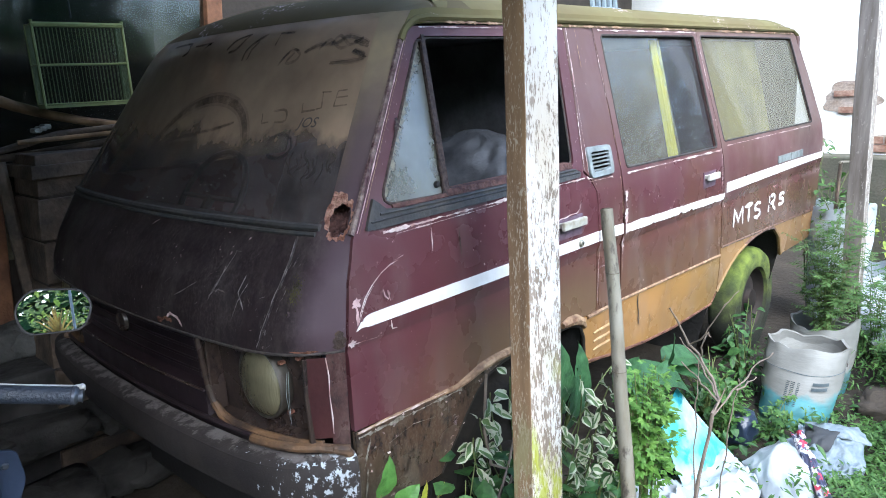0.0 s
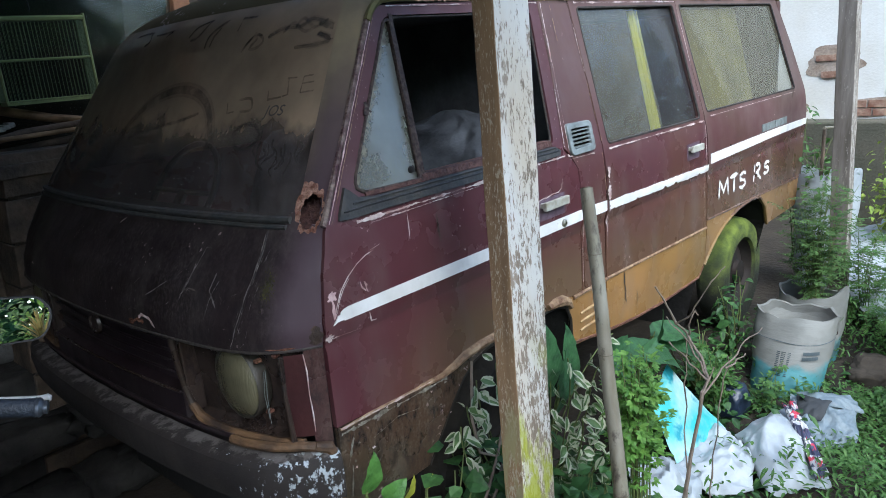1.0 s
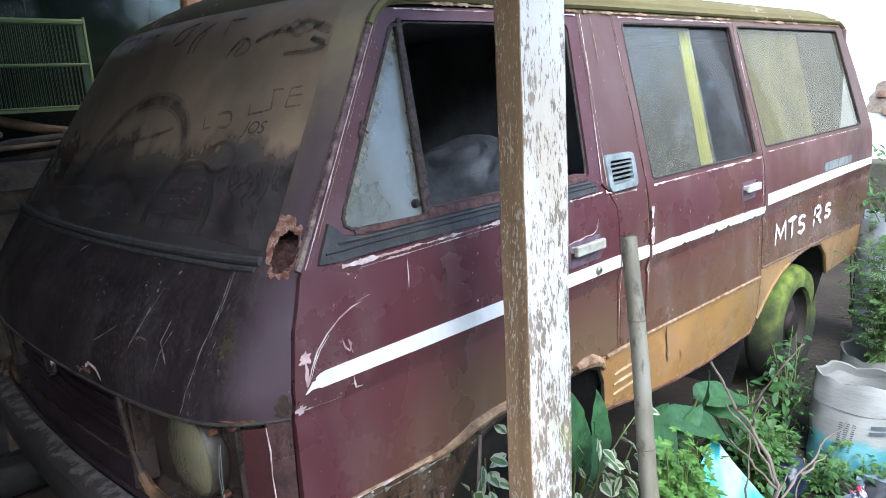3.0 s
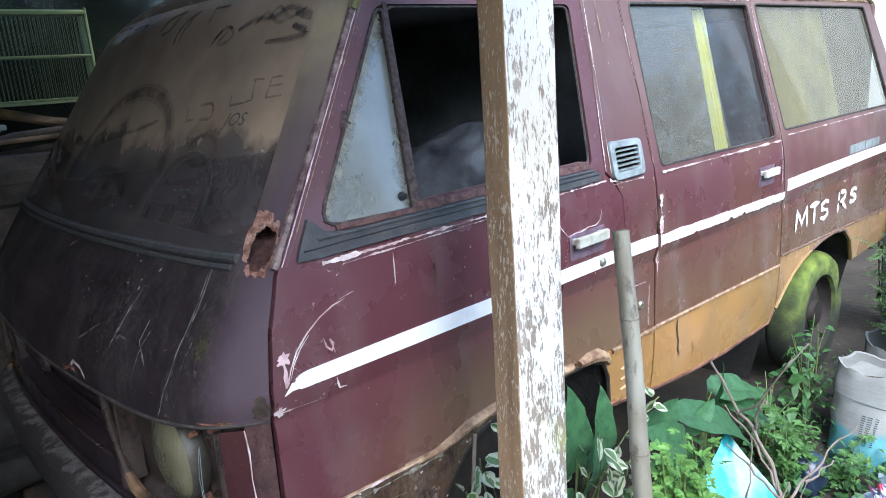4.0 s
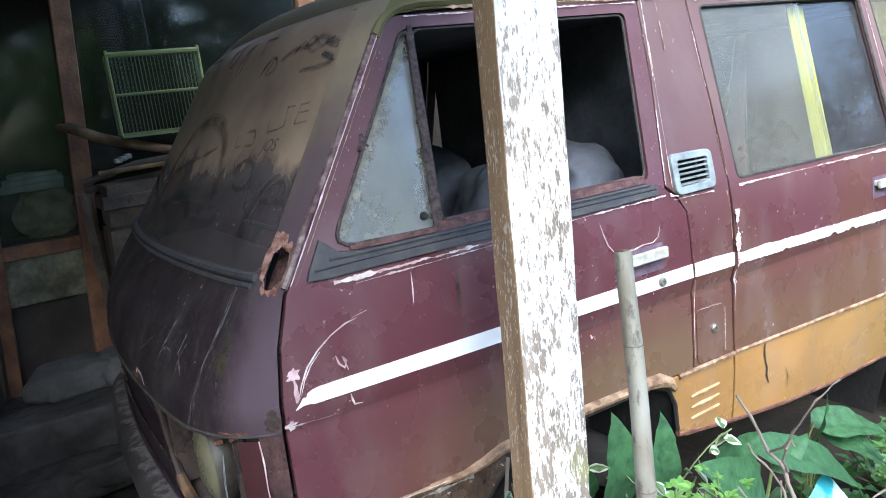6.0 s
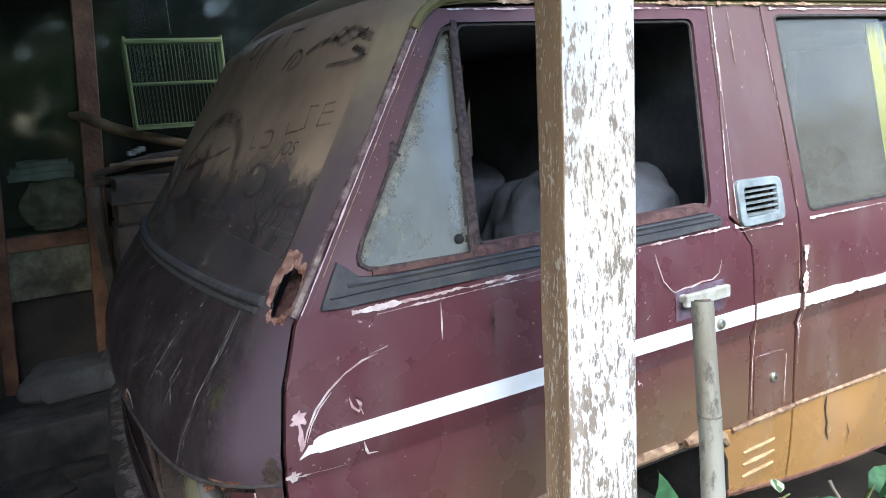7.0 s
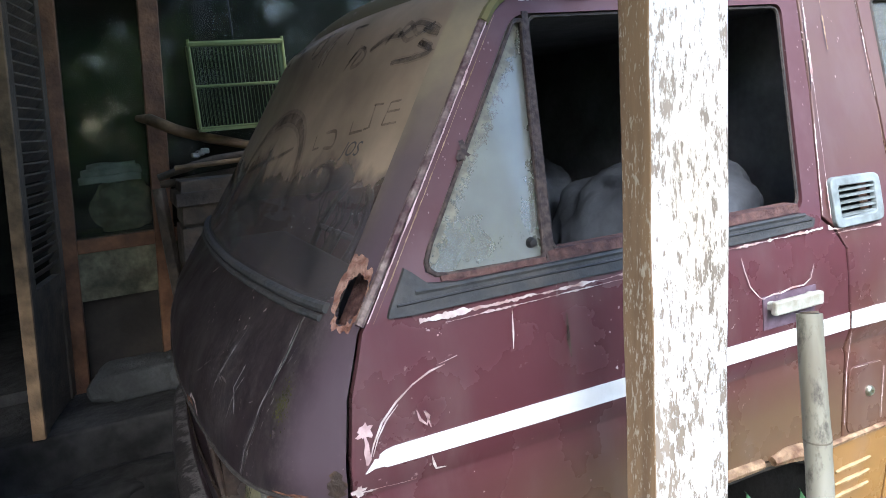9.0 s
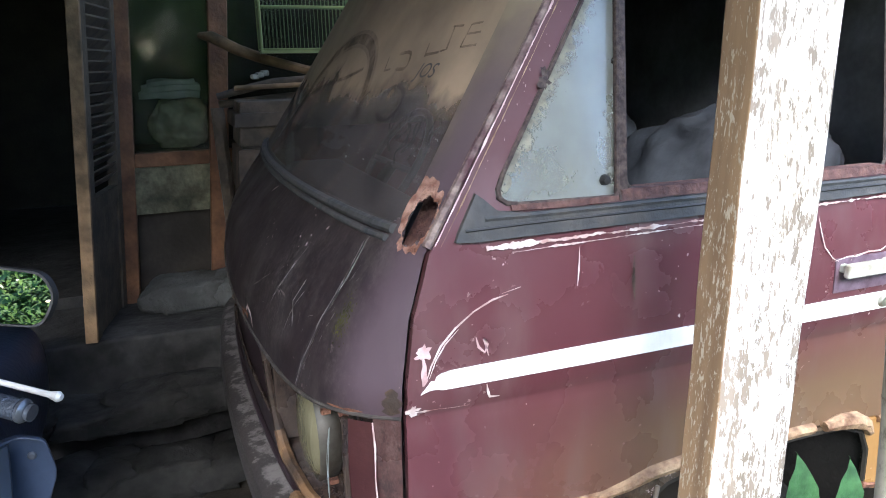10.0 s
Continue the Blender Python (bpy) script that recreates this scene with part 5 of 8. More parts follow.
ragged(2.46, 1.238, 3.62, 1.234, 0.007, 6.0, old_white, van, "flaked_edge", "flaked white line under the window")
ragged(1.593, 0.985, 1.598, 1.175, 0.022, 7.0, old_white, near_slide, "flaked_edge", "bare white patch at the door seam", lift=0.0075)
ragged(1.589, 0.90, 1.592, 1.02, 0.006, 8.0, old_white, near_slide, "flaked_edge")
ragged(1.392, 1.262, 1.440, 1.60, 0.004, 9.0, old_white, van, "flaked_edge")
ragged(1.380, 1.246, 1.43, 1.236, 0.016, 9.5, old_white, van, "flaked_edge", "bare white patch below the window corner")
ragged(1.64, 1.696, 2.40, 1.698, 0.010, 10.0, old_white, near_slide, "flaked_edge", "flaked white line above the window")
ragged(0.80, 1.690, 1.43, 1.696, 0.005, 11.0, old_white, near_door, "flaked_edge")
ragged(2.40, 0.82, 2.405, 1.68, 0.004, 12.0, old_white, near_slide, "flaked_edge")
ragged(0.405, 1.010, 0.50, 1.004, 0.005, 13.0, old_white, near_door, "flaked_edge")
ragged(1.43, 0.800, 1.578, 0.802, 0.010, 14.0, old_white, van, "flaked_edge")

for k, (x0, z0, x1, z1, w_) in enumerate(((1.452, 1.70, 1.425, 1.52, 0.010), (1.50, 1.70, 1.49, 1.58, 0.008), (1.605, 1.70, 1.597, 1.48, 0.012), (1.594, 1.45, 1.588, 1.26, 0.009), (1.405, 1.44, 1.372, 1.27, 0.008), (1.575, 1.225, 1.578, 1.10, 0.006))):
    ragged(x0, z0, x1, z1, w_ * 0.62, 40 + k, cream_edge if k % 2 else old_white, van, "flaked_edge", "peeled beige patch on the pillar")
for k, (x0, x1, z) in enumerate(((0.80, 1.44, 1.704), (1.47, 2.40, 1.706), (2.42, 3.62, 1.708))):
    ragged(x0, z, x1, z + 0.002, 0.012, 50 + k, cream_edge, van, "flaked_edge", "rusty beige edge under the rain gutter", lift=0.006)

splat(0.650, 1.462, 0.013, 5.7, bar_rust, near_door, "rust_patch", "rust-eaten notch beside the quarter light", 1.4, 0.006)

# the white stripe
strip("stripe", [(0.436, 1.050), (0.4395, 1.0545), (0.446, 1.054), (0.448, 1.060), (0.456, 1.064), (0.470, 1.0665), (0.70, 1.0685), (1.05, 1.0695), (1.430, 1.070)],
      [(0.424, 1.037), (0.438, 1.0415), (0.452, 1.041), (0.455, 1.039), (0.470, 1.0385), (0.70, 1.037), (1.05, 1.037), (1.430, 1.037)], white_paint, near_door, "white painted side stripe")
strip("stripe", [(1.438, 1.070), (1.51, 1.070), (1.584, 1.067)], [(1.438, 1.036), (1.51, 1.034), (1.584, 1.033)], white_paint, van, "white painted side stripe")
tp, bt = [], []
for i in range(141):
    x = 1.602 + (2.432 - 1.602) * i / 140
    tp.append((x, 1.062 - 0.018 * i / 140 + 0.004 * noise.noise((x * 12, 1, 0)) + 0.003 * noise.noise((x * 60, 1, 0)) - 0.012 * max(0, noise.noise((x * 25, 9, 0)) - 0.25)))
    bt.append((x, 1.033 - 0.018 * i / 140 + 0.005 * noise.noise((x * 15, 5, 0)) + 0.004 * noise.noise((x * 55, 5, 0)) + 0.02 * max(0, noise.noise((x * 22, 13, 0)) - 0.2)))
strip("stripe", tp, bt, white_paint, near_slide, "white stripe, torn along its edges")
strip("stripe", [(2.456, 1.083), (2.9, 1.084), (3.3, 1.083), (3.795, 1.076)], [(2.456, 1.042), (2.9, 1.044), (3.3, 1.046), (3.795, 1.044)], white_paint, van, "white painted side stripe")

# scratches, chips and cracks
ribbon([(0.432, 1.055), (0.440, 1.078), (0.455, 1.106), (0.478, 1.130), (0.506, 1.150), (0.535, 1.163), (0.56, 1.168)], 0.004, old_white, near_door, "scratch", "curved pale scratch", 0.003)
ribbon([(0.437, 1.06), (0.447, 1.085), (0.462, 1.108), (0.482, 1.127)], 0.003, old_white, near_door, "scratch", lift=0.003)
ribbon([(0.55, 1.170), (0.58, 1.176)], 0.004, old_white, near_door, "scratch", lift=0.003)
splat(0.429, 1.099, 0.0135, 3.3, chip_pink, near_door, "paint_chip", "bared pale patch of paint")
ribbon([(0.428, 1.094), (0.430, 1.08), (0.4285, 1.07), (0.430, 1.058), (0.427, 1.05)], 0.010, chip_pink, near_door, "paint_chip")
ribbon([(0.508, 1.112), (0.512, 1.096), (0.522, 1.086), (0.526, 1.098), (0.520, 1.108), (0.528, 1.080)], 0.006, chip_pink, near_door, "paint_chip", "looped pale paint run")
ribbon([(0.525, 1.036), (0.528, 1.022), (0.532, 1.012), (0.548, 1.010)], 0.006, old_white, near_door, "paint_chip")
splat(0.412, 1.012, 0.010, 8.1, old_white, near_door, "paint_chip")
for k in range(26):
    splat(rng.uniform(0.45, 1.34), rng.uniform(0.87, 1.21), rng.uniform(0.0012, 0.0034), 20 + k, chip_dull, near_door, "paint_chip")
for k in range(14):
    splat(rng.uniform(1.58, 2.40), rng.uniform(0.87, 1.2), rng.uniform(0.0015, 0.004), 60 + k, chip_dull, near_slide, "paint_chip")
chip_rng = random.Random(41)
for k in range(46):
    splat(chip_rng.uniform(0.42, 1.37), chip_rng.uniform(0.83, 1.225), chip_rng.uniform(0.0008, 0.0019), 120 + k, chip_dull, near_door, "paint_chip", lift=0.003)
for k in range(26):
    t = chip_rng.random()
    splat(1.366 + 0.075 * t + chip_rng.gauss(-0.008, 0.012), 1.29 + 0.39 * t, chip_rng.uniform(0.0005, 0.0020), 170 + k, chip_dull, near_door, "paint_chip", "", 1.6, 0.003)
for k in range(20):
    t = chip_rng.random()
    splat(0.49 + 0.25 * t + chip_rng.uniform(0.0, 0.02), 1.28 + 0.37 * t, chip_rng.uniform(0.0006, 0.0016), 200 + k, chip_dull, near_door, "paint_chip", "", 1.4, 0.003)
for k in range(30):
    splat(chip_rng.uniform(1.395, 1.54), chip_rng.uniform(0.86, 1.68), chip_rng.uniform(0.0008, 0.0024), 230 + k, chip_dull, van, "paint_chip", "", 1.5, 0.003)
ribbon([(0.68, 1.222), (0.677, 1.190), (0.674, 1.165)], 0.004, old_white, near_door, "scratch", lift=0.003)
ribbon([(0.775, 1.20), (0.773, 1.16), (0.776, 1.13)], 0.008, lower_paint, near_door, "scratch", "dull run mark", lift=0.003)
ribbon([(1.150, 1.225), (1.155, 1.20), (1.165, 1.17), (1.185, 1.148), (1.20, 1.140)], 0.0025, old_white, near_door, "scratch", lift=0.003)
ribbon([(1.19, 1.142), (1.22, 1.147), (1.24, 1.146), (1.27, 1.151), (1.30, 1.150), (1.32, 1.16), (1.33, 1.185)], 0.0035, old_white, near_door, "scratch", "chipped paint over the handle", lift=0.003)
ribbon([(1.708, 0.787), (1.704, 0.76), (1.708, 0.738), (1.718, 0.712), (1.714, 0.695), (1.728, 0.665)], 0.010, black_trim, near_slide, "crack", "long crack in the filler", lift=0.002)
ribbon([(1.80, 0.69), (1.815, 0.66), (1.81, 0.63)], 0.004, black_trim, near_slide, "crack", lift=0.002)
ribbon([(2.02, 0.63), (2.15, 0.67), (2.24, 0.70), (2.33, 0.75)], 0.005, cream_edge, near_slide, "scratch", "pale scrape on the lower panel", lift=0.003)

# door handles, locks and fuel flap
recess_lilac = material("recess_lilac", (0.17, 0.12, 0.16), 0.5, vary=0.3, scale=30, tint=(0.10, 0.06, 0.08))


def handle(x0, x1, z, parent):
    strip("handle_recess", [(x0 - 0.006, z + 0.018), (x1 + 0.008, z + 0.018)], [(x0 - 0.004, z - 0.045), (x1 + 0.004, z - 0.045)], recess_lilac, parent, lift=0.002, thick=0.003)
    bm = bmesh.new()
    y = side_y(z)
    box(bm, x0, x1, y - 0.026, y - 0.012, z - 0.014, z + 0.012)
    box(bm, x0 + 0.004, x0 + 0.02, y - 0.014, y + 0.004, z - 0.008, z + 0.008)
    box(bm, x1 - 0.02, x1 - 0.004, y - 0.014, y + 0.004, z - 0.008, z + 0.008)
    return part("door_handle", bm, handle_cream, parent, "cream-coloured old door handle", bevel=0.004)


handle(1.201, 1.326, 1.127, near_door)
handle(2.225, 2.330, 1.136, near_slide)


def lock(x, z, parent):
    bm = bmesh.new()
    lathe(bm, [(0.0, 0.004), (0.0035, 0.004), (0.004, 0.009), (0.009, 0.008), (0.0115, 0.004), (0.012, 0)], Matrix.Translation((x, side_y(z) - 0.002, z)) @ Euler((radians(90), 0, 0)).to_matrix().to_4x4(), 20)
    part("lock", bm, chrome, parent, "round key lock", smooth="angle")


lock(1.322, 1.052, near_door)
lock(1.504, 0.887, van)
flap = skin("fuel_flap", rounded([(1.440, 0.806), (1.538, 0.806), (1.547, 0.946), (1.442, 0.950)], 0.02), [], van_paint, van, "maroon fuel flap with worn corners", inset=-0.003, thick=0.004, bevel=0.002)
ragged(1.452, 0.949, 1.530, 0.946, 0.004, 31, old_white, flap, "flaked_edge", lift=0.006)
ragged(1.540, 0.82, 1.545, 0.935, 0.004, 32, old_white, flap, "flaked_edge", lift=0.006)
ribbon([(1.429, 0.83), (1.433, 0.95), (1.434, 1.03)], 0.003, old_white, van, "flaked_edge")

# air vent behind the door
vent = skin("air_vent", rounded([(1.398, 1.240), (1.538, 1.241), (1.548, 1.333), (1.405, 1.336)], 0.018), [rounded([(1.417, 1.258), (1.520, 1.260), (1.528, 1.316), (1.424, 1.318)], 0.008)], vent_plastic, van, "grey plastic air vent", inset=-0.010, thick=0.014)
for k in range(5):
    z = 1.262 + 0.0118 * k
    bm = bmesh.new()
    box(bm, 1.416 + 0.0016 * k, 1.524 + 0.0016 * k, side_y(z) - 0.007, side_y(z) + 0.008, z - 0.0018, z + 0.0018, Matrix.Translation((0, 0, 0)))
    part("slat", bm, vent_plastic, vent)
skin("vent_back", [(1.405, 1.25), (1.525, 1.25), (1.53, 1.325), (1.41, 1.325)], [], black_trim, vent, inset=0.03, thick=0.004, bevel=0)
ragged(1.388, 1.233, 1.53, 1.231, 0.007, 33, old_white, van, "flaked_edge")

# lips along the lower body
grey_peel = material("grey_peel", (0.20, 0.18, 0.15), 0.9, vary=0.4, scale=40, tint=(0.10, 0.085, 0.07))
bm = bmesh.new()
along(bm, [(0.41, 0.797), (0.50, 0.797), (0.60, 0.794), (0.70, 0.790)], [0.0030, 0.0042, 0.0034, 0.005], 0.001)
part("body_lip", bm, cream_edge, van, "pale worn lip below the door")
ragged(0.408, 0.801, 0.70, 0.792, 0.010, 15.0, old_white, van, "flaked_edge", "pale flaked line along the lower edge of the door", lift=0.006, thin=0.001)
for k in range(13):
    splat(0.41 + 0.36 * rng.random() ** 1.3, 0.795 - 0.13 * rng.random() ** 2, rng.uniform(0.002, 0.0055), 90 + k, old_white if k % 3 else grey_peel, van, "paint_chip", "", 0.7)
bm = bmesh.new()
along(bm, [(1.37, 0.797), (1.46, 0.798), (1.581, 0.798)], 0.007, 0.002)
part("body_lip", bm, cream_edge, van)
bm = bmesh.new()
along(bm, [(1.586, 0.798), (1.9, 0.789), (2.434, 0.773)], 0.006, 0.0)
part("body_lip", bm, cream_edge, near_slide, "pale worn lip along the sliding door")
bm = bmesh.new()
along(bm, [(2.444, 0.806), (2.9, 0.790), (3.3, 0.775), (3.775, 0.757)], 0.005, 0.0)
part("body_lip", bm, van_paint, van)
bm = bmesh.new()
along(bm, [(0.66, 0.792), (0.74, 0.788), (0.785, 0.795), (0.835, 0.808), (0.90, 0.814), (1.06, 0.815), (1.20, 0.813)], [0.006, 0.008, 0.011, 0.013, 0.013, 0.012, 0.011], 0.0, 8)
part("wheel_arch_lip", bm, cream_edge, van, "rolled tan wheel arch lip, partly rusted", smooth="angle")
bm = bmesh.new()
along(bm, [(1.225, 0.812), (1.26, 0.815), (1.30, 0.811), (1.335, 0.795), (1.352, 0.772)], [0.010, 0.016, 0.018, 0.014, 0.008], 0.004, 8)
part("wheel_arch_lip", bm, cream_edge, van, "torn and bent end of the arch lip", smooth="angle")
bm = bmesh.new()
along(bm, ARCH_F, 0.006, -0.004, 6)
part("arch_inner", bm, tyre_rubber, van)
bm = bmesh.new()
along(bm, ARCH_R, 0.009, -0.002, 6)
part("wheel_arch_lip", bm, van_paint, van)
louvre_cream = material("louvre_cream", (0.56, 0.40, 0.20), 0.6, vary=0.4, scale=30, bump=0.3, tint=(0.34, 0.20, 0.085))
for k in range(3):
    z = 0.672 + 0.030 * k
    bm = bmesh.new()
    along(bm, [(1.412, z - 0.002), (1.440, z), (1.49, z), (1.518, z + 0.002)], [0.003, 0.0055, 0.0055, 0.003], 0.001)
    part("louvre", bm, louvre_cream, van, "pressed louvre with bright worn edge")
bm = bmesh.new()
along(bm, [(1.37, 0.642), (1.577, 0.606), (1.80, 0.578), (2.05, 0.560), (2.40, 0.560), (2.435, 0.602)], 0.008, -0.004)
part("sill_edge", bm, rust, van, "rusty ragged sill edge")

# hand-painted letters and the maker's script as bars
STROKES = {"M": [[(0, 0), (0.08, 1), (0.5, 0.3), (0.92, 1), (1, 0)]], "T": [[(0, 0.96), (1, 1)], [(0.52, 0.9), (0.5, 0)]],
           "S": [[(0.95, 0.85), (0.6, 1), (0.15, 0.85), (0.2, 0.6), (0.8, 0.42), (0.9, 0.18), (0.5, 0), (0.05, 0.12)]],
           "R": [[(0.16, 0.55), (0.2, 1)], [(0.12, 0.42), (0.05, 0)], [(0.28, 0.97), (0.75, 0.95), (0.85, 0.72), (0.6, 0.52), (0.3, 0.48)], [(0.5, 0.42), (0.72, 0.2), (0.95, 0)]]}
for ch, key, x, z, h, w in (("M", "M", 2.562, 0.868, 0.080, 0.108), ("T", "T", 2.690, 0.866, 0.078, 0.094), ("S", "S", 2.800, 0.868, 0.070, 0.092), ("R", "R", 2.985, 0.866, 0.080, 0.110), ("s", "S", 3.128, 0.878, 0.056, 0.092)):
    letter = None
    for k, line in enumerate(STROKES[key]):
        pts = [Vector((x + w * u, z + h * v)) for u, v in line]
        fine = [a.lerp(b, q / 4) for a, b in zip(pts, pts[1:]) for q in range(4)] + [pts[-1]]
        ob = ribbon(fine, 0.022 if key == "T" or key == "R" else 0.019, white_paint, letter or van, "stroke" if letter else "painted_letter", "" if letter else "hand-painted white letter " + ch, 0.003 + 0.0005 * k)
        letter = letter or ob
for x0, x1, z in ((3.08, 3.26, 1.108), (3.27, 3.45, 1.106)):
    strip("badge_bar", [(x0, z + 0.017), (x1, z + 0.017)], [(x0, z - 0.017), (x1, z - 0.017)], vent_plastic, van, "grey script badge", lift=0.003, thick=0.004)

lichen_pale = material("lichen_pale", (0.34, 0.32, 0.27), 0.95, vary=0.6, scale=70, bump=0.7, bump_scale=150, tint=(0.13, 0.11, 0.08))
for k, (x0, z0, x1, z1, w_) in enumerate(((0.41, 0.786, 0.60, 0.781, 0.016), (0.58, 0.780, 0.76, 0.778, 0.012), (0.42, 0.70, 0.445, 0.775, 0.012), (0.425, 0.62, 0.432, 0.70, 0.010), (0.50, 0.735, 0.58, 0.752, 0.006), (0.58, 0.752, 0.66, 0.738, 0.005), (0.46, 0.66, 0.52, 0.70, 0.005))):
    ragged(x0, z0, x1, z1, w_, 300 + k, lichen_pale, van, "lichen", "crust of pale lichen on the lower panel", lift=0.003)

# ---- parts of the van: front ----
def nose_tube(name, uz, r, mat, parent, label="", out=0.0, sides=8):
    bm = bmesh.new()
    tube(bm, [nose(u, z, out) for u, z in uz], r, sides)
    return part(name, bm, mat, parent, label, smooth="angle")


nose_tube("windscreen_seal", [(u, WS_LOW - 0.003) for u in [-0.905 + 1.81 * i / 30 for i in range(31)]], 0.0085, rubber, screen, "grey lower windscreen rubber", 0.003)
nose_tube("windscreen_seal", [(u, 1.245) for u in [-0.895 + 1.79 * i / 30 for i in range(31)]], 0.006, rubber, screen, "lower lip of the windscreen rubber", 0.002)
nose_tube("nose_crease", [(-0.835, 1.240), (-0.838, 1.20), (-0.835, 1.15), (-0.825, 1.10), (-0.812, 1.05), (-0.80, 1.005)], 0.0020, nose_paint, nose_ob, "scuffed ridge of the nose", -0.001)
nose_tube("nose_lip", [(-1 + 2 * i / 60, 1.0) for i in range(61)], 0.0035, seal_brown, nose_ob, "worn dull lower lip of the nose", 0.0)


mark_rng = random.Random(77)


def nose_mark(uz, w, name, label="", mat=None):
    fine = []
    for (u0, z0), (u1, z1) in zip(uz, uz[1:]):
        m_ = max(1, int(math.hypot((u1 - u0) * W / 2, z1 - z0) / 0.006))
        for q in range(m_):
            fine.append((u0 + (u1 - u0) * q / m_ + mark_rng.uniform(-0.0005, 0.0005), z0 + (z1 - z0) * q / m_))
    uz = fine + [uz[-1]]
    bm = bmesh.new()
    a, b = [], []
    for i, (u, z) in enumerate(uz):
        u2, z2 = uz[min(i + 1, len(uz) - 1)]
        u1, z1 = uz[max(i - 1, 0)]
        d = Vector(((u2 - u1) * W / 2, z2 - z1)).normalized()
        k = w * (0.36 if 0 < i < len(uz) - 1 else 0.1) * mark_rng.uniform(0.35, 1.1)
        a.append(bm.verts.new(nose(u - d.y * k / (W / 2), z + d.x * k, 0.003)))
        b.append(bm.verts.new(nose(u + d.y * k / (W / 2), z - d.x * k, 0.003)))
    for i in range(len(uz) - 1):
        bm.faces.new((a[i], a[i + 1], b[i + 1], b[i]))
    return part(name, bm, mat or old_white, nose_ob, label)


grey_scuff = material("grey_scuff", (0.23, 0.21, 0.205), 0.9, vary=0.5, scale=60, tint=(0.09, 0.08, 0.08))
nose_mark([(-0.60, 1.165), (-0.595, 1.13), (-0.585, 1.11), (-0.57, 1.10)], 0.006, "scratch", "pale scratch on the nose", grey_scuff)
nose_mark([(-0.12, 1.235), (-0.10, 1.228), (-0.09, 1.222)], 0.008, "paint_chip")
nose_mark([(-0.50, 1.125), (-0.44, 1.10), (-0.40, 1.085)], 0.004, "scratch", "", grey_scuff)
nose_mark([(-0.40, 1.022), (-0.36, 1.025), (-0.33, 1.015), (-0.31, 1.020)], 0.02, "rust_patch", "rusted dent at the lower lip", rust)
dull_moss = material("dull_moss", (0.085, 0.080, 0.022), 0.95, vary=0.6, scale=60)
for k in range(170):
    u, z = -0.886 + mark_rng.gauss(0, 0.009), 1.135 + mark_rng.gauss(0, 0.016)
    nose_mark([(u, z + 0.0015), (u + 0.0006, z), (u, z - 0.0015)], mark_rng.uniform(0.002, 0.005), "moss_patch", "yellow-green moss fleck", dull_moss)
nose_mark([(-0.834, 1.236), (-0.837, 1.20), (-0.834, 1.15), (-0.824, 1.10), (-0.811, 1.05), (-0.80, 1.01)], 0.0045, "scratch", "pale scuffed streak", grey_scuff)
nose_mark([(-0.9915, 1.050), (-0.9915, 1.03), (-0.9915, 1.006)], 0.022, "paint_chip", "beige bared patch at the lower corner", worn_tan)
nose_mark([(-0.90, 1.008), (-0.93, 1.006), (-0.96, 1.007)], 0.008, "rust_patch", "rusty lower corner of the nose", rust)
for k in range(34):
    z = mark_rng.uniform(1.01, 1.22)
    u = -0.80 - 0.17 * (z - 1.0) + mark_rng.gauss(-0.018, 0.014)
    nose_mark([(u, z), (u - 0.003, z + mark_rng.uniform(0.004, 0.016))], mark_rng.uniform(0.002, 0.006), "scratch", "", grey_scuff)
nose_mark([(-0.72, 1.14), (-0.70, 1.10), (-0.69, 1.06)], 0.004, "scratch", "", grey_scuff)
nose_mark([(-0.70, 1.155), (-0.695, 1.12), (-0.715, 1.10), (-0.73, 1.085)], 0.006, "scratch", "hooked pale scratch", grey_scuff)
nose_mark([(-0.62, 1.20), (-0.60, 1.15), (-0.57, 1.09)], 0.003, "scratch", "", grey_scuff)
nose_mark([(-0.46, 1.015), (-0.43, 1.035), (-0.39, 1.04), (-0.37, 1.03)], 0.012, "paint_chip", "chipped paint over the rusted dent")
for k in range(50):
    u, z = mark_rng.uniform(-0.83, 0.2), mark_rng.uniform(1.02, 1.235)
    nose_mark([(u, z), (u + mark_rng.uniform(-0.004, 0.004), z - mark_rng.uniform(0.002, 0.006))], mark_rng.uniform(0.0015, 0.004), "paint_chip", "", grey_scuff)
for k in range(26):
    u, z = rng.uniform(-0.8, 0.3), rng.uniform(1.03, 1.22)
    nose_mark([(u, z), (u + rng.uniform(-0.03, 0.03), z - rng.uniform(-0.006, 0.02))], rng.uniform(0.0015, 0.003), "scratch", "", grey_scuff)

rust_pink = material("rust_pink", (0.42, 0.24, 0.18), 0.95, vary=0.5, scale=55, bump=0.9, bump_scale=160, tint=(0.20, 0.08, 0.05))

# rust round the hole at the pillar's foot
bm = bmesh.new()
ra, rb = [], []
for i in range(65):
    a = 2 * math.pi * i / 64
    q = 0.98 + 0.22 * noise.noise((math.cos(a) * 4, math.sin(a) * 4, 7))
    q2 = 1.12 + 0.62 * max(0.0, math.cos(a - 1.05)) ** 2 + 0.40 * noise.noise((math.cos(a) * 4.5, math.sin(a) * 4.5, 17))
    for lst, s, o in ((ra, q * 0.92, 0.001), (rb, q2, 0.003)):
        dz = s * 0.036 * math.sin(a)
        u = -0.957 + s * 0.033 * math.cos(a)
        lst.append(bm.verts.new(nose(max(u, -0.999), 1.274 + dz, o)))
for i in range(64):
    bm.faces.new((ra[i], ra[i + 1], rb[i + 1], rb[i]))
part("rust_rim", bm, rust_pink, nose_ob, "ragged rust-eaten rim round a hole")
bm = bmesh.new()
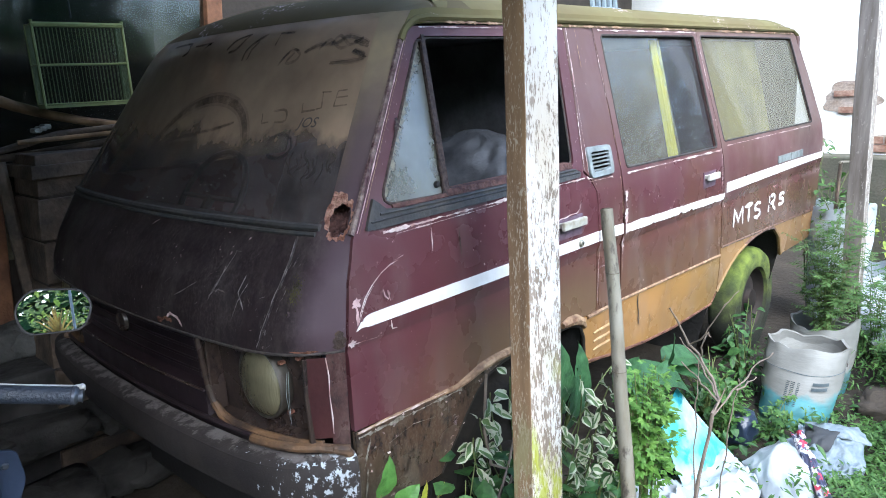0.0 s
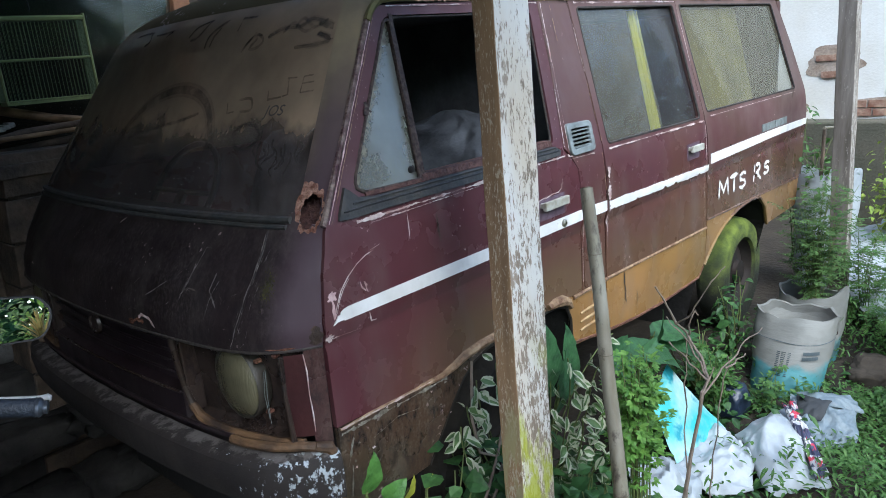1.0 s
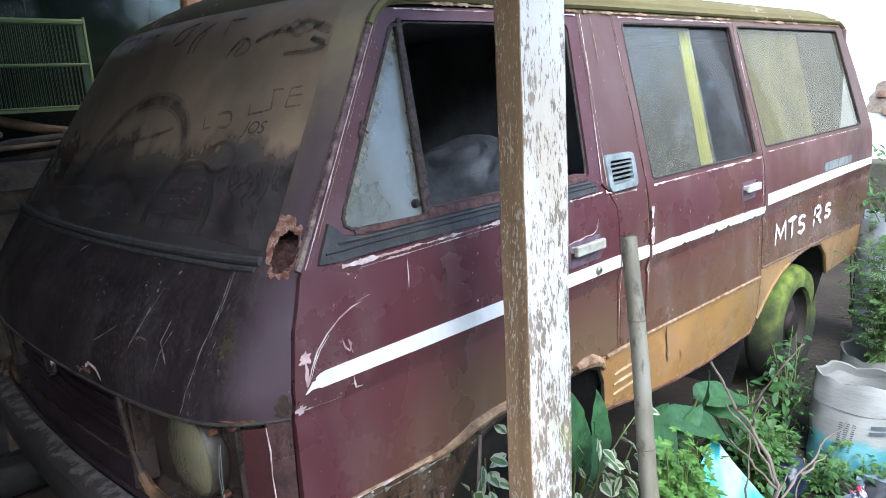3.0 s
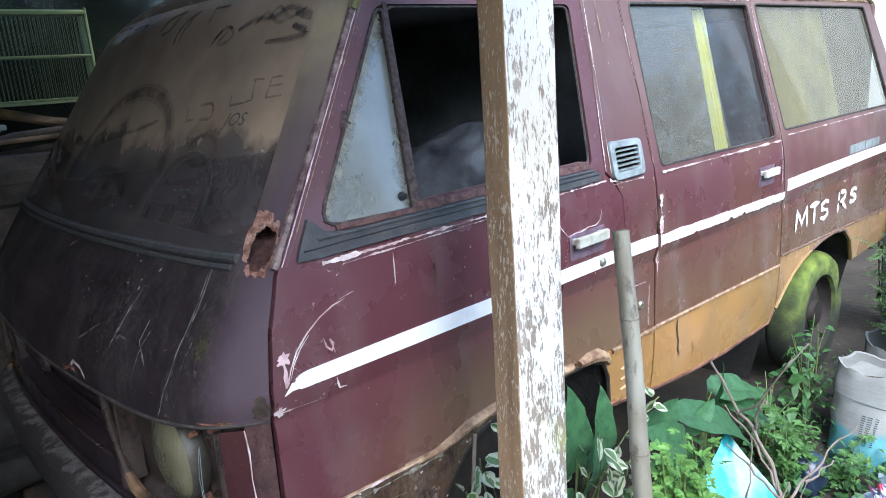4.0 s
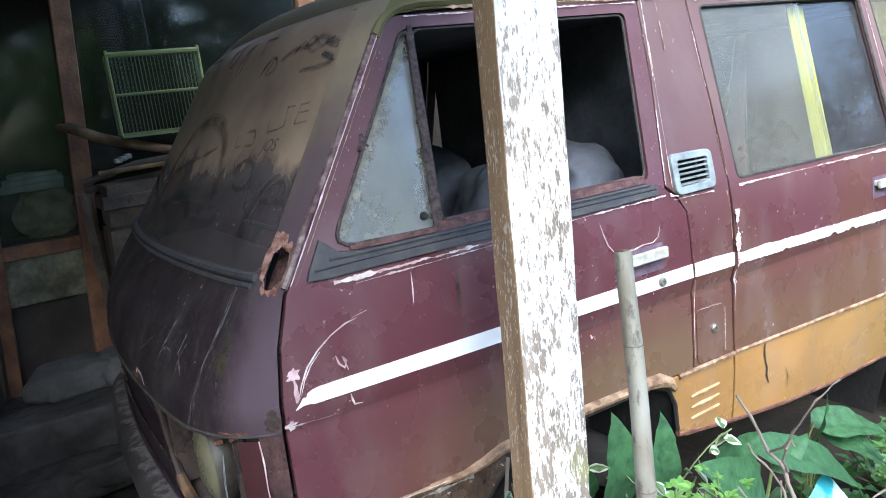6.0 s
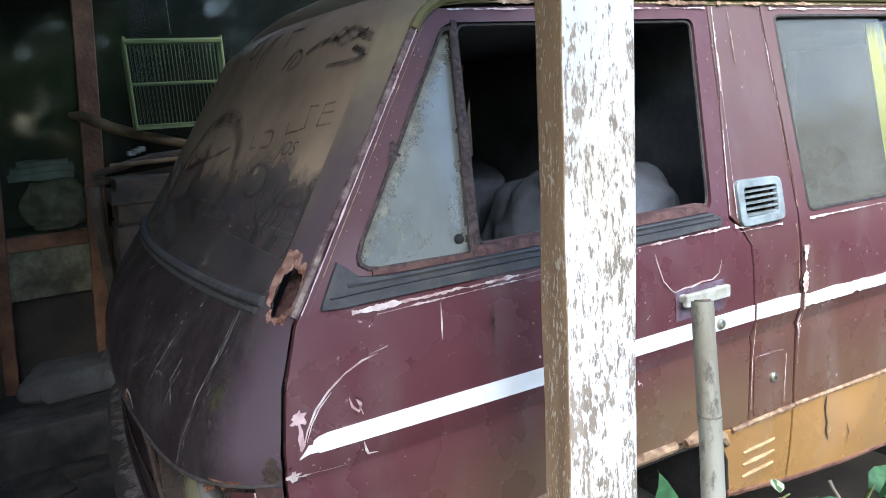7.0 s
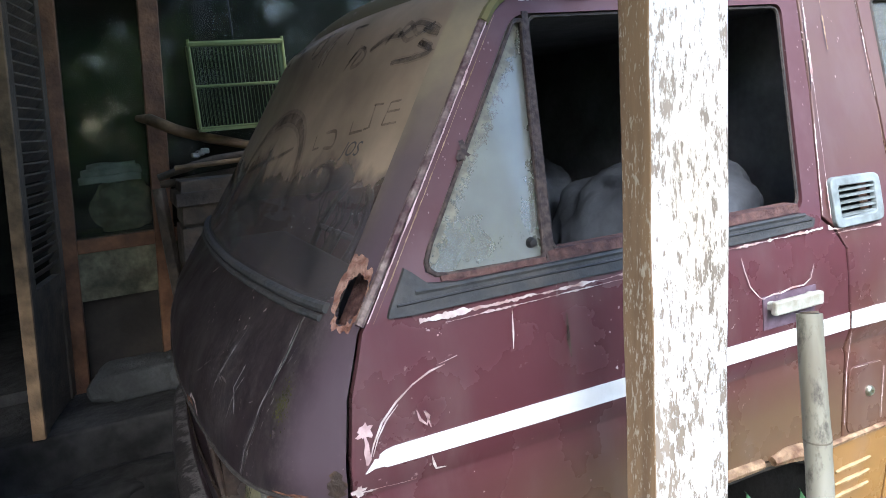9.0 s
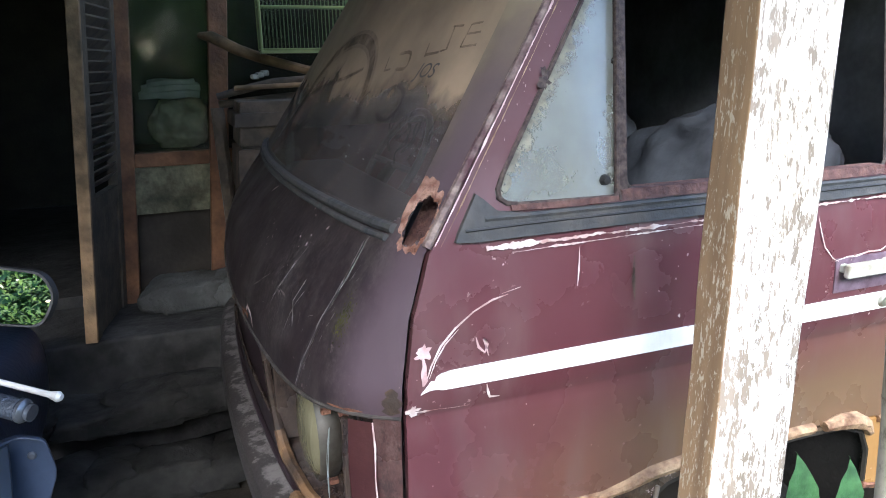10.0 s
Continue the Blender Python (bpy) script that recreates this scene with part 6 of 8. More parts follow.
for u0, u1, z0, z1 in ((-0.99, -0.88, 1.20, 1.37),):
    vs = [bm.verts.new(nose(u, z) + Vector((0.05, 0.02, 0))) for u, z in ((u0, z0), (u1, z0), (u1, z1), (u0, z1))]
    bm.faces.new(vs)
part("pillar_inside", bm, ledge_paint, nose_ob)

# lamp panel, headlamps, indicators, bumper
def recess(u, z, depth):
    """A point behind the nose line; the recess closes in at the two corners."""
    return nose(u, z) + Vector((depth, 0.02 * (-1 if u > 0 else 1) * (abs(u) > 0.95), 0))


bm = bmesh.new()
uu = sorted([-0.93 + 1.86 * i / 60 for i in range(61)] + [-0.511, -0.505, 0.505, 0.511])
rows = []
for u in uu:
    tray = abs(u) > 0.508
    rows.append([bm.verts.new(p) for p in (nose(u, 0.998), recess(u, 0.994, 0.05), recess(u, 0.80 if tray else 0.862, 0.05), recess(u, 0.79 if tray else 0.850, 0.02 if tray else 0.006), nose(u, 0.785), recess(u, 0.56, 0.05))])
for a, b in zip(rows, rows[1:]):
    for k in range(5):
        f = bm.faces.new((a[k], b[k], b[k + 1], a[k + 1]))
        f.material_index = 1 if k == 4 or (abs(f.calc_center_median().y - W / 2) < 0.40) else 0
lamp_panel = part("lamp_panel", bm, [lamp_paint, plum_paint], van, "dusty brown headlamp panel, dark plum between the lamps", smooth="angle")
nose_tube("front_lip", [(-0.50 + 1.0 * i / 30, 0.852) for i in range(31)], 0.0035, lamp_paint, lamp_panel, "dull pressed edge below the grille", -0.004)
bm = bmesh.new()
us = [-0.495 + 0.99 * i / 24 for i in range(25)]
a = [bm.verts.new(recess(u, 0.992, 0.040)) for u in us]
b = [bm.verts.new(recess(u, 0.862, 0.034)) for u in us]
for i in range(24):
    bm.faces.new((a[i], a[i + 1], b[i + 1], b[i]))
grille = part("grille", bm, plum_paint, van, "black band between the headlamps")
for k in range(4):
    bm = bmesh.new()
    tube(bm, [recess(u, 0.882 + 0.030 * k, 0.033) for u in us], 0.004, 5)
    part("grille_bar", bm, plum_paint, grille)
bm = bmesh.new()
lathe(bm, [(0.0, 0.006), (0.020, 0.006), (0.024, 0.010), (0.030, 0.009), (0.033, 0.0)], Matrix.Translation(nose(0.06, 0.945) + Vector((0.030, 0, 0))) @ Euler((0, radians(-90), 0)).to_matrix().to_4x4(), 24)
part("round_emblem", bm, lamp_paint, grille, "dull round emblem", smooth="angle")


def headlamp(y):
    m = Matrix.Translation((nose((y - W / 2) / (W / 2), 0.907).x + 0.040, y, 0.907)) @ Euler((0, radians(-90), 0)).to_matrix().to_4x4()
    bm = bmesh.new()
    lathe(bm, [(0.078, -0.03), (0.087, -0.02), (0.088, 0.006), (0.085, 0.010), (0.081, 0.008), (0.080, 0.0)], m, 40)
    ring = part("headlamp_ring", bm, dull_chrome, lamp_panel, "corroded headlamp ring", smooth="angle")
    bm = bmesh.new()
    lathe(bm, [(0.082, 0.004), (0.072, 0.015), (0.05, 0.023), (0.025, 0.027), (0.0, 0.028)], m, 40)
    part("headlamp_lens", bm, lens_glass, ring, "yellowed headlamp glass", smooth=True)


def bezel(s):
    """The pressed surround of a headlamp, turning under it in one sweep."""
    f = (lambda y: y) if s > 0 else (lambda y: W - y)
    bm = bmesh.new()
    path = [(nose((y - W / 2) / (W / 2), z).x + 0.010, y, z) for y, z in ((0.388, 0.995), (0.386, 0.93), (0.382, 0.87), (0.370, 0.825), (0.345, 0.796), (0.30, 0.785), (0.20, 0.783), (0.10, 0.783), (0.05, 0.783))]
    tube(bm, [(x, f(y), z) for x, y, z in path[:4]], [0.009, 0.007, 0.008, 0.010], 8)
    part("headlamp_bezel", bm, lamp_paint, lamp_panel, "dull brown headlamp surround", smooth="angle")
    bm = bmesh.new()
    tube(bm, [(x, f(y), z) for x, y, z in path[3:]], [0.010, 0.012, 0.012, 0.012, 0.012, 0.010], 8)
    part("headlamp_bezel", bm, worn_tan, lamp_panel, "worn tan lower headlamp surround", smooth="angle")
    bm = bmesh.new()
    bx = nose((0.38 - W / 2) / (W / 2), 0.9).x
    box(bm, bx + 0.014, bx + 0.055, min(f(0.372), f(0.39)), max(f(0.372), f(0.39)), 0.80, 0.993)
    part("bezel_side", bm, lamp_paint, lamp_panel, bevel=0.004)
    bm = bmesh.new()
    bx = nose((0.064 - W / 2) / (W / 2), 0.9).x
    tube(bm, [(bx + 0.006, f(0.062), 0.79), (bx + 0.004, f(0.066), 0.90), (bx + 0.006, f(0.064), 0.99)], [0.007, 0.005, 0.006], 7)
    part("bezel_side", bm, lamp_paint, lamp_panel, smooth="angle")


for y in (0.208, W - 0.208):
    headlamp(y)
bx = nose((0.112 - W / 2) / (W / 2), 0.9).x
for dy, z0, z1 in ((0.0, 0.955, 0.835), (0.006, 0.95, 0.845)):
    bm = bmesh.new()
    tube(bm, [(bx + 0.018, 0.106 + dy, z0), (bx + 0.012, 0.104 + dy * 1.6, (z0 + z1) / 2), (bx + 0.010, 0.102 + dy * 0.4, z1)], 0.0007, 5)
    part("loose_wire", bm, vent_plastic, lamp_panel, "thin pale wire hanging beside the headlamp")
for y, z in ((0.128, 0.972), (0.118, 0.855), (0.086, 0.986)):
    bm = bmesh.new()
    bx = nose((y - W / 2) / (W / 2), 0.9).x
    box(bm, bx + 0.016, bx + 0.032, y - 0.006, y + 0.006, z - 0.004, z + 0.004)
    part("lamp_clip", bm, rust, lamp_panel, "small rusty lamp clip", bevel=0.002)
for s in (1, -1):
    bezel(s)
for sgn in (-1, 1):
    bm = bmesh.new()
    us = [sgn * (0.925 + 0.047 * i / 8) for i in range(9)]
    a = [bm.verts.new(nose(u, 0.990, 0.000)) for u in us]
    b = [bm.verts.new(nose(u, 0.800, 0.000)) for u in us]
    for i in range(8):
        bm.faces.new((a[i], a[i + 1], b[i + 1], b[i]))
    part("indicator", bm, signal_lens, van, "dull dark red indicator lens", smooth=True)
    bm = bmesh.new()
    us = [sgn * (0.971 + 0.029 * i / 5) for i in range(6)]
    a = [bm.verts.new(nose(u, 1.0)) for u in us]
    b = [bm.verts.new(nose(u, 0.56)) for u in us]
    for i in range(5):
        bm.faces.new((a[i], a[i + 1], b[i + 1], b[i]))
    part("corner_panel", bm, corner_paint, van, "dusty brown corner panel", smooth=True)
    nose_tube("flaked_edge", [(sgn * 0.972, 0.99), (sgn * 0.973, 0.95), (sgn * 0.971, 0.90), (sgn * 0.972, 0.85), (sgn * 0.971, 0.81)], [0.0012, 0.0018, 0.001, 0.0018, 0.001], old_white, van, "flaked white edge beside the indicator", 0.002, 5)
nose_tube("front_lip", [(-0.74 + 1.48 * i / 40, 0.783) for i in range(41)], 0.006, plum_paint, van, "rolled plum lip above the bumper", 0.004)
for sgn in (-1, 1):
    nose_tube("front_lip", [(sgn * (0.74 + 0.26 * i / 30), 0.783 - 0.012 * max(0.0, i / 30 - 0.8) * 5) for i in range(31)], 0.011, worn_tan, van, "worn tan rolled lip round the corner", 0.012)
bm = bmesh.new()
tube(bm, [(0.352, 0.024, 0.780), (0.378, 0.010, 0.770), (0.388, 0.006, 0.745), (0.390, 0.010, 0.65), (0.392, 0.018, 0.555)], [0.010, 0.013, 0.013, 0.011, 0.010], 9)
part("corner_trim", bm, worn_tan, van, "worn tan trim turning down at the corner of the body", smooth="angle")
bm = bmesh.new()
prof = [(0.0, 0.762), (-0.036, 0.757), (-0.049, 0.748), (-0.054, 0.722), (-0.049, 0.672), (-0.040, 0.652), (-0.01, 0.648)]
rings = []
for i in range(61):
    u = -1.0 + 2.0 * i / 60
    p = nose(u, 0.80)
    q = max(0.0, (abs(u) - 0.88) / 0.12)
    rings.append([bm.verts.new((p.x + dx * (1 - 0.75 * q * q), p.y + (-1 if u < 0 else 1) * (-dx) * 0.55 * q ** 1.5, z + 0.003 * noise.noise((u * 9, dx * 20, 0)))) for dx, z in prof])
for a, b in zip(rings, rings[1:]):
    for k in range(len(prof) - 1):
        bm.faces.new((a[k], a[k + 1], b[k + 1], b[k]))
bumper_paint, bnt, bb = nodes_of("bumper_paint")
bc = mixc(bnt, ramp(bnt, noise_tex(bnt, 9.0, 7), 0.35, 0.65), (0.027, 0.021, 0.019), (0.013, 0.010, 0.010))
bf = noise_tex(bnt, 55.0, 8, (1, 1, 0.7), 0.7)
bw = bnt.nodes.new("ShaderNodeMapRange")
bw.inputs["From Min"].default_value, bw.inputs["From Max"].default_value = 0.02, 0.34
bw.inputs["To Min"].default_value, bw.inputs["To Max"].default_value = 0.150, -0.02
bnt.links.new(coord(bnt, 1), bw.inputs["Value"])
bc = mixc(bnt, ramp(bnt, calc(bnt, 'ADD', bf, bw.outputs[0]), 0.695, 0.72), bc, (0.38, 0.42, 0.46))
be = calc(bnt, 'ADD', coord(bnt, 2), calc(bnt, 'MULTIPLY', noise_tex(bnt, 26.0, 8, (1, 1, 1), 0.7), 0.05))
bc = mixc(bnt, calc(bnt, 'MULTIPLY', ramp(bnt, be, 0.781, 0.787), 0.75), bc, (0.15, 0.135, 0.13))
bnt.links.new(bc, bb.inputs["Base Color"])
bb.inputs["Roughness"].default_value = 0.8
bump(bnt, bb, bf, 0.5, 0.004)
part("front_bumper", bm, bumper_paint, van, "dirty grey bumper with white paint flaking at the corner", smooth="angle")

# finger drawings in the dust of the windscreen
def screen_line(uz, w, name, label="", core=False):
    if not core and len(uz) > 3:
        ext = [uz[0]] + list(uz) + [uz[-1]]
        fine = []
        for p0, p1, p2, p3 in zip(ext, ext[1:], ext[2:], ext[3:]):
            for q in range(4):
                t = q / 4
                fine.append(tuple(0.5 * (2 * p1[k] + (p2[k] - p0[k]) * t + (2 * p0[k] - 5 * p1[k] + 4 * p2[k] - p3[k]) * t * t + (3 * p1[k] - p0[k] - 3 * p2[k] + p3[k]) * t ** 3) for k in (0, 1)))
        uz = fine + [uz[-1]]
    bm = bmesh.new()
    a, b = [], []
    for i, (u, z) in enumerate(uz):
        u2, z2 = uz[min(i + 1, len(uz) - 1)]
        u1, z1 = uz[max(i - 1, 0)]
        d = Vector(((u2 - u1) * W / 2, z2 - z1)).normalized()
        k = w * (0.5 if 0 < i < len(uz) - 1 else 0.3)
        o = 0.0014 if core else 0.0006
        a.append(bm.verts.new(nose(u - d.y * k / (W / 2), z + d.x * k, o)))
        b.append(bm.verts.new(nose(u + d.y * k / (W / 2), z - d.x * k, o)))
    for i in range(len(uz) - 1):
        bm.faces.new((a[i], a[i + 1], b[i + 1], b[i]))
    if w > 0.008 and not core:
        screen_line(uz, w * 0.55, name, "", True)
    return part(name, bm, drawn_glass if w > 0.0085 else drawn_line, screen, label)


screen_line([(0.25, 1.345), (0.19, 1.41), (0.12, 1.466), (0.02, 1.51), (-0.1, 1.535), (-0.21, 1.541), (-0.31, 1.53), (-0.385, 1.505), (-0.435, 1.466), (-0.463, 1.42), (-0.468, 1.375)], 0.036, "finger_drawing", "wide arc wiped in the dust")
screen_line([(0.10, 1.425), (0.0, 1.440), (-0.12, 1.452), (-0.25, 1.464), (-0.36, 1.480)], 0.012, "finger_drawing", "wiped line")
screen_line([(-0.640 + 0.060 * math.cos(a), 1.424 + 0.027 * math.sin(a)) for a in [2 * math.pi * k / 18 for k in range(17)]], 0.009, "finger_drawing", "small circle wiped in the dust")
scr = random.Random(12)
for w, strokes in ((0.0105, ([(0.47, 1.706), (0.27, 1.708), (0.24, 1.683), (0.291, 1.673)], [(0.182, 1.696), (0.028, 1.699), (0.077, 1.687)], [(-0.128, 1.673), (-0.176, 1.696), (-0.256, 1.708), (-0.202, 1.673), (-0.148, 1.665)],
                             [(-0.27, 1.638), (-0.274, 1.662), (-0.31, 1.682), (-0.383, 1.702)], [(-0.30, 1.640), (-0.31, 1.665), (-0.345, 1.685)], [(-0.451, 1.671), (-0.462, 1.701), (-0.544, 1.700)])),
                   (0.0080, ([(-0.505, 1.618), (-0.542, 1.646), (-0.581, 1.654), (-0.609, 1.640), (-0.588, 1.625), (-0.545, 1.623), (-0.578, 1.648)], [(-0.52, 1.634), (-0.56, 1.658), (-0.60, 1.652)],
                             [(-0.753, 1.659), (-0.782, 1.680), (-0.838, 1.654), (-0.881, 1.671)], [(-0.700, 1.650), (-0.74, 1.672), (-0.80, 1.648), (-0.86, 1.664)])),
                   (0.0150, ([(-0.63, 1.645), (-0.70, 1.661), (-0.777, 1.661), (-0.822, 1.676), (-0.908, 1.656)], [(-0.768, 1.614), (-0.847, 1.615), (-0.905, 1.623), (-0.855, 1.641), (-0.902, 1.629)], [(-0.85, 1.663), (-0.88, 1.655), (-0.908, 1.648)]))):
    for pts in strokes:
        screen_line(pts, w, "finger_drawing", "scribble in the dust")
screen_line([(0.05, 1.345), (-0.04, 1.368), (-0.15, 1.376), (-0.24, 1.362), (-0.30, 1.335)], 0.024, "finger_drawing", "faint wiped stroke")
for k in range(12):
    u, z = -0.70 - 0.016 * k + scr.uniform(-0.008, 0.008), 1.380 + scr.uniform(-0.02, 0.02)
    screen_line([(u, z + 0.02), (u + scr.uniform(-0.02, 0.02), z + 0.006), (u + scr.uniform(-0.02, 0.02), z - 0.008), (u + scr.uniform(-0.02, 0.02), z - 0.024)], scr.uniform(0.003, 0.006), "finger_drawing", "wiped streak in the dust")


drawn_dark = material("drawn_dark", (0.05, 0.040, 0.036), 0.7, vary=0.3)


def screen_word(body, u0, z0, width, height, mat):
    cu = bpy.data.curves.new("text", 'FONT')
    cu.body, cu.shear = body, 0.3
    tmp = bpy.data.objects.new("text", cu)
    scene.collection.objects.link(tmp)
    bpy.context.view_layer.update()
    bm = bmesh.new()
    bm.from_mesh(tmp.to_mesh())
    tmp.to_mesh_clear()
    bpy.data.objects.remove(tmp)
    bpy.data.curves.remove(cu)
    a, b = [v.co.x for v in bm.verts], [v.co.y for v in bm.verts]
    for v in bm.verts:
        s, t = (v.co.x - min(a)) / (max(a) - min(a)), (v.co.y - min(b)) / (max(b) - min(b))
        v.co = nose(u0 - width * s, z0 + height * t, 0.0012)
    part("finger_writing", bm, mat, screen, body + " written in the dust")


screen_word("JOS", -0.698, 1.459, 0.092, 0.030, drawn_dark)
for pts in ([(-0.777, 1.546), (-0.786, 1.510), (-0.764, 1.507)], [(-0.771, 1.546), (-0.811, 1.546)], [(-0.838, 1.547), (-0.835, 1.512)], [(-0.838, 1.547), (-0.873, 1.549)], [(-0.837, 1.532), (-0.880, 1.534)], [(-0.835, 1.512), (-0.884, 1.515)],
            [(-0.698, 1.522), (-0.704, 1.502), (-0.760, 1.506)], [(-0.509, 1.502), (-0.519, 1.477), (-0.553, 1.480)], [(-0.563, 1.505), (-0.624, 1.507), (-0.635, 1.482), (-0.582, 1.480)]):
    screen_line(pts, 0.006, "finger_drawing", "short stroke drawn in the dust")


# ---- inside the van ----
def seat(x, y, name):
    ob = thing(name, "old cab seat under a crumpled grey cloth", "seat", (x, y, 0.64), group="cab seats")
    for nm, prt in (("seat_base", (x - 0.40, x + 0.06, 0.84, 0.98)), ("backrest", (x + 0.0, x + 0.17, 0.92, 1.385))):
        x0, x1, z0, z1 = prt
        bm = bmesh.new()
        n, mz = 48, 48
        lat_ = []
        for j in range(mz + 1):
            row = []
            for i in range(n * 2):
                a = math.pi * 2 * i / (n * 2)
                cx, cy = math.cos(a), math.sin(a)
                px = math.copysign(abs(cx) ** 0.45, cx)
                py = math.copysign(abs(cy) ** 0.45, cy)
                t = j / mz
                sh = 1 - 0.9 * max(0, (t - 0.72) / 0.28) ** 2.2
                lean_ = 0.16 * t if nm == "backrest" else 0
                p = Vector(((x0 + x1) / 2 + px * (x1 - x0) / 2 * sh + lean_, y + py * 0.29 * sh, z0 + (z1 - z0) * t))
                k = 0.022 * noise.noise(Vector((p.x * 7, p.y * 7, p.z * 2.5))) + 0.034 * (0.5 - abs(noise.noise(Vector((p.x * 16, p.y * 16, p.z * 3.2))))) + 0.006 * noise.noise(Vector((p.x * 45, p.y * 45, p.z * 14)))
                row.append(bm.verts.new(p + Vector((px, py, 0.3)) * k))
            lat_.append(row)
        for a, b in zip(lat_, lat_[1:]):
            for i in range(n * 2):
                bm.faces.new((a[i], a[(i + 1) % (n * 2)], b[(i + 1) % (n * 2)], b[i]))
        bm.faces.new(lat_[-1])
        bm.faces.new(lat_[0][::-1])
        part(nm, bm, seat_cloth, ob, smooth=True)


seat(1.14, 0.46, "cab_seat")
seat(1.12, W - 0.42, "cab_seat")
bm = bmesh.new()
ring = [Vector((0.74 + 0.10 * math.sin(a), W - 0.42 + 0.19 * math.cos(a), 1.20 + 0.15 * math.sin(a))) for a in [2 * math.pi * k / 28 for k in range(29)]]
tube(bm, ring, 0.011, 8, False)
tube(bm, [(0.74, W - 0.42, 1.20), (0.60, W - 0.42, 1.02)], 0.018, 8)
tube(bm, [(0.74, W - 0.60, 1.20), (0.74, W - 0.24, 1.20)], 0.010, 6)
part("steering_wheel", bm, black_trim, van, "black steering wheel", smooth="angle")
bm = bmesh.new()
box(bm, 0.46, 0.66, 0.10, W - 0.10, 0.98, 1.19)
part("dashboard", bm, black_trim, van, bevel=0.03)


def curtain(x, w, z0, z1, y, mat, label):
    bm = bmesh.new()
    n = 14
    a = [bm.verts.new((x + w * i / n + 0.035, y + 0.008 * math.sin(i * 1.9), z1)) for i in range(n + 1)]
    b = [bm.verts.new((x + w * i / n, y - 0.112 + 0.007 * math.sin(i * 1.9 + 0.6), z0)) for i in range(n + 1)]
    for i in range(n):
        bm.faces.new((a[i], a[i + 1], b[i + 1], b[i]))
    ob = part("curtain", bm, mat, None, label, smooth=True, category="curtain", group="van curtains")
    return ob


curtain(2.068, 0.078, 1.22, 1.67, 0.182, curtain_cloth, "bright yellow curtain drawn aside inside the van window")
curtain(2.535, 0.66, 1.22, 1.67, 0.186, material("olive_cloth", (0.42, 0.37, 0.09), 0.9, vary=0.3, scale=4, tint=(0.24, 0.21, 0.09)), "faded olive-yellow curtain behind the rear side window")

# wheels
def wheel(x, y, z, moss, sgn=1, k=1.0, kw=1.0):
    m = Matrix.Translation((x, y, z)) @ Euler((radians(90), 0, 0)).to_matrix().to_4x4()
    if sgn < 0:
        m = Matrix.Translation((x, y, z)) @ Euler((radians(-90), 0, 0)).to_matrix().to_4x4()
    bm = bmesh.new()
    lathe(bm, [(0.185, -0.02), (0.20, 0.012), (0.245, 0.022), (0.285, 0.012), (0.305, -0.02), (0.310, -0.05), (0.310, -0.12), (0.300, -0.15), (0.27, -0.17), (0.185, -0.165), (0.185, -0.02)], m @ Matrix.Diagonal((k, k, kw, 1)), 48)
    ty = part("tyre", bm, moss_tyre if moss else tyre_rubber, van, "flat tyre grown over with green moss" if moss else "perished black tyre", smooth="angle")
    bm = bmesh.new()
    lathe(bm, [(0.187, -0.005), (0.18, -0.035), (0.15, -0.06), (0.12, -0.045), (0.07, -0.03), (0.065, -0.005), (0.03, 0.0), (0.0, 0.002)], m @ Matrix.Diagonal((k, k, kw, 1)), 32)
    part("rim", bm, wheel_steel, ty, "rusty steel rim", smooth="angle")


wheel(1.07, 0.09, 0.38, False)
wheel(3.085, 0.085, 0.380, True, 1, 0.90, 0.78)
wheel(1.07, W - 0.09, 0.38, False, -1)
wheel(3.02, W - 0.075, 0.37, False, -1)
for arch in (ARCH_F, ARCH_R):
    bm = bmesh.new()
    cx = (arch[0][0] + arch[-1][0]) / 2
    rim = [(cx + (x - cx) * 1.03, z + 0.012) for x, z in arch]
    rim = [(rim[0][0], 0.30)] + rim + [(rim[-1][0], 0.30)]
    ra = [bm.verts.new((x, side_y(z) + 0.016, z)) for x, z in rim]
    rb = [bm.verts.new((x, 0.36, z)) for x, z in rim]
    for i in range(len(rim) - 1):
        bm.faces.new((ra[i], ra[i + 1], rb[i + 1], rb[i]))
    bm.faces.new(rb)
    part("wheel_well", bm, well_dark, van, "dark wheel housing")
bm = bmesh.new()
box(bm, 0.45, 3.6, 0.52, W - 0.28, 0.26, 0.60)
part("chassis", bm, black_trim, van)

# ---- right of the van: planters, sacks, posts ----
def back_post():
    bm = bmesh.new()
    zs = [G - 0.05 + 0.08 * i for i in range(34)]
    rings = []
    for z in zs:
        cx, cy = 3.385 + 0.08 * (z - 1.0), -0.285 + 0.03 * (z - 1.0)
        rings.append([bm.verts.new((cx + a * 0.045 + 0.003 * noise.noise((z * 6, k, 2)), cy + b * 0.04 + 0.003 * noise.noise((z * 6, k, 7)), z)) for k, (a, b) in enumerate(((-1, -1), (1, -1), (1, 1), (-1, 1)))])
    for a, b in zip(rings, rings[1:]):
        for k in range(4):
            bm.faces.new((a[k], a[(k + 1) % 4], b[(k + 1) % 4], b[k])).material_index = 1 if k in (1, 0) else 0
    bm.faces.new(rings[-1])
    part("timber_post", bm, [grey_wood, post_pale], None, "grey weathered timber post among the weeds", bevel=0.004, category="post")


post_pale = peeling_wood("post_pale", (0.24, 0.21, 0.18), (0.14, 0.12, 0.10), (0.36, 0.34, 0.31), 0.47)
grey_wood = peeling_wood("grey_wood", (0.15, 0.13, 0.115), (0.07, 0.058, 0.046), (0.19, 0.17, 0.15), 0.36)
back_post()

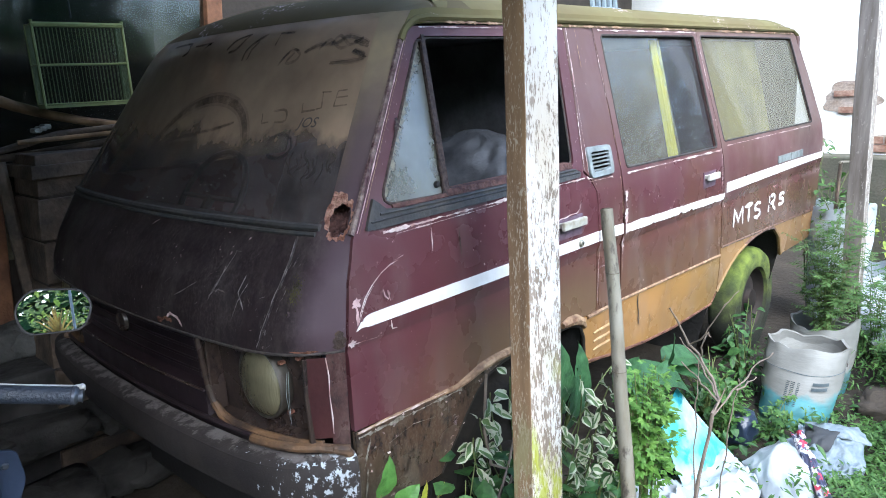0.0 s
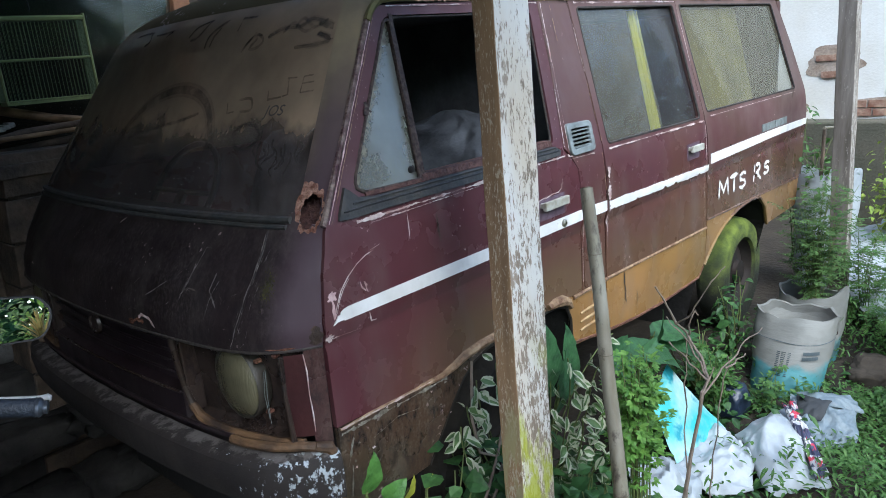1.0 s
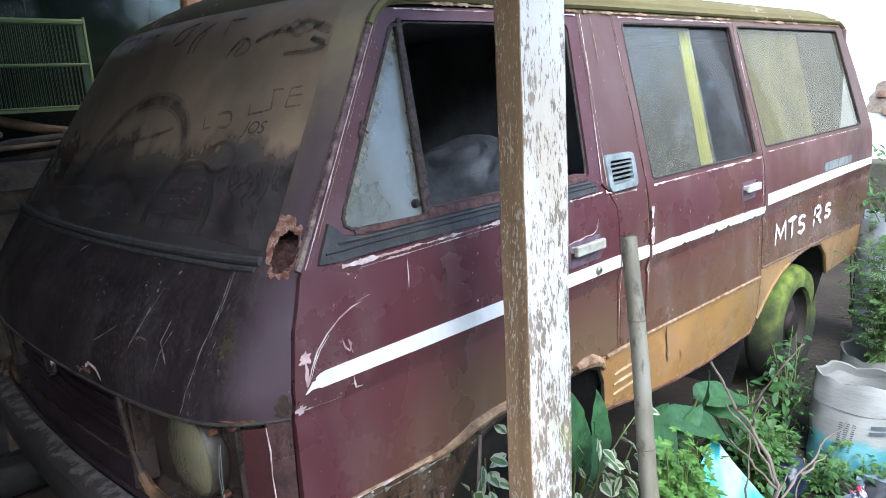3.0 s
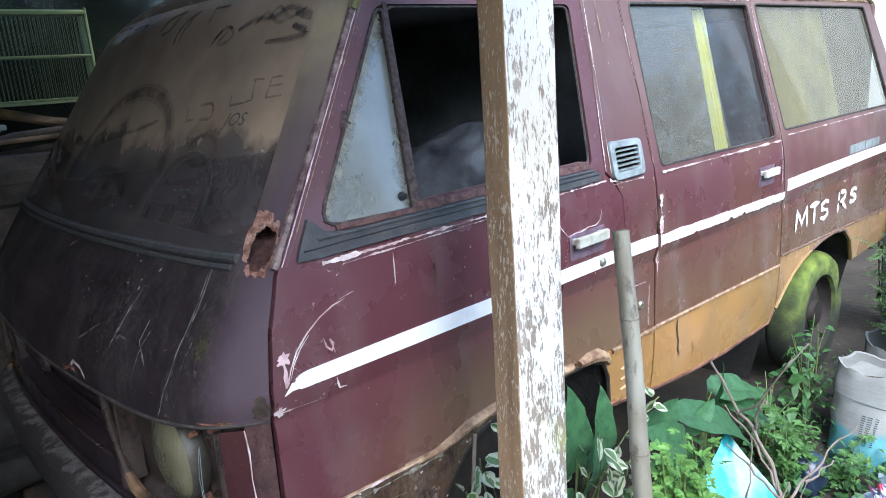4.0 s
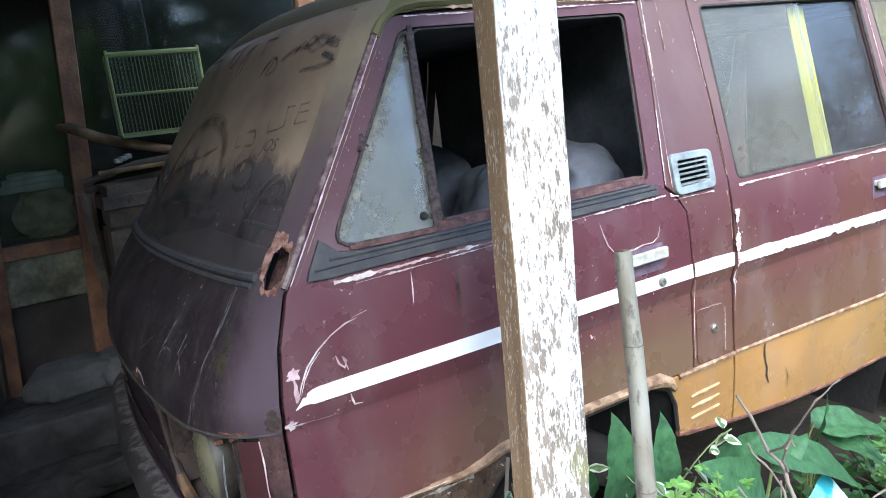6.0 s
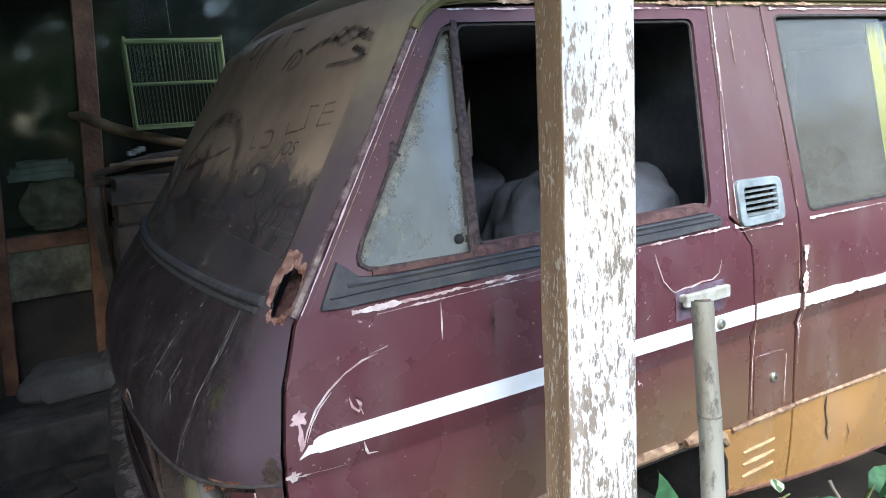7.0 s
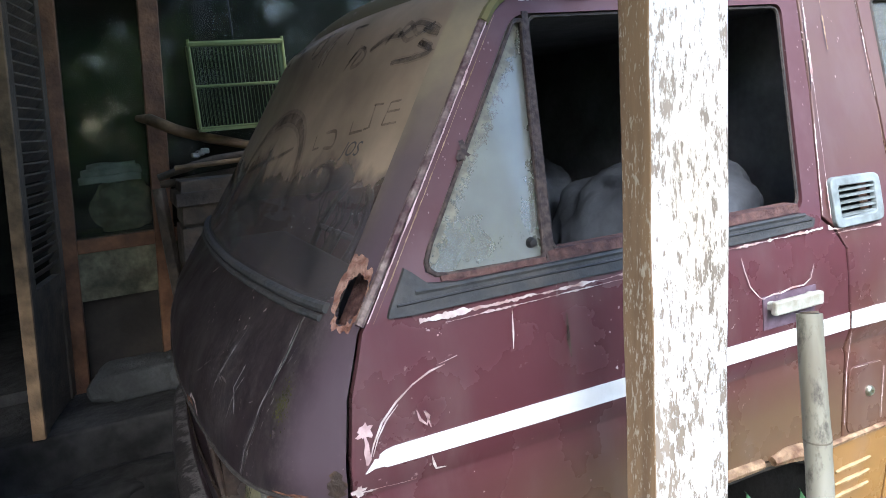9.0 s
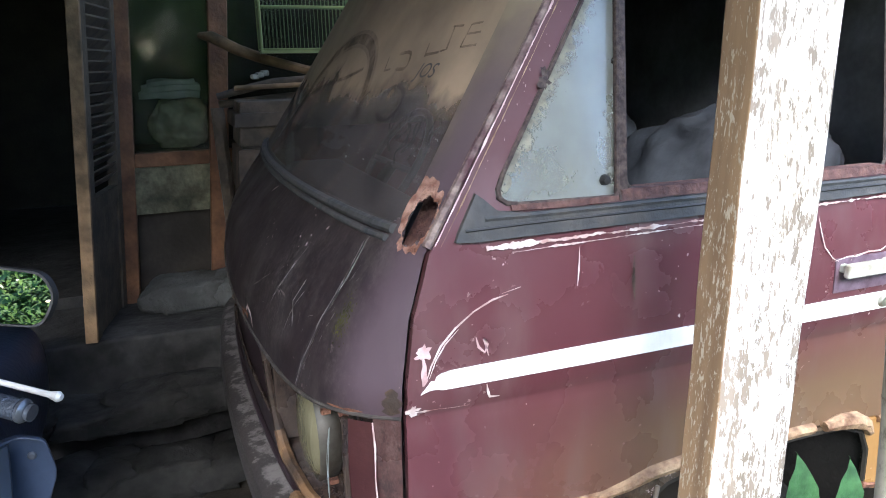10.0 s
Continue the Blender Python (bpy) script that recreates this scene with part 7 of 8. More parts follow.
sack_white = material("sack_white", (0.46, 0.50, 0.525), 0.5, vary=0.3, scale=5, bump=0.35, bump_scale=30, tint=(0.33, 0.37, 0.41))
sack_grey = material("sack_grey", (0.19, 0.24, 0.27), 0.5, vary=0.25, scale=8, bump=0.5, bump_scale=60, tint=(0.13, 0.17, 0.20))
print_dark = material("print_dark", (0.10, 0.13, 0.15), 0.7, vary=0.3)
sack_print, qnt, qb = nodes_of("sack_print")
qw = ramp(qnt, noise_tex(qnt, 26.0, 3, (1.0, -1.0, 1.0)), 0.50, 0.53)
qc = mixc(qnt, qw, (0.055, 0.060, 0.11), (0.50, 0.50, 0.52))
qc = mixc(qnt, ramp(qnt, noise_tex(qnt, 34.0, 3, (0.5, 1.4, 1.0)), 0.56, 0.59), qc, (0.46, 0.035, 0.07))
qnt.links.new(qc, qb.inputs["Base Color"])
qb.inputs["Roughness"].default_value = 0.5


def sack_paint(name, low, high, split):
    """Woven plastic with a coloured print on its lower part."""
    m, nt, b = nodes_of(name)
    z = calc(nt, 'ADD', coord(nt, 2), calc(nt, 'MULTIPLY', noise_tex(nt, 12.0, 5), 0.12))
    c = mixc(nt, ramp(nt, z, split, split + 0.03), low, high)
    c = mixc(nt, ramp(nt, noise_tex(nt, 9.0, 6), 0.45, 0.75), c, tuple(v * 0.72 for v in high))
    nt.links.new(c, b.inputs["Base Color"])
    b.inputs["Roughness"].default_value = 0.6
    bump(nt, b, noise_tex(nt, 14.0, 6, (0.6, 0.6, 3.0)), 0.35, 0.010)
    return m


planter_cloth = sack_paint("planter_cloth", (0.05, 0.19, 0.21), (0.175, 0.178, 0.165), 0.262)


def planter(x, y, z1, r, tilt, label, prints, flaps=1.0, cloth=None):
    ob = thing("sack_planter", label, "planter", (x - tilt, y, G))
    bm = bmesh.new()
    n, rows_ = 40, 26
    lat_ = []
    for j in range(rows_ + 1):
        t = j / rows_
        row = []
        for i in range(n):
            a = 2 * math.pi * i / n
            rad = r * (0.74 + 0.26 * t ** 0.8)
            p = Vector((math.cos(a), math.sin(a), t * 3))
            rad *= 1 + 0.06 * noise.noise(p * 1.6 + Vector((x, 0, 0))) + 0.022 * noise.noise(Vector((p.x * 2, p.y * 2, t * 24))) * max(0.0, 0.75 - t) + 0.015 * noise.noise(p * 4)
            squash = 1 - 0.38 * t ** 2
            lip = (flaps * (0.060 * max(0.0, math.cos(a + 1.9)) ** 6 + 0.035 * max(0.0, math.cos(a - 1.3)) ** 4) + 0.02 * noise.noise((i * 0.3, 4, 1)) + 0.008 * noise.noise((i * 1.1, 4, 1))) * max(0.0, (t - 0.80) / 0.20)
            row.append(bm.verts.new((x - tilt * (1 - t) + squash * rad * math.cos(a), y + rad * math.sin(a), G - 0.02 + (z1 - G + 0.02) * t + lip)))
        lat_.append(row)
    for a, b in zip(lat_, lat_[1:]):
        for i in range(n):
            bm.faces.new((a[i], a[(i + 1) % n], b[(i + 1) % n], b[i]))
    inner = [bm.verts.new((v.co.x + (x - v.co.x) * 0.07, v.co.y + (y - v.co.y) * 0.07, v.co.z - 0.004)) for v in lat_[-1]]
    deep = [bm.verts.new((v.co.x + (x - v.co.x) * 0.02, v.co.y + (y - v.co.y) * 0.02, z1 - 0.08)) for v in inner]
    for a, b in ((lat_[-1], inner), (inner, deep)):
        for i in range(n):
            bm.faces.new((a[i], a[(i + 1) % n], b[(i + 1) % n], b[i]))
    part("sack", bm, cloth or planter_cloth, ob, "wrinkled white woven sack", smooth="angle")
    bm = bmesh.new()
    bm.faces.new([bm.verts.new((v[0], v[1], z1 - 0.075)) for v in [(x + r * 0.58 * math.cos(2 * math.pi * i / 24), y + r * 0.94 * math.sin(2 * math.pi * i / 24)) for i in range(24)]])
    part("potting_soil", bm, soil, ob)
    if prints:
        t = 0.72
        rad = r * (0.74 + 0.26 * t ** 0.8)
        bm = bmesh.new()
        tube(bm, [(x - tilt * (1 - t) + (1 - 0.38 * t * t) * rad * q * math.cos(a), y + rad * q * math.sin(a), G + (z1 - G) * t + 0.004 * math.sin(a * 3)) for a, q in [(2 * math.pi * i / 48, 1 + 0.06 * noise.noise(Vector((math.cos(2 * math.pi * i / 48), math.sin(2 * math.pi * i / 48), t * 3)) * 1.6 + Vector((x, 0, 0)))) for i in range(49)]], 0.0014, 5, False)
        part("stitched_seam", bm, print_dark, ob, "dark stitched seam round the sack")
        for k in range(14):
            t = 0.40 + 0.021 * k
            for a0, w_ in ((radians(174), rng.uniform(0.010, 0.018)), (radians(181), rng.uniform(0.010, 0.018)), (radians(189), rng.uniform(0.006, 0.012))):
                rad = r * (0.74 + 0.26 * t ** 0.8) * 1.02 + 0.004
                z = G + (z1 - G) * t - 0.02
                cx = x - tilt * (1 - t) - 0.004
                bm = bmesh.new()
                q = [bm.verts.new((cx + (1 - 0.38 * t * t) * rad * math.cos(a0 + s * w_ / r * 0.5), y + rad * math.sin(a0 + s * w_ / r * 0.5), z + d)) for s, d in ((-1, -0.002), (1, -0.002), (1, 0.002), (-1, 0.002))]
                bm.faces.new(q)
                part("print_bar", bm, print_dark, ob)
        for k in range(2):
            t = 0.62 - 0.06 * k
            rad = r * (0.74 + 0.26 * t ** 0.8) * 1.02 + 0.004
            z = G + (z1 - G) * t
            bm = bmesh.new()
            a = [radians(208) + radians(24) * i / 6 for i in range(7)]
            lo = [bm.verts.new((x - tilt * (1 - t) + (1 - 0.38 * t * t) * rad * math.cos(q), y + rad * math.sin(q), z - 0.007)) for q in a]
            hi = [bm.verts.new((x - tilt * (1 - t) + (1 - 0.38 * t * t) * rad * math.cos(q), y + rad * math.sin(q), z + 0.007)) for q in a]
            for i in range(6):
                bm.faces.new((lo[i], lo[i + 1], hi[i + 1], hi[i]))
            part("print_bar", bm, print_dark, ob)


planter(2.615, -0.318, 0.395, 0.166, 0.17, "white woven sack filled with soil, used as planter beside the van", True, 0.12)
planter(2.85, -0.315, 0.40, 0.145, 0.05, "second pale woven sack planter holding the tall shrub", False)
planter(3.80, -0.12, 0.775, 0.17, 0.03, "pale woven sack planter behind the van", False, 0.5, sack_white)


def crumpled(name, pts, mat, label, amp=0.03, seed=0.0, n=26, category="plastic sack", freq=3.1, parent=None):
    """A crumpled sheet over four corners, with a bulge and sharp folds."""
    a, b, c, d, bulge = [Vector(p) for p in pts[:4]] + [pts[4]]
    bm = bmesh.new()
    lat_ = []
    for j in range(n + 1):
        v = j / n
        row = []
        for i in range(n + 1):
            u = i / n
            p = a * (1 - u) * (1 - v) + b * u * (1 - v) + c * u * v + d * (1 - u) * v
            q = Vector((u * freq + seed, v * freq, seed))
            f = 1 - abs(noise.noise(q)) * 2
            f2 = 1 - abs(noise.noise(q * 2.7)) * 2
            p.z += bulge * math.sin(math.pi * u) ** 0.6 * math.sin(math.pi * v) ** 0.6 + amp * f + amp * 0.45 * f2 + amp * 0.13 * (1 - 2 * abs(noise.noise(q * 5.5)))
            p.x += amp * 0.6 * noise.noise(q * 1.7 + Vector((9, 0, 0)))
            p.y += amp * 0.6 * noise.noise(q * 1.7 + Vector((0, 9, 0)))
            p.z = max(p.z, ground_height(p.x, p.y) + 0.002)
            row.append(bm.verts.new(p))
        lat_.append(row)
    for r0, r1 in zip(lat_, lat_[1:]):
        for i in range(n):
            bm.faces.new((r0[i], r0[i + 1], r1[i + 1], r1[i]))
    new_geom = bmesh.ops.extrude_face_region(bm, geom=bm.faces[:])["geom"]
    for v in new_geom:
        if isinstance(v, bmesh.types.BMVert):
            v.co.z -= 0.003
    return part(name, bm, mat, parent, label, smooth="angle", category=category)


mouth_shade = material("mouth_shade", (0.035, 0.040, 0.046), 0.7, vary=0.4, scale=12)
teal_cloth, tnt, tb = nodes_of("teal_cloth")
tc = mixc(tnt, ramp(tnt, noise_tex(tnt, 4.5, 4), 0.42, 0.58), (0.05, 0.38, 0.38), (0.36, 0.50, 0.50))
tc = mixc(tnt, ramp(tnt, noise_tex(tnt, 11.0, 4), 0.55, 0.62), tc, (0.03, 0.25, 0.31))
tnt.links.new(tc, tb.inputs["Base Color"])
tb.inputs["Roughness"].default_value = 0.45
bump(tnt, tb, noise_tex(tnt, 30.0, 5), 0.4, 0.01)
crumpled("plastic_sack", [(1.60, -0.14, 0.36), (1.52, -0.27, 0.19), (1.90, -0.28, 0.16), (1.755, -0.125, 0.445), 0.012], teal_cloth, "crumpled teal and white plastic sack in the weeds", 0.010, 1.0, 40, freq=1.4)
crumpled("plastic_sack", [(1.42, -0.22, 0.14), (1.58, -0.48, 0.13), (1.76, -0.43, 0.16), (1.86, -0.26, 0.17), 0.05], sack_white, "white plastic sack lying flattened on the ground", 0.03, 5.0, 40, freq=1.9)
crumpled("plastic_sack", [(1.62, -0.52, 0.12), (1.76, -0.66, 0.12), (2.10, -0.43, 0.19), (1.86, -0.33, 0.17), 0.075], sack_white, "bulging white plastic sack", 0.028, 9.0, 44, freq=1.5)
grey_bag = crumpled("plastic_sack", [(1.95, -0.52, 0.12), (2.06, -0.67, 0.115), (2.27, -0.625, 0.19), (2.18, -0.425, 0.20), 0.025], sack_grey, "crumpled pale blue-grey plastic sack with a dark open mouth", 0.022, 14.0, 44, freq=1.7)
# The sack isn't hollow: a near-black sheet gives the shade of its mouth.
crumpled("mouth_sheet", [(2.065, -0.475, 0.18), (2.085, -0.550, 0.19), (2.17, -0.56, 0.232), (2.165, -0.445, 0.232), 0.012], mouth_shade, "dark sheet laid on the sack for the shade in its mouth", 0.006, 3.0, 12, category="", parent=grey_bag)
crumpled("flap", [(2.175, -0.44, 0.232), (2.150, -0.560, 0.222), (2.22, -0.655, 0.190), (2.265, -0.60, 0.225), 0.018], sack_grey, "folded-over lip of the sack", 0.006, 31.0, 24, category="", freq=1.8, parent=grey_bag)
crumpled("printed_sack", [(1.70, -0.635, 0.19), (1.76, -0.655, 0.18), (2.09, -0.46, 0.235), (2.03, -0.43, 0.245), 0.02], sack_print, "navy, red and white printed plastic sack", 0.012, 19.0, 30, freq=2.2)
crumpled("plastic_sack", [(1.20, -0.30, 0.17), (1.36, -0.44, 0.15), (1.60, -0.26, 0.18), (1.44, -0.13, 0.19), 0.04], sack_white, "flat white sack half covered by weeds", 0.03, 23.0, 34, freq=1.9)
crumpled("plastic_sheet", [(4.1, -0.75, 0.12), (5.2, -0.85, 0.12), (5.3, -0.15, 0.14), (4.3, -0.12, 0.14), 0.05], sack_grey, "pale plastic sheet spread on the ground by the wall", 0.03, 41.0)
crumpled("plastic_sheet", [(3.35, -0.34, 0.20), (3.05, -0.66, 0.16), (4.75, -0.42, 0.24), (4.65, -0.06, 0.24), 0.02], sack_white, "pale plastic sheet lying in the weeds behind the planter", 0.03, 51.0, 30, freq=2.0)
lump("stone_block", (2.72, -0.60, 0.11), (0.13, 0.10, 0.08), 3.0, soil, "grey stone half hidden in the weeds", "stone")
lump("plastic_bottle", (2.12, -0.22, 0.17), (0.07, 0.06, 0.07), 8.0, scooter_blue, "dark blue plastic can in the weeds", "container")

bm = bmesh.new()
tube(bm, [(3.74, -0.10, G - 0.02), (3.755, -0.10, 0.76), (3.787, -0.10, 1.02)], 0.010, 7)
stake = part("stake", bm, dark_wood, None, "thin dark stake with a pale crosspiece behind the van", category="stake")
bm = bmesh.new()
tube(bm, [(3.77, -0.10, 1.021), (3.90, -0.10, 1.008), (4.06, -0.10, 0.990)], [0.008, 0.007, 0.005], 7)
part("crosspiece", bm, bamboo_skin, stake, "pale thin crosspiece")

# things on and behind the roof
bm = bmesh.new()
for k in range(5):
    tube(bm, [(2.42 + 0.05 * k, 0.62, 1.83), (2.42 + 0.05 * k, 0.64, 2.10)], 0.012, 6)
tube(bm, [(2.40, 0.62, 2.05), (2.66, 0.62, 2.05)], 0.012, 6)
tube(bm, [(2.40, 0.62, 1.84), (2.66, 0.62, 1.84)], 0.014, 6)
part("plastic_rack", bm, sack_grey, None, "pale blue plastic rack lying on the van roof", category="rack")
bm = bmesh.new()
tube(bm, [(0.86, 0.34, 1.822), (0.90, 0.36, 1.835), (0.96, 0.40, 1.845), (1.05, 0.48, 1.85)], 0.016, 10)
part("pipe_end", bm, chrome, None, "short pale pipe lying on the van roof", smooth="angle", category="pipe")

# ---- plants ----
def add_leaf(bm, base, d, up, length, width, droop=0.3, fold=0.25, mats=None):
    """A pointed leaf of six faces, folded along its midrib; with mats its rim is of another colour."""
    d = d.normalized()
    side = d.cross(up)
    side = side.normalized() if side.length > 1e-4 else d.orthogonal().normalized()
    nrm = side.cross(d).normalized()
    mid, left, right = [], [], []
    for t, w in ((0.0, 0.03), (0.35, 0.5), (0.7, 0.38), (1.0, 0.0)):
        c = base + d * length * t - Vector((0, 0, 1)) * droop * length * t * t
        mid.append(bm.verts.new(c))
        if w > 0:
            off = nrm * fold * width * w
            left.append(bm.verts.new(c + side * width * w + off))
            right.append(bm.verts.new(c - side * width * w + off))
    fs = []
    for k in range(2):
        fs.append(bm.faces.new((mid[k], mid[k + 1], left[k + 1], left[k])))
        fs.append(bm.faces.new((mid[k + 1], mid[k], right[k], right[k + 1])))
    fs.append(bm.faces.new((mid[2], mid[3], left[2])))
    fs.append(bm.faces.new((mid[3], mid[2], right[2])))
    return fs


def rand_dir(r, flat=0.6):
    a = r.uniform(0, 2 * math.pi)
    return Vector((math.cos(a), math.sin(a), r.uniform(-flat, flat))).normalized()


def bush(name, label, category, centre, size, n, leaf_len, leaf_wid, mat, seed, stems=8, base=None, group="", low=0.25):
    """A bushy weed: stems from the ground, and small leaves along them."""
    r = random.Random(seed)
    base = Vector(base or (centre[0], centre[1], G))
    ob = thing(name, label, category, base, group=group)
    sb, lb = bmesh.new(), bmesh.new()
    per = max(1, n // stems)
    for s in range(stems):
        tip = Vector((centre[0] + r.uniform(-1, 1) * size[0], centre[1] + r.uniform(-1, 1) * size[1], centre[2] + r.uniform(-0.6, 1) * size[2]))
        root = base + Vector((r.uniform(-0.3, 0.3) * size[0], r.uniform(-0.3, 0.3) * size[1], -0.01))
        midp = (root + tip) / 2 + Vector((r.uniform(-1, 1), r.uniform(-1, 1), 0)) * size[0] * 0.25
        pts = [root * (1 - t) ** 2 + midp * 2 * t * (1 - t) + tip * t * t for t in [k / 7 for k in range(8)]]
        tube(sb, pts, [0.004 * (1 - 0.75 * k / 7) + 0.0006 for k in range(8)], 5)
        for k in range(per):
            t = low + (1 - low) * (k + r.random()) / per
            p = root * (1 - t) ** 2 + midp * 2 * t * (1 - t) + tip * t * t
            d = rand_dir(r, 0.7)
            sc = r.uniform(0.6, 1.25)
            q = p + d * leaf_len * r.uniform(0.1, 1.6)
            add_leaf(lb, q, d, Vector((r.uniform(-0.4, 0.4), r.uniform(-0.7, 0.1), 1)), leaf_len * sc, leaf_wid * sc, r.uniform(0.1, 0.6), r.uniform(0.1, 0.4))
    part("stem", sb, stem_green, ob, kind="stuff")
    part("foliage", lb, mat, ob, kind="stuff")
    return ob


def lobed(bm, base, d, up, size, r):
    """A small compound leaf: five notched lobes fanned from one point."""
    d = d.normalized()
    side = d.cross(up)
    side = side.normalized() if side.length > 1e-4 else d.orthogonal().normalized()
    for ang, k in ((-1.25, 0.62), (-0.62, 0.85), (0.0, 1.1), (0.62, 0.85), (1.25, 0.62)):
        q = d * math.cos(ang) + side * math.sin(ang)
        add_leaf(bm, base + q * size * 0.12, q, up, size * k * r.uniform(0.85, 1.1), size * 0.42, 0.22, 0.22)


def herb(name, label, centre, size, n, leaf, mat, seed, stems, base=None, low=0.3, category="weed", spread=1.3):
    """A leafy herb with notched leaves crowded along upright stems."""
    r = random.Random(seed)
    base = Vector(base or (centre[0], centre[1], G))
    ob = thing(name, label, category, base)
    sb, lb = bmesh.new(), bmesh.new()
    per = max(1, n // stems)
    for s in range(stems):
        tip = Vector((centre[0] + r.gauss(0, 0.5) * size[0], centre[1] + r.gauss(0, 0.5) * size[1], centre[2] + r.uniform(-0.7, 1) * size[2]))
        root = base + Vector((r.uniform(-0.4, 0.4) * size[0], r.uniform(-0.4, 0.4) * size[1], -0.01))
        midp = (root + tip) / 2 + Vector((r.uniform(-1, 1), r.uniform(-1, 1), 0)) * size[0] * 0.3
        at = lambda t: root * (1 - t) ** 2 + midp * 2 * t * (1 - t) + tip * t * t
        tube(sb, [at(k / 6) for k in range(7)], [0.0026 * (1 - 0.7 * k / 6) + 0.0004 for k in range(7)], 5)
        for k in range(per):
            t = low + (1 - low) * (k + r.random()) / per
            d = rand_dir(r, 0.5)
            sc = r.uniform(0.55, 1.2)
            lobed(lb, at(t) + d * leaf * r.uniform(0.2, spread), (d + Vector((0, 0, 0.25))), Vector((r.uniform(-0.5, 0.5), r.uniform(-0.9, 0.2), 1)), leaf * sc, r)
    part("stem", sb, stem_green, ob, kind="stuff")
    part("foliage", lb, mat, ob, kind="stuff")


def feathery(name, label, category, centre, size, stems, twigs, leaf_len, leaf_wid, mat, seed, base=None, low=0.25):
    """An airy shrub: stems with side twigs, small leaflets in two rows along each twig."""
    r = random.Random(seed)
    base = Vector(base or (centre[0], centre[1], G))
    ob = thing(name, label, category, base)
    sb, lb = bmesh.new(), bmesh.new()
    for s in range(stems):
        tip = Vector((centre[0] + r.uniform(-1, 1) * size[0], centre[1] + r.uniform(-1, 1) * size[1], centre[2] + r.uniform(-0.5, 1) * size[2]))
        root = base + Vector((r.uniform(-0.25, 0.25) * size[0], r.uniform(-0.25, 0.25) * size[1], -0.01))
        midp = (root + tip) / 2 + Vector((r.uniform(-1, 1), r.uniform(-1, 1), 0.2)) * size[0] * 0.3
        at = lambda t: root * (1 - t) ** 2 + midp * 2 * t * (1 - t) + tip * t * t
        tube(sb, [at(k / 6) for k in range(7)], [0.0022 * (1 - 0.7 * k / 6) + 0.0004 for k in range(7)], 4)
        for k in range(twigs):
            t = low + (1 - low) * (k + r.random()) / twigs
            p, d = at(t), (rand_dir(r, 0.5) + Vector((0, 0, 0.35))).normalized()
            L = leaf_len * r.uniform(3.0, 6.0)
            end = p + d * L - Vector((0, 0, 0.15 * L))
            tube(sb, [p, p + d * L * 0.5, end], [0.0009, 0.0007, 0.0003], 3)
            side = d.cross(Vector((0, 0, 1))).normalized()
            m_ = max(3, int(L / leaf_len * 1.9))
            for q in range(m_):
                f = (q + 0.6) / m_
                for sg in (-1, 1):
                    v = (side * sg + d * 0.7 + Vector((0, 0, r.uniform(-0.35, 0.35)))).normalized()
                    add_leaf(lb, p.lerp(end, f), v, Vector((r.uniform(-0.3, 0.3), r.uniform(-0.5, 0.1), 1)), leaf_len * r.uniform(0.7, 1.15), leaf_wid * r.uniform(0.8, 1.2), 0.25, 0.2)
    part("stem", sb, stem_green, ob, kind="stuff")
    part("foliage", lb, mat, ob, kind="stuff")


stem_green = material("stem_green", (0.13, 0.17, 0.05), 0.7, vary=0.3)

herb("weed", "bushy bright green weed growing beside the bamboo stake", (0.890, -0.45, 0.82), (0.075, 0.05, 0.10), 420, 0.022, leaf_fresh, 11, 16, low=0.72, spread=2.3)
herb("weed", "leafy green weed under the van's sill", (1.16, -0.37, 0.26), (0.06, 0.05, 0.08), 70, 0.026, leaf_green, 12, 12)
herb("weed", "leafy green weed beside the planter", (2.04, -0.19, 0.38), (0.08, 0.05, 0.12), 150, 0.034, leaf_green, 13, 8)
herb("weed", "low leafy weed at the foot of the planter", (2.22, -0.33, 0.22), (0.14, 0.07, 0.06), 60, 0.030, leaf_green, 43, 10)
bush("weed", "thin weed beside the rear wheel", "weed", (2.58, -0.05, 0.40), (0.14, 0.05, 0.13), 130, 0.042, 0.026, leaf_dark, 14, 10)
feathery("potted_shrub", "tall feathery green shrub in the sack planter", "shrub", (2.90, -0.32, 0.68), (0.16, 0.11, 0.30), 26, 12, 0.021, 0.0075, leaf_shrub, 15, (2.85, -0.315, 0.33))
bush("potted_shrub", "leafy shrub behind the van", "shrub", (3.72, -0.12, 0.80), (0.18, 0.14, 0.20), 150, 0.045, 0.022, leaf_green, 16, 12, (3.78, -0.13, 0.66))
bush("weed", "climbing green weed at the rear of the van", "weed", (3.95, 0.02, 0.80), (0.18, 0.14, 0.40), 240, 0.050, 0.022, leaf_green, 17, 14)
bush("weed", "yellow-green sunlit shrub by the garden wall", "weed", (4.6, -0.42, 0.70), (0.50, 0.24, 0.36), 1300, 0.042, 0.024, leaf_sunny, 18, 34)
feathery("weed", "green weeds by the grey post", "weed", (3.35, -0.42, 0.45), (0.22, 0.10, 0.22), 12, 9, 0.028, 0.010, leaf_green, 19)
feathery("weed", "feathery green weeds beside the planter", "weed", (3.05, -0.72, 0.36), (0.34, 0.22, 0.20), 44, 9, 0.022, 0.008, leaf_green, 20)
feathery("weed", "feathery green weeds on the bank", "weed", (2.58, -0.90, 0.27), (0.30, 0.18, 0.15), 40, 8, 0.020, 0.0075, leaf_green, 21)
bush("weed", "dark broad-leaved weed at the foot of the post", "weed", (0.90, -0.13, 0.46), (0.14, 0.07, 0.14), 150, 0.065, 0.055, leaf_dark, 22, 14)
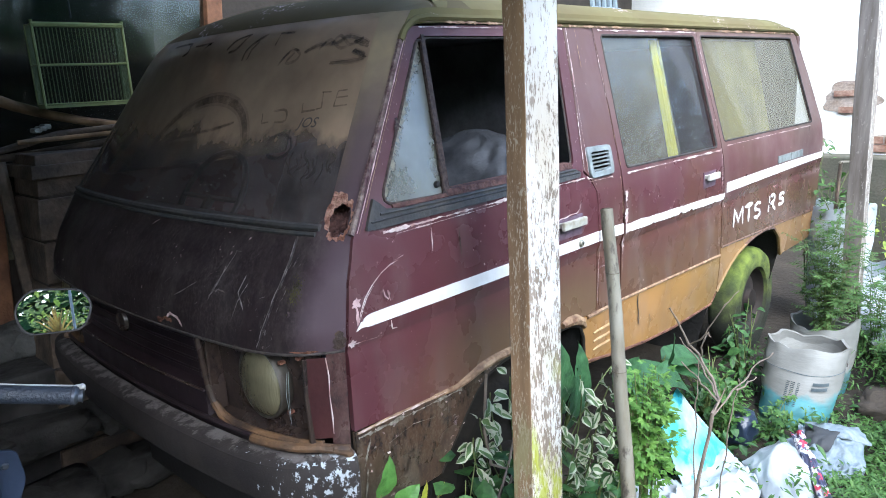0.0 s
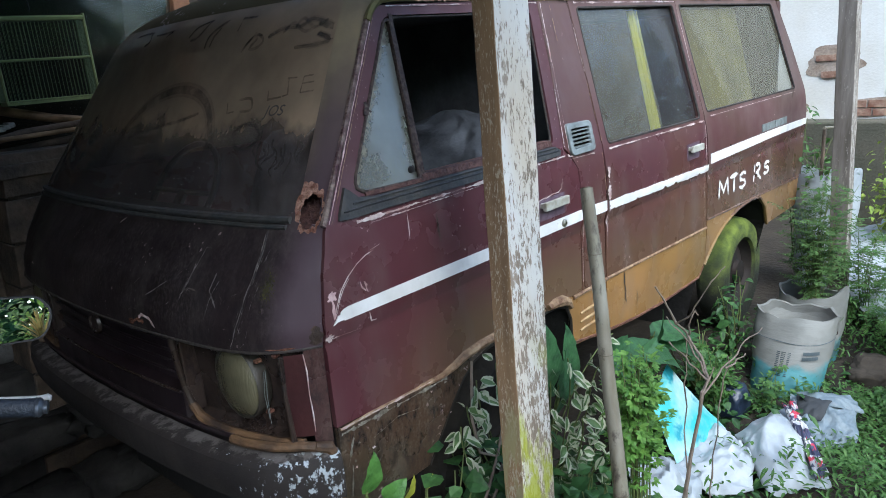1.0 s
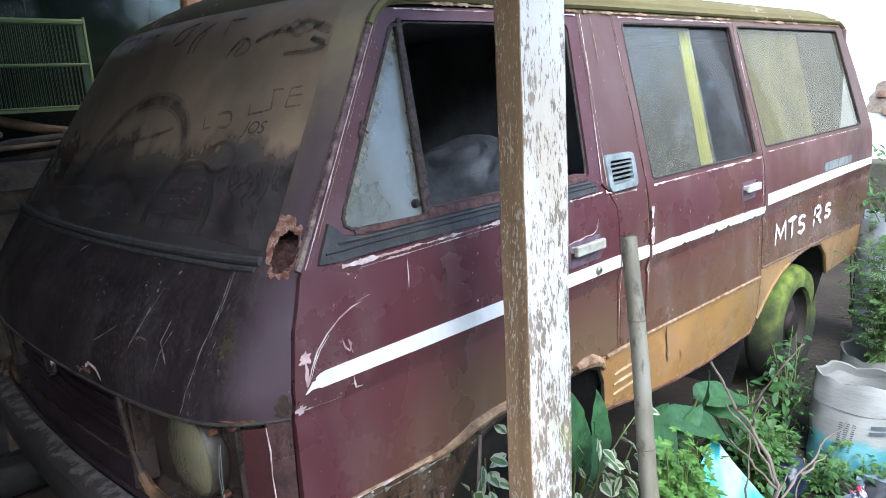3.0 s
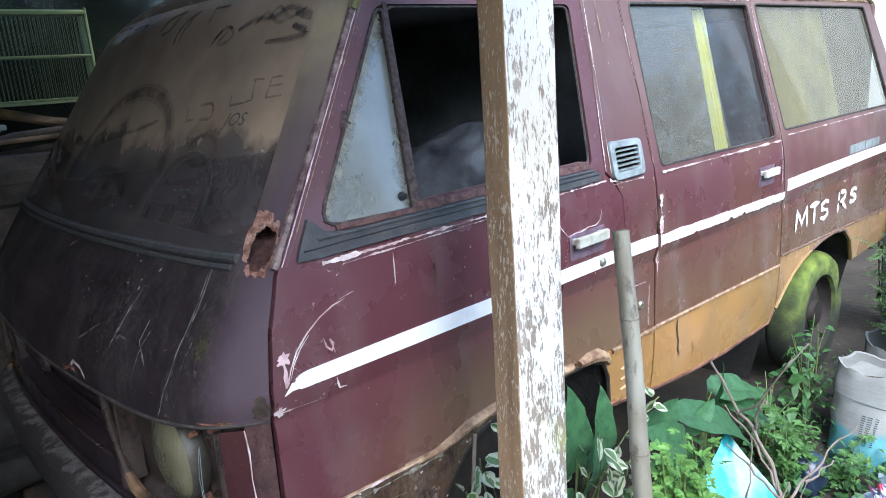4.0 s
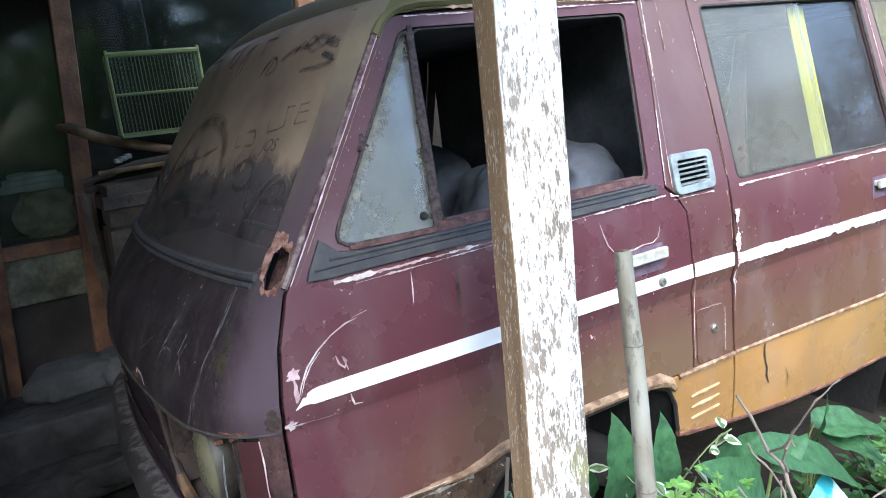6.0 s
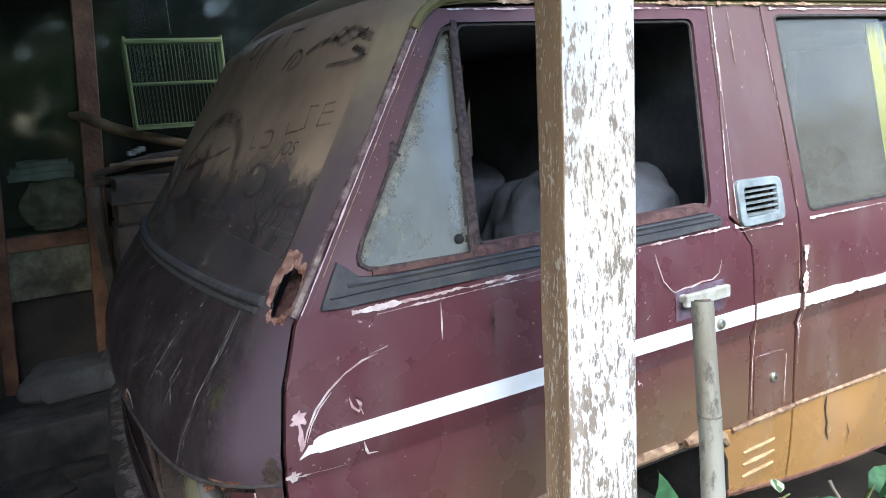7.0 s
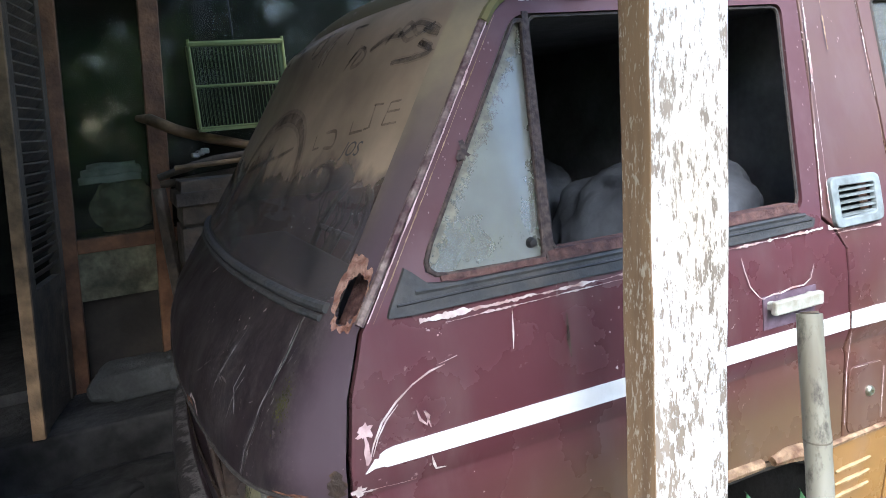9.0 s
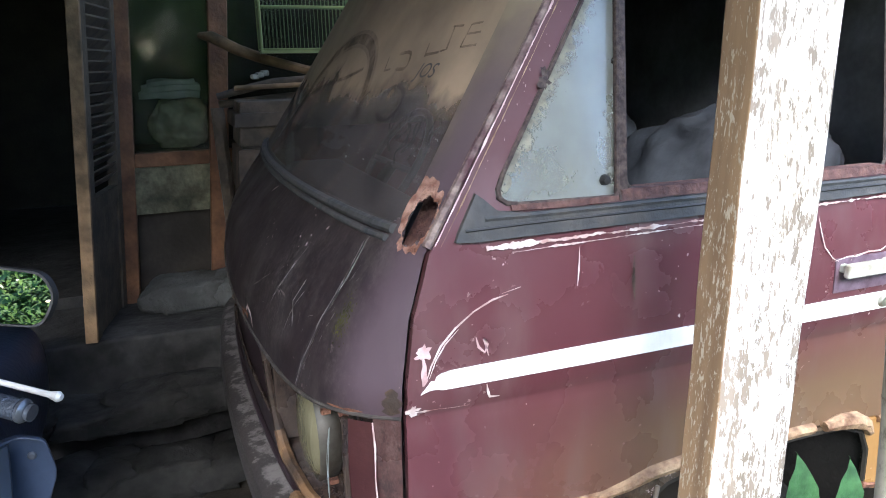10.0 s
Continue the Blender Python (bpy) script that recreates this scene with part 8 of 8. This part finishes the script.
bush("weed", "dark broad-leaved weed under the bumper corner", "weed", (0.63, -0.07, 0.49), (0.17, 0.05, 0.14), 150, 0.062, 0.054, leaf_dark, 23, 12)
bush("weed", "dark broad-leaved weed between post and stake", "weed", (1.08, -0.18, 0.36), (0.12, 0.08, 0.10), 110, 0.07, 0.05, leaf_dark, 24, 14)
bush("weed", "broad-leaved weed growing in the wheel arch", "weed", (1.02, 0.03, 0.45), (0.22, 0.05, 0.16), 70, 0.07, 0.048, leaf_dark, 25, 12)

bush("weed", "dark broad-leaved weed at the foot of the post", "weed", (0.72, -0.24, 0.42), (0.14, 0.08, 0.12), 150, 0.055, 0.048, leaf_dark, 26, 14)
bush("weed", "dark broad-leaved weed between post and stake", "weed", (1.02, -0.30, 0.31), (0.13, 0.08, 0.09), 130, 0.052, 0.040, leaf_dark, 27, 14)

bush("weed", "dark broad-leaved weed in the shade of the sill", "weed", (1.78, -0.01, 0.27), (0.22, 0.05, 0.10), 90, 0.062, 0.044, leaf_dark, 28, 20)
bush("weed", "dark broad-leaved weed in the shade of the sill", "weed", (2.32, -0.01, 0.27), (0.22, 0.05, 0.10), 90, 0.060, 0.042, leaf_dark, 29, 20)

# variegated creeper
def two_tone_leaf(parent, base, d, up, length, width, r):
    """A leaf with a green centre and an uneven cream margin."""
    d = d.normalized()
    side = d.cross(up).normalized()
    nrm = side.cross(d).normalized()
    bm = bmesh.new()
    lat_ = []
    for t, w in ((0.0, 0.06), (0.2, 0.38), (0.45, 0.5), (0.75, 0.33), (1.0, 0.02)):
        c = base + d * length * t - Vector((0, 0, 1)) * 0.25 * length * t * t
        e = r.uniform(0.22, 0.74)
        e2 = min(0.9, max(0.05, e + r.uniform(-0.35, 0.35)))
        lat_.append([bm.verts.new(c + side * width * w * s + nrm * 0.22 * width * w * abs(s)) for s in (-1, -e, 0, e2, 1)])
    for a, b in zip(lat_, lat_[1:]):
        for i in range(4):
            bm.faces.new((a[i], a[i + 1], b[i + 1], b[i])).material_index = 1 if i in (0, 3) or r.random() < 0.06 else 0
    part("leaf", bm, [leaf_mottled, leaf_cream], parent)


def creeper():
    r = random.Random(5)
    ob = thing("variegated_creeper", "creeper with green and cream leaves over the front wheel", "creeper", (1.05, -0.05, G))
    sb = bmesh.new()
    runs = [((1.05, -0.02, 0.20), (1.00, -0.06, 0.55), (0.97, -0.08, 0.74)), ((1.05, -0.02, 0.2), (1.12, -0.08, 0.55), (1.06, -0.10, 0.72)),
            ((1.05, -0.02, 0.2), (1.15, -0.12, 0.48), (1.22, -0.16, 0.66)), ((1.0, 0.0, 0.2), (0.92, -0.02, 0.62), (0.905, -0.04, 0.77)),
            ((1.05, -0.02, 0.2), (1.10, -0.14, 0.42), (1.04, -0.16, 0.50)),
            ((1.1, -0.02, 0.3), (1.25, -0.08, 0.66), (1.42, -0.10, 0.68)), ((1.1, -0.02, 0.25), (1.18, -0.10, 0.40), (1.12, -0.14, 0.36)),
            ((1.1, -0.04, 0.2), (1.14, -0.14, 0.60), (1.08, -0.15, 0.74)), ((1.12, -0.04, 0.2), (1.20, -0.15, 0.52), (1.16, -0.17, 0.64)),
            ((1.14, -0.06, 0.2), (1.24, -0.16, 0.46), (1.19, -0.19, 0.54)), ((1.1, -0.06, 0.2), (1.12, -0.18, 0.46), (1.06, -0.20, 0.58)),
            ((1.14, -0.06, 0.2), (1.22, -0.18, 0.36), (1.14, -0.22, 0.44)), ((1.0, 0.0, 0.25), (0.80, -0.01, 0.60), (0.775, -0.04, 0.70)), ((1.0, 0.0, 0.25), (0.84, -0.01, 0.66), (0.82, -0.04, 0.755)),
            ((0.98, 0.0, 0.22), (0.74, -0.02, 0.54), (0.735, -0.05, 0.665))]
    for a, b, c in runs:
        a, b, c = Vector(a), Vector(b), Vector(c)
        pts = [a * (1 - t) ** 2 + b * 2 * t * (1 - t) + c * t * t for t in [k / 9 for k in range(10)]]
        tube(sb, pts, 0.0022, 5)
        for k in range(11):
            t = 0.40 + 0.60 * k / 10
            p = a * (1 - t) ** 2 + b * 2 * t * (1 - t) + c * t * t
            d = (rand_dir(r, 0.7) + Vector((0, -0.45, -0.25))).normalized()
            up = Vector((r.uniform(-0.5, 0.5), -1.0, r.uniform(0, 0.8)))
            L, w = r.uniform(0.030, 0.050), r.uniform(0.022, 0.034)
            p = p + d * 0.012
            two_tone_leaf(ob, p, d, up, L, w, r)
    part("stem", sb, stem_green, ob, kind="stuff")


creeper()


# big-leaved plants, each blade a part of its own
def big_leaf(parent, base, tip, width, up, mat):
    base, tip, up = Vector(base), Vector(tip), Vector(up)
    d = tip - base
    L = d.length
    side = d.cross(up).normalized()
    nrm = side.cross(d).normalized()
    bm = bmesh.new()
    lat_ = []
    for j in range(13):
        t = j / 12
        w = width * 0.5 * max(0.0, math.sin(math.pi * t ** 0.62)) ** 0.8
        c = base + d * t + nrm * (0.10 * L * math.sin(math.pi * t))
        row = []
        for i in range(9):
            s = -1 + i / 4
            row.append(bm.verts.new(c + side * w * s + nrm * (0.16 * w * abs(s) + width / 0.16 * (0.005 * math.sin(t * 15 + (2 if s > 0 else 0)) * s * s + 0.0022 * math.sin(t * 44) * abs(s)))))
        lat_.append(row)
    for a, b in zip(lat_, lat_[1:]):
        for i in range(8):
            bm.faces.new((a[i], a[i + 1], b[i + 1], b[i]))
    bmesh.ops.remove_doubles(bm, verts=bm.verts[:], dist=0.0006)
    part("blade", bm, mat, parent, smooth=True)


def taro(root, leaves, label, mat=None):
    ob = thing("broad_leaf_plant", label, "plant", root)
    for base, tip, w, up in leaves:
        big_leaf(ob, base, tip, w, up, mat or taro_green)
        b0, r0 = Vector(base), Vector(root)
        sb = bmesh.new()
        tube(sb, [r0, (r0 + b0) / 2 + Vector((0, 0, 0.05)), b0, b0 + (Vector(tip) - b0) * 0.5], [0.007, 0.006, 0.004, 0.002], 6)
        part("stalk", sb, stem_green, ob)


young_green = leaf_material("young_green", (0.09, 0.24, 0.05), (0.12, 0.28, 0.06), shine=0.45, veins=True)
young_yellow = leaf_material("young_yellow", (0.42, 0.44, 0.06), (0.38, 0.42, 0.05), shine=0.45)
taro_green = leaf_material("taro_green", (0.042, 0.125, 0.050), (0.066, 0.165, 0.060), shine=0.5, veins=True)
taro((1.10, -0.02, G), [((1.06, -0.07, 0.60), (1.052, -0.09, 0.850), 0.115, (0, -1, 0.2)), ((0.98, -0.03, 0.58), (0.955, -0.05, 0.80), 0.12, (0.3, -1, 0)), ((1.14, -0.05, 0.50), (1.16, -0.09, 0.72), 0.10, (0.2, -1, 0.3)),
                       ((1.22, -0.02, 0.52), (1.26, -0.03, 0.76), 0.11, (0, -1, 0.1))], "large dark green leaves in the front wheel arch")
taro((1.50, -0.08, G), [((1.45, -0.17, 0.452), (1.165, -0.20, 0.722), 0.17, (0.2, -0.8, 0.6)), ((1.50, -0.08, 0.59), (1.95, -0.12, 0.29), 0.12, (0.2, -0.6, 0.8)), ((1.568, -0.10, 0.51), (1.71, -0.11, 0.568), 0.055, (0, -0.8, 0.5)),
                        ((1.42, -0.06, 0.56), (1.52, -0.10, 0.64), 0.11, (0, -1, 0.3))], "large dark green leaves under the sill")
taro((1.95, 0.06, G), [((1.86, 0.0, 0.42), (1.93, -0.03, 0.58), 0.10, (0.6, -1, 0.2)), ((1.93, 0.02, 0.46), (2.18, -0.06, 0.38), 0.13, (0, -0.4, 1)), ((1.98, 0.02, 0.42), (2.10, -0.12, 0.32), 0.11, (0, -0.4, 1))], "large dark green leaves under the sliding door")
taro((0.44, -0.05, G), [((0.405, -0.06, 0.665), (0.428, -0.075, 0.765), 0.052, (0, -1, 0.3)), ((0.455, -0.06, 0.62), (0.50, -0.09, 0.665), 0.05, (0, -0.8, 0.6)), ((0.43, -0.06, 0.60), (0.40, -0.11, 0.63), 0.05, (0, -0.4, 1))], "young bright leaves under the bumper corner", young_green)
taro((0.53, -0.06, G), [((0.507, -0.06, 0.585), (0.536, -0.075, 0.650), 0.034, (0.3, -1, 0.2)), ((0.585, -0.06, 0.575), (0.60, -0.07, 0.615), 0.030, (0.3, -1, 0.2))], "yellow young leaves under the front door", young_yellow)


# dead twigs
def dead_twig():
    ob = thing("dead_twig", "dry leafless brown twig standing in the weeds", "twig", (0.80, -0.55, G))
    limbs = [[(0.745, -0.545, 0.10), (0.80, -0.575, 0.45), (0.840, -0.590, 0.66), (0.873, -0.606, 0.850), (0.917, -0.600, 0.862), (0.956, -0.570, 0.888), (0.982, -0.530, 0.916), (0.987, -0.500, 0.944), (0.980, -0.475, 0.993), (0.971, -0.458, 1.027)],
             [(0.987, -0.500, 0.940), (0.978, -0.530, 0.965), (0.973, -0.550, 0.997), (0.970, -0.580, 1.056), (1.003, -0.600, 1.083)],
             [(0.981, -0.530, 0.923), (0.954, -0.550, 0.977), (0.965, -0.555, 0.990), (0.960, -0.560, 0.981)],
             [(0.917, -0.600, 0.858), (0.950, -0.550, 0.911), (0.943, -0.520, 0.947), (0.936, -0.500, 0.975)],
             [(0.909, -0.600, 0.862), (0.875, -0.570, 0.917), (0.859, -0.540, 0.953)],
             [(0.873, -0.606, 0.844), (0.919, -0.620, 0.876), (0.985, -0.630, 0.896), (1.038, -0.640, 0.917), (1.090, -0.650, 0.923)],
             [(0.950, -0.622, 0.876), (1.004, -0.630, 0.877), (1.034, -0.635, 0.880)],
             [(0.95, -0.56, 0.10), (0.962, -0.58, 0.45), (0.967, -0.59, 0.595), (0.966, -0.61, 0.821), (0.975, -0.618, 0.893)],
             [(0.90, -0.53, 0.10), (0.93, -0.55, 0.60), (0.93, -0.545, 0.83), (0.970, -0.530, 0.913)],
             [(0.873, -0.606, 0.848), (0.899, -0.610, 0.874), (0.908, -0.615, 0.894)]]
    for k, pts in enumerate(limbs):
        bm = bmesh.new()
        fine = []
        for a, b in zip(pts, pts[1:]):
            for q in range(4):
                t = q / 4
                p = Vector(a).lerp(Vector(b), t)
                fine.append(p + Vector((noise.noise(p * 30), noise.noise(p * 30 + Vector((5, 0, 0))), 0)) * 0.008)
        fine.append(Vector(pts[-1]))
        r0 = 0.0046 if k == 0 else 0.0021
        tube(bm, fine, [r0 * (1 - 0.6 * i / len(fine)) + (0.0006 if i % 4 == 0 else 0) for i in range(len(fine))], 7)
        part("branch", bm, stem_brown, ob, smooth="angle")


dead_twig()
for pts in ([(0.83, -0.02, 0.80), (0.79, -0.04, 0.66), (0.80, -0.05, 0.56), (0.86, -0.06, 0.52)], [(0.68, -0.10, 0.40), (0.78, -0.08, 0.46), (0.86, -0.06, 0.53), (0.92, -0.04, 0.60)],
            [(0.74, -0.08, 0.36), (0.84, -0.07, 0.45), (0.90, -0.06, 0.54)]):
    pole("dry_vine", [pts[0]] + pts, [0.002, 0.004, 0.0045, 0.004, 0.003][:len(pts) + 1], stem_brown, "dry vine stem hanging at the wheel arch", "vine")


# ground cover
def cover(name, label, boxes, n, leaf_len, leaf_wid, mat, seed, rise=0.10):
    r = random.Random(seed)
    bm = bmesh.new()
    for x0, x1, y0, y1, share in boxes:
        for k in range(int(n * share)):
            x, y = r.uniform(x0, x1), r.uniform(y0, y1)
            if 0.3 < x < 3.8 and y > 0.03:
                continue
            h = ground_height(x, y) + max(0, rise * (0.6 + 1.2 * noise.noise((x * 2.2, y * 2.2, seed)))) * r.random()
            d = rand_dir(r, 0.9)
            add_leaf(bm, Vector((x, y, h)), d, Vector((0, 0, 1)), leaf_len * r.uniform(0.6, 1.3), leaf_wid * r.uniform(0.7, 1.3), 0.3, 0.3)
    part(name, bm, mat, None, label, kind="stuff", category="weeds")


cover("ground_weeds", "low feathery green weeds covering the ground", [(2.3, 5.4, -1.6, -0.40, 0.6), (1.4, 3.2, -0.45, 0.02, 0.07), (2.0, 4.0, -1.3, -0.55, 0.4), (1.7, 2.9, -1.15, -0.62, 0.28), (1.35, 2.1, -0.85, -0.50, 0.03)], 17000, 0.030, 0.0095, leaf_green, 3, 0.22)
cover("broad_weeds", "low broad-leaved dark weeds round the post", [(0.5, 1.7, -0.5, 0.02, 0.8), (1.2, 2.6, -0.55, 0.0, 0.45)], 1000, 0.042, 0.030, leaf_dark, 4, 0.20)
cover("garden_weeds", "green weeds of the garden", [(-3.0, 6.0, -6.0, -1.7, 1.0)], 5000, 0.12, 0.05, leaf_green, 6, 0.25)


# garden hedge beyond the yard, seen in the mirror and in the glass
def hedge():
    r = random.Random(9)
    bm = bmesh.new()
    for k in range(30000):
        x, z = r.uniform(-11, 9), 0.1 + 3.4 * r.random() ** 0.8
        y = -4.6 - 1.6 * r.random() + 0.6 * noise.noise((x * 0.8, z * 0.8, 0))
        if z > 2.1 + 1.4 * noise.noise((x * 0.5, 0, 3)) + 0.6:
            continue
        add_leaf(bm, Vector((x, y, z)), rand_dir(r, 0.8), Vector((0, 0.6, 1)), r.uniform(0.05, 0.10), r.uniform(0.03, 0.05), 0.3, 0.2)
    part("garden_hedge", bm, leaf_garden, None, "tall leafy green garden hedge", kind="stuff", category="hedge")
    # Backing trees added to darken reflections; lower past x 4.8 to let sky in.
    bm = bmesh.new()
    for k in range(31000):
        x, z = r.uniform(-14, 13), 0.1 + 5.4 * r.random()
        if z > 4.4 + 1.4 * noise.noise((x * 0.6, 0, 8)) - 3.6 * min(1.0, max(0.0, (x - 4.8) / 1.6)):
            continue
        y = -7.2 - 1.2 * r.random() + 0.8 * noise.noise((x * 0.7, z * 0.7, 5))
        add_leaf(bm, Vector((x, y, z)), rand_dir(r, 0.8), Vector((0, 0.6, 1)), r.uniform(0.26, 0.46), r.uniform(0.14, 0.26), 0.3, 0.2)
    # Unseen side trees, added so the van's windows reflect something dark.
    for k in range(12000):
        y, z = r.uniform(-8.5, -1.2), 0.1 + 4.4 * r.random()
        if z > 3.2 + 1.4 * noise.noise((y * 0.6, 0, 18)):
            continue
        add_leaf(bm, Vector((6.4 + 1.4 * r.random() + 0.6 * noise.noise((y * 0.7, z * 0.7, 5)), y, z)), rand_dir(r, 0.8), Vector((-0.6, 0, 1)), r.uniform(0.16, 0.3), r.uniform(0.08, 0.16), 0.3, 0.2)
    part("garden_trees", bm, leaf_dark, None, "dense dark green trees beyond the hedge, added to darken reflections", kind="stuff", category="trees")
    ob = thing("cordyline", "spiky yellow-green cordyline in the garden", "plant", (-1.90, -3.3, G))
    for k in range(34):
        a = 2 * math.pi * k / 34 + r.uniform(-0.1, 0.1)
        el = r.uniform(0.65, 1.5)
        b0 = Vector((-1.90, -3.3, 1.26 + r.uniform(0, 0.06)))
        d = Vector((math.cos(a) * math.cos(el), math.sin(a) * math.cos(el), math.sin(el)))
        bm = bmesh.new()
        add_leaf(bm, b0, d, Vector((0, 0, 1)), r.uniform(0.18, 0.32), 0.017, 0.25, 0.3)
        part("blade", bm, cordyline_leaf, ob)
    bm = bmesh.new()
    tube(bm, [(-1.90, -3.3, G - 0.02), (-1.90, -3.3, 1.29)], 0.014, 8)
    part("trunk", bm, stem_brown, ob)


pole("garden_pole", [(-1.74, -3.2, G - 0.02), (-1.74, -3.2, 1.9)], 0.009, white_alloy, "pale grey pole standing in the garden", "pole")
cordyline_leaf = leaf_material("cordyline_leaf", (0.30, 0.20, 0.07), (0.20, 0.24, 0.06), thin=0.5)
hedge()
bush("garden_shrub", "fine-leaved bright green shrub in the garden", "shrub", (-2.0, -4.0, 1.15), (0.75, 0.25, 0.45), 5200, 0.040, 0.024, leaf_garden, 33, 60)

# ---- brick patches and base of the garden wall ----
def brick_patch(y0, z0, wy, wz, seed, skew=0.0):
    """Bare bricks in a ragged hole where the plaster has fallen off."""
    r = random.Random(seed)
    bm = bmesh.new()
    vs = []
    for i in range(40):
        a = 2 * math.pi * i / 40
        q = 0.54 * (1 + 0.35 * noise.noise((math.cos(a) * 1.8 + seed, math.sin(a) * 1.8, seed)))
        vs.append(bm.verts.new((5.597, y0 + wy * q * math.cos(a) + skew * math.sin(a), z0 + wz / 2 + wz * q * math.sin(a))))
    bm.faces.new(vs)
    part("bare_mortar", bm, old_mortar, garden_wall, "bare grey-brown mortar where plaster has fallen off")
    rows_ = int(wz / 0.062)
    for j in range(rows_):
        z = z0 + j * 0.062
        s = (j + 0.5) / rows_ * 2 - 1
        half = wy * 0.42 * math.sqrt(max(0.05, 1 - s * s))
        y = y0 + skew * s - half + r.uniform(0, 0.1)
        while y < y0 + skew * s + half - 0.08:
            bm = bmesh.new()
            w_ = r.uniform(0.12, 0.195)
            box(bm, 5.588 - r.uniform(0, 0.004), 5.605, y, y + w_, z, z + r.uniform(0.044, 0.054))
            if r.random() > 0.2:
                part("brick", bm, brick_red, garden_wall)
            else:
                bm.free()
            y += w_ + 0.014


old_mortar = material("old_mortar", (0.54, 0.45, 0.37), 0.95, vary=0.6, scale=7, bump=0.6, tint=(0.36, 0.27, 0.20))
garden_wall = bpy.data.objects["wall_garden"]
brick_patch(0.30, 1.17, 0.36, 0.22, 1)
brick_patch(-0.42, 0.98, 0.62, 0.34, 2, -0.12)
brick_patch(0.02, 0.88, 0.50, 0.13, 3)
brick_patch(0.62, 0.90, 0.30, 0.10, 4)
# Dark band at the wall's foot: shade given as a darker base.
bm = bmesh.new()
box(bm, 5.40, 5.60, -1.25, HOUSE_Y, G - 0.1, 0.86)
part("wall_base", bm, old_plaster, kind="structure", category="wall", label="base of the garden wall, painted dark for its band of shade", bevel=0.02)
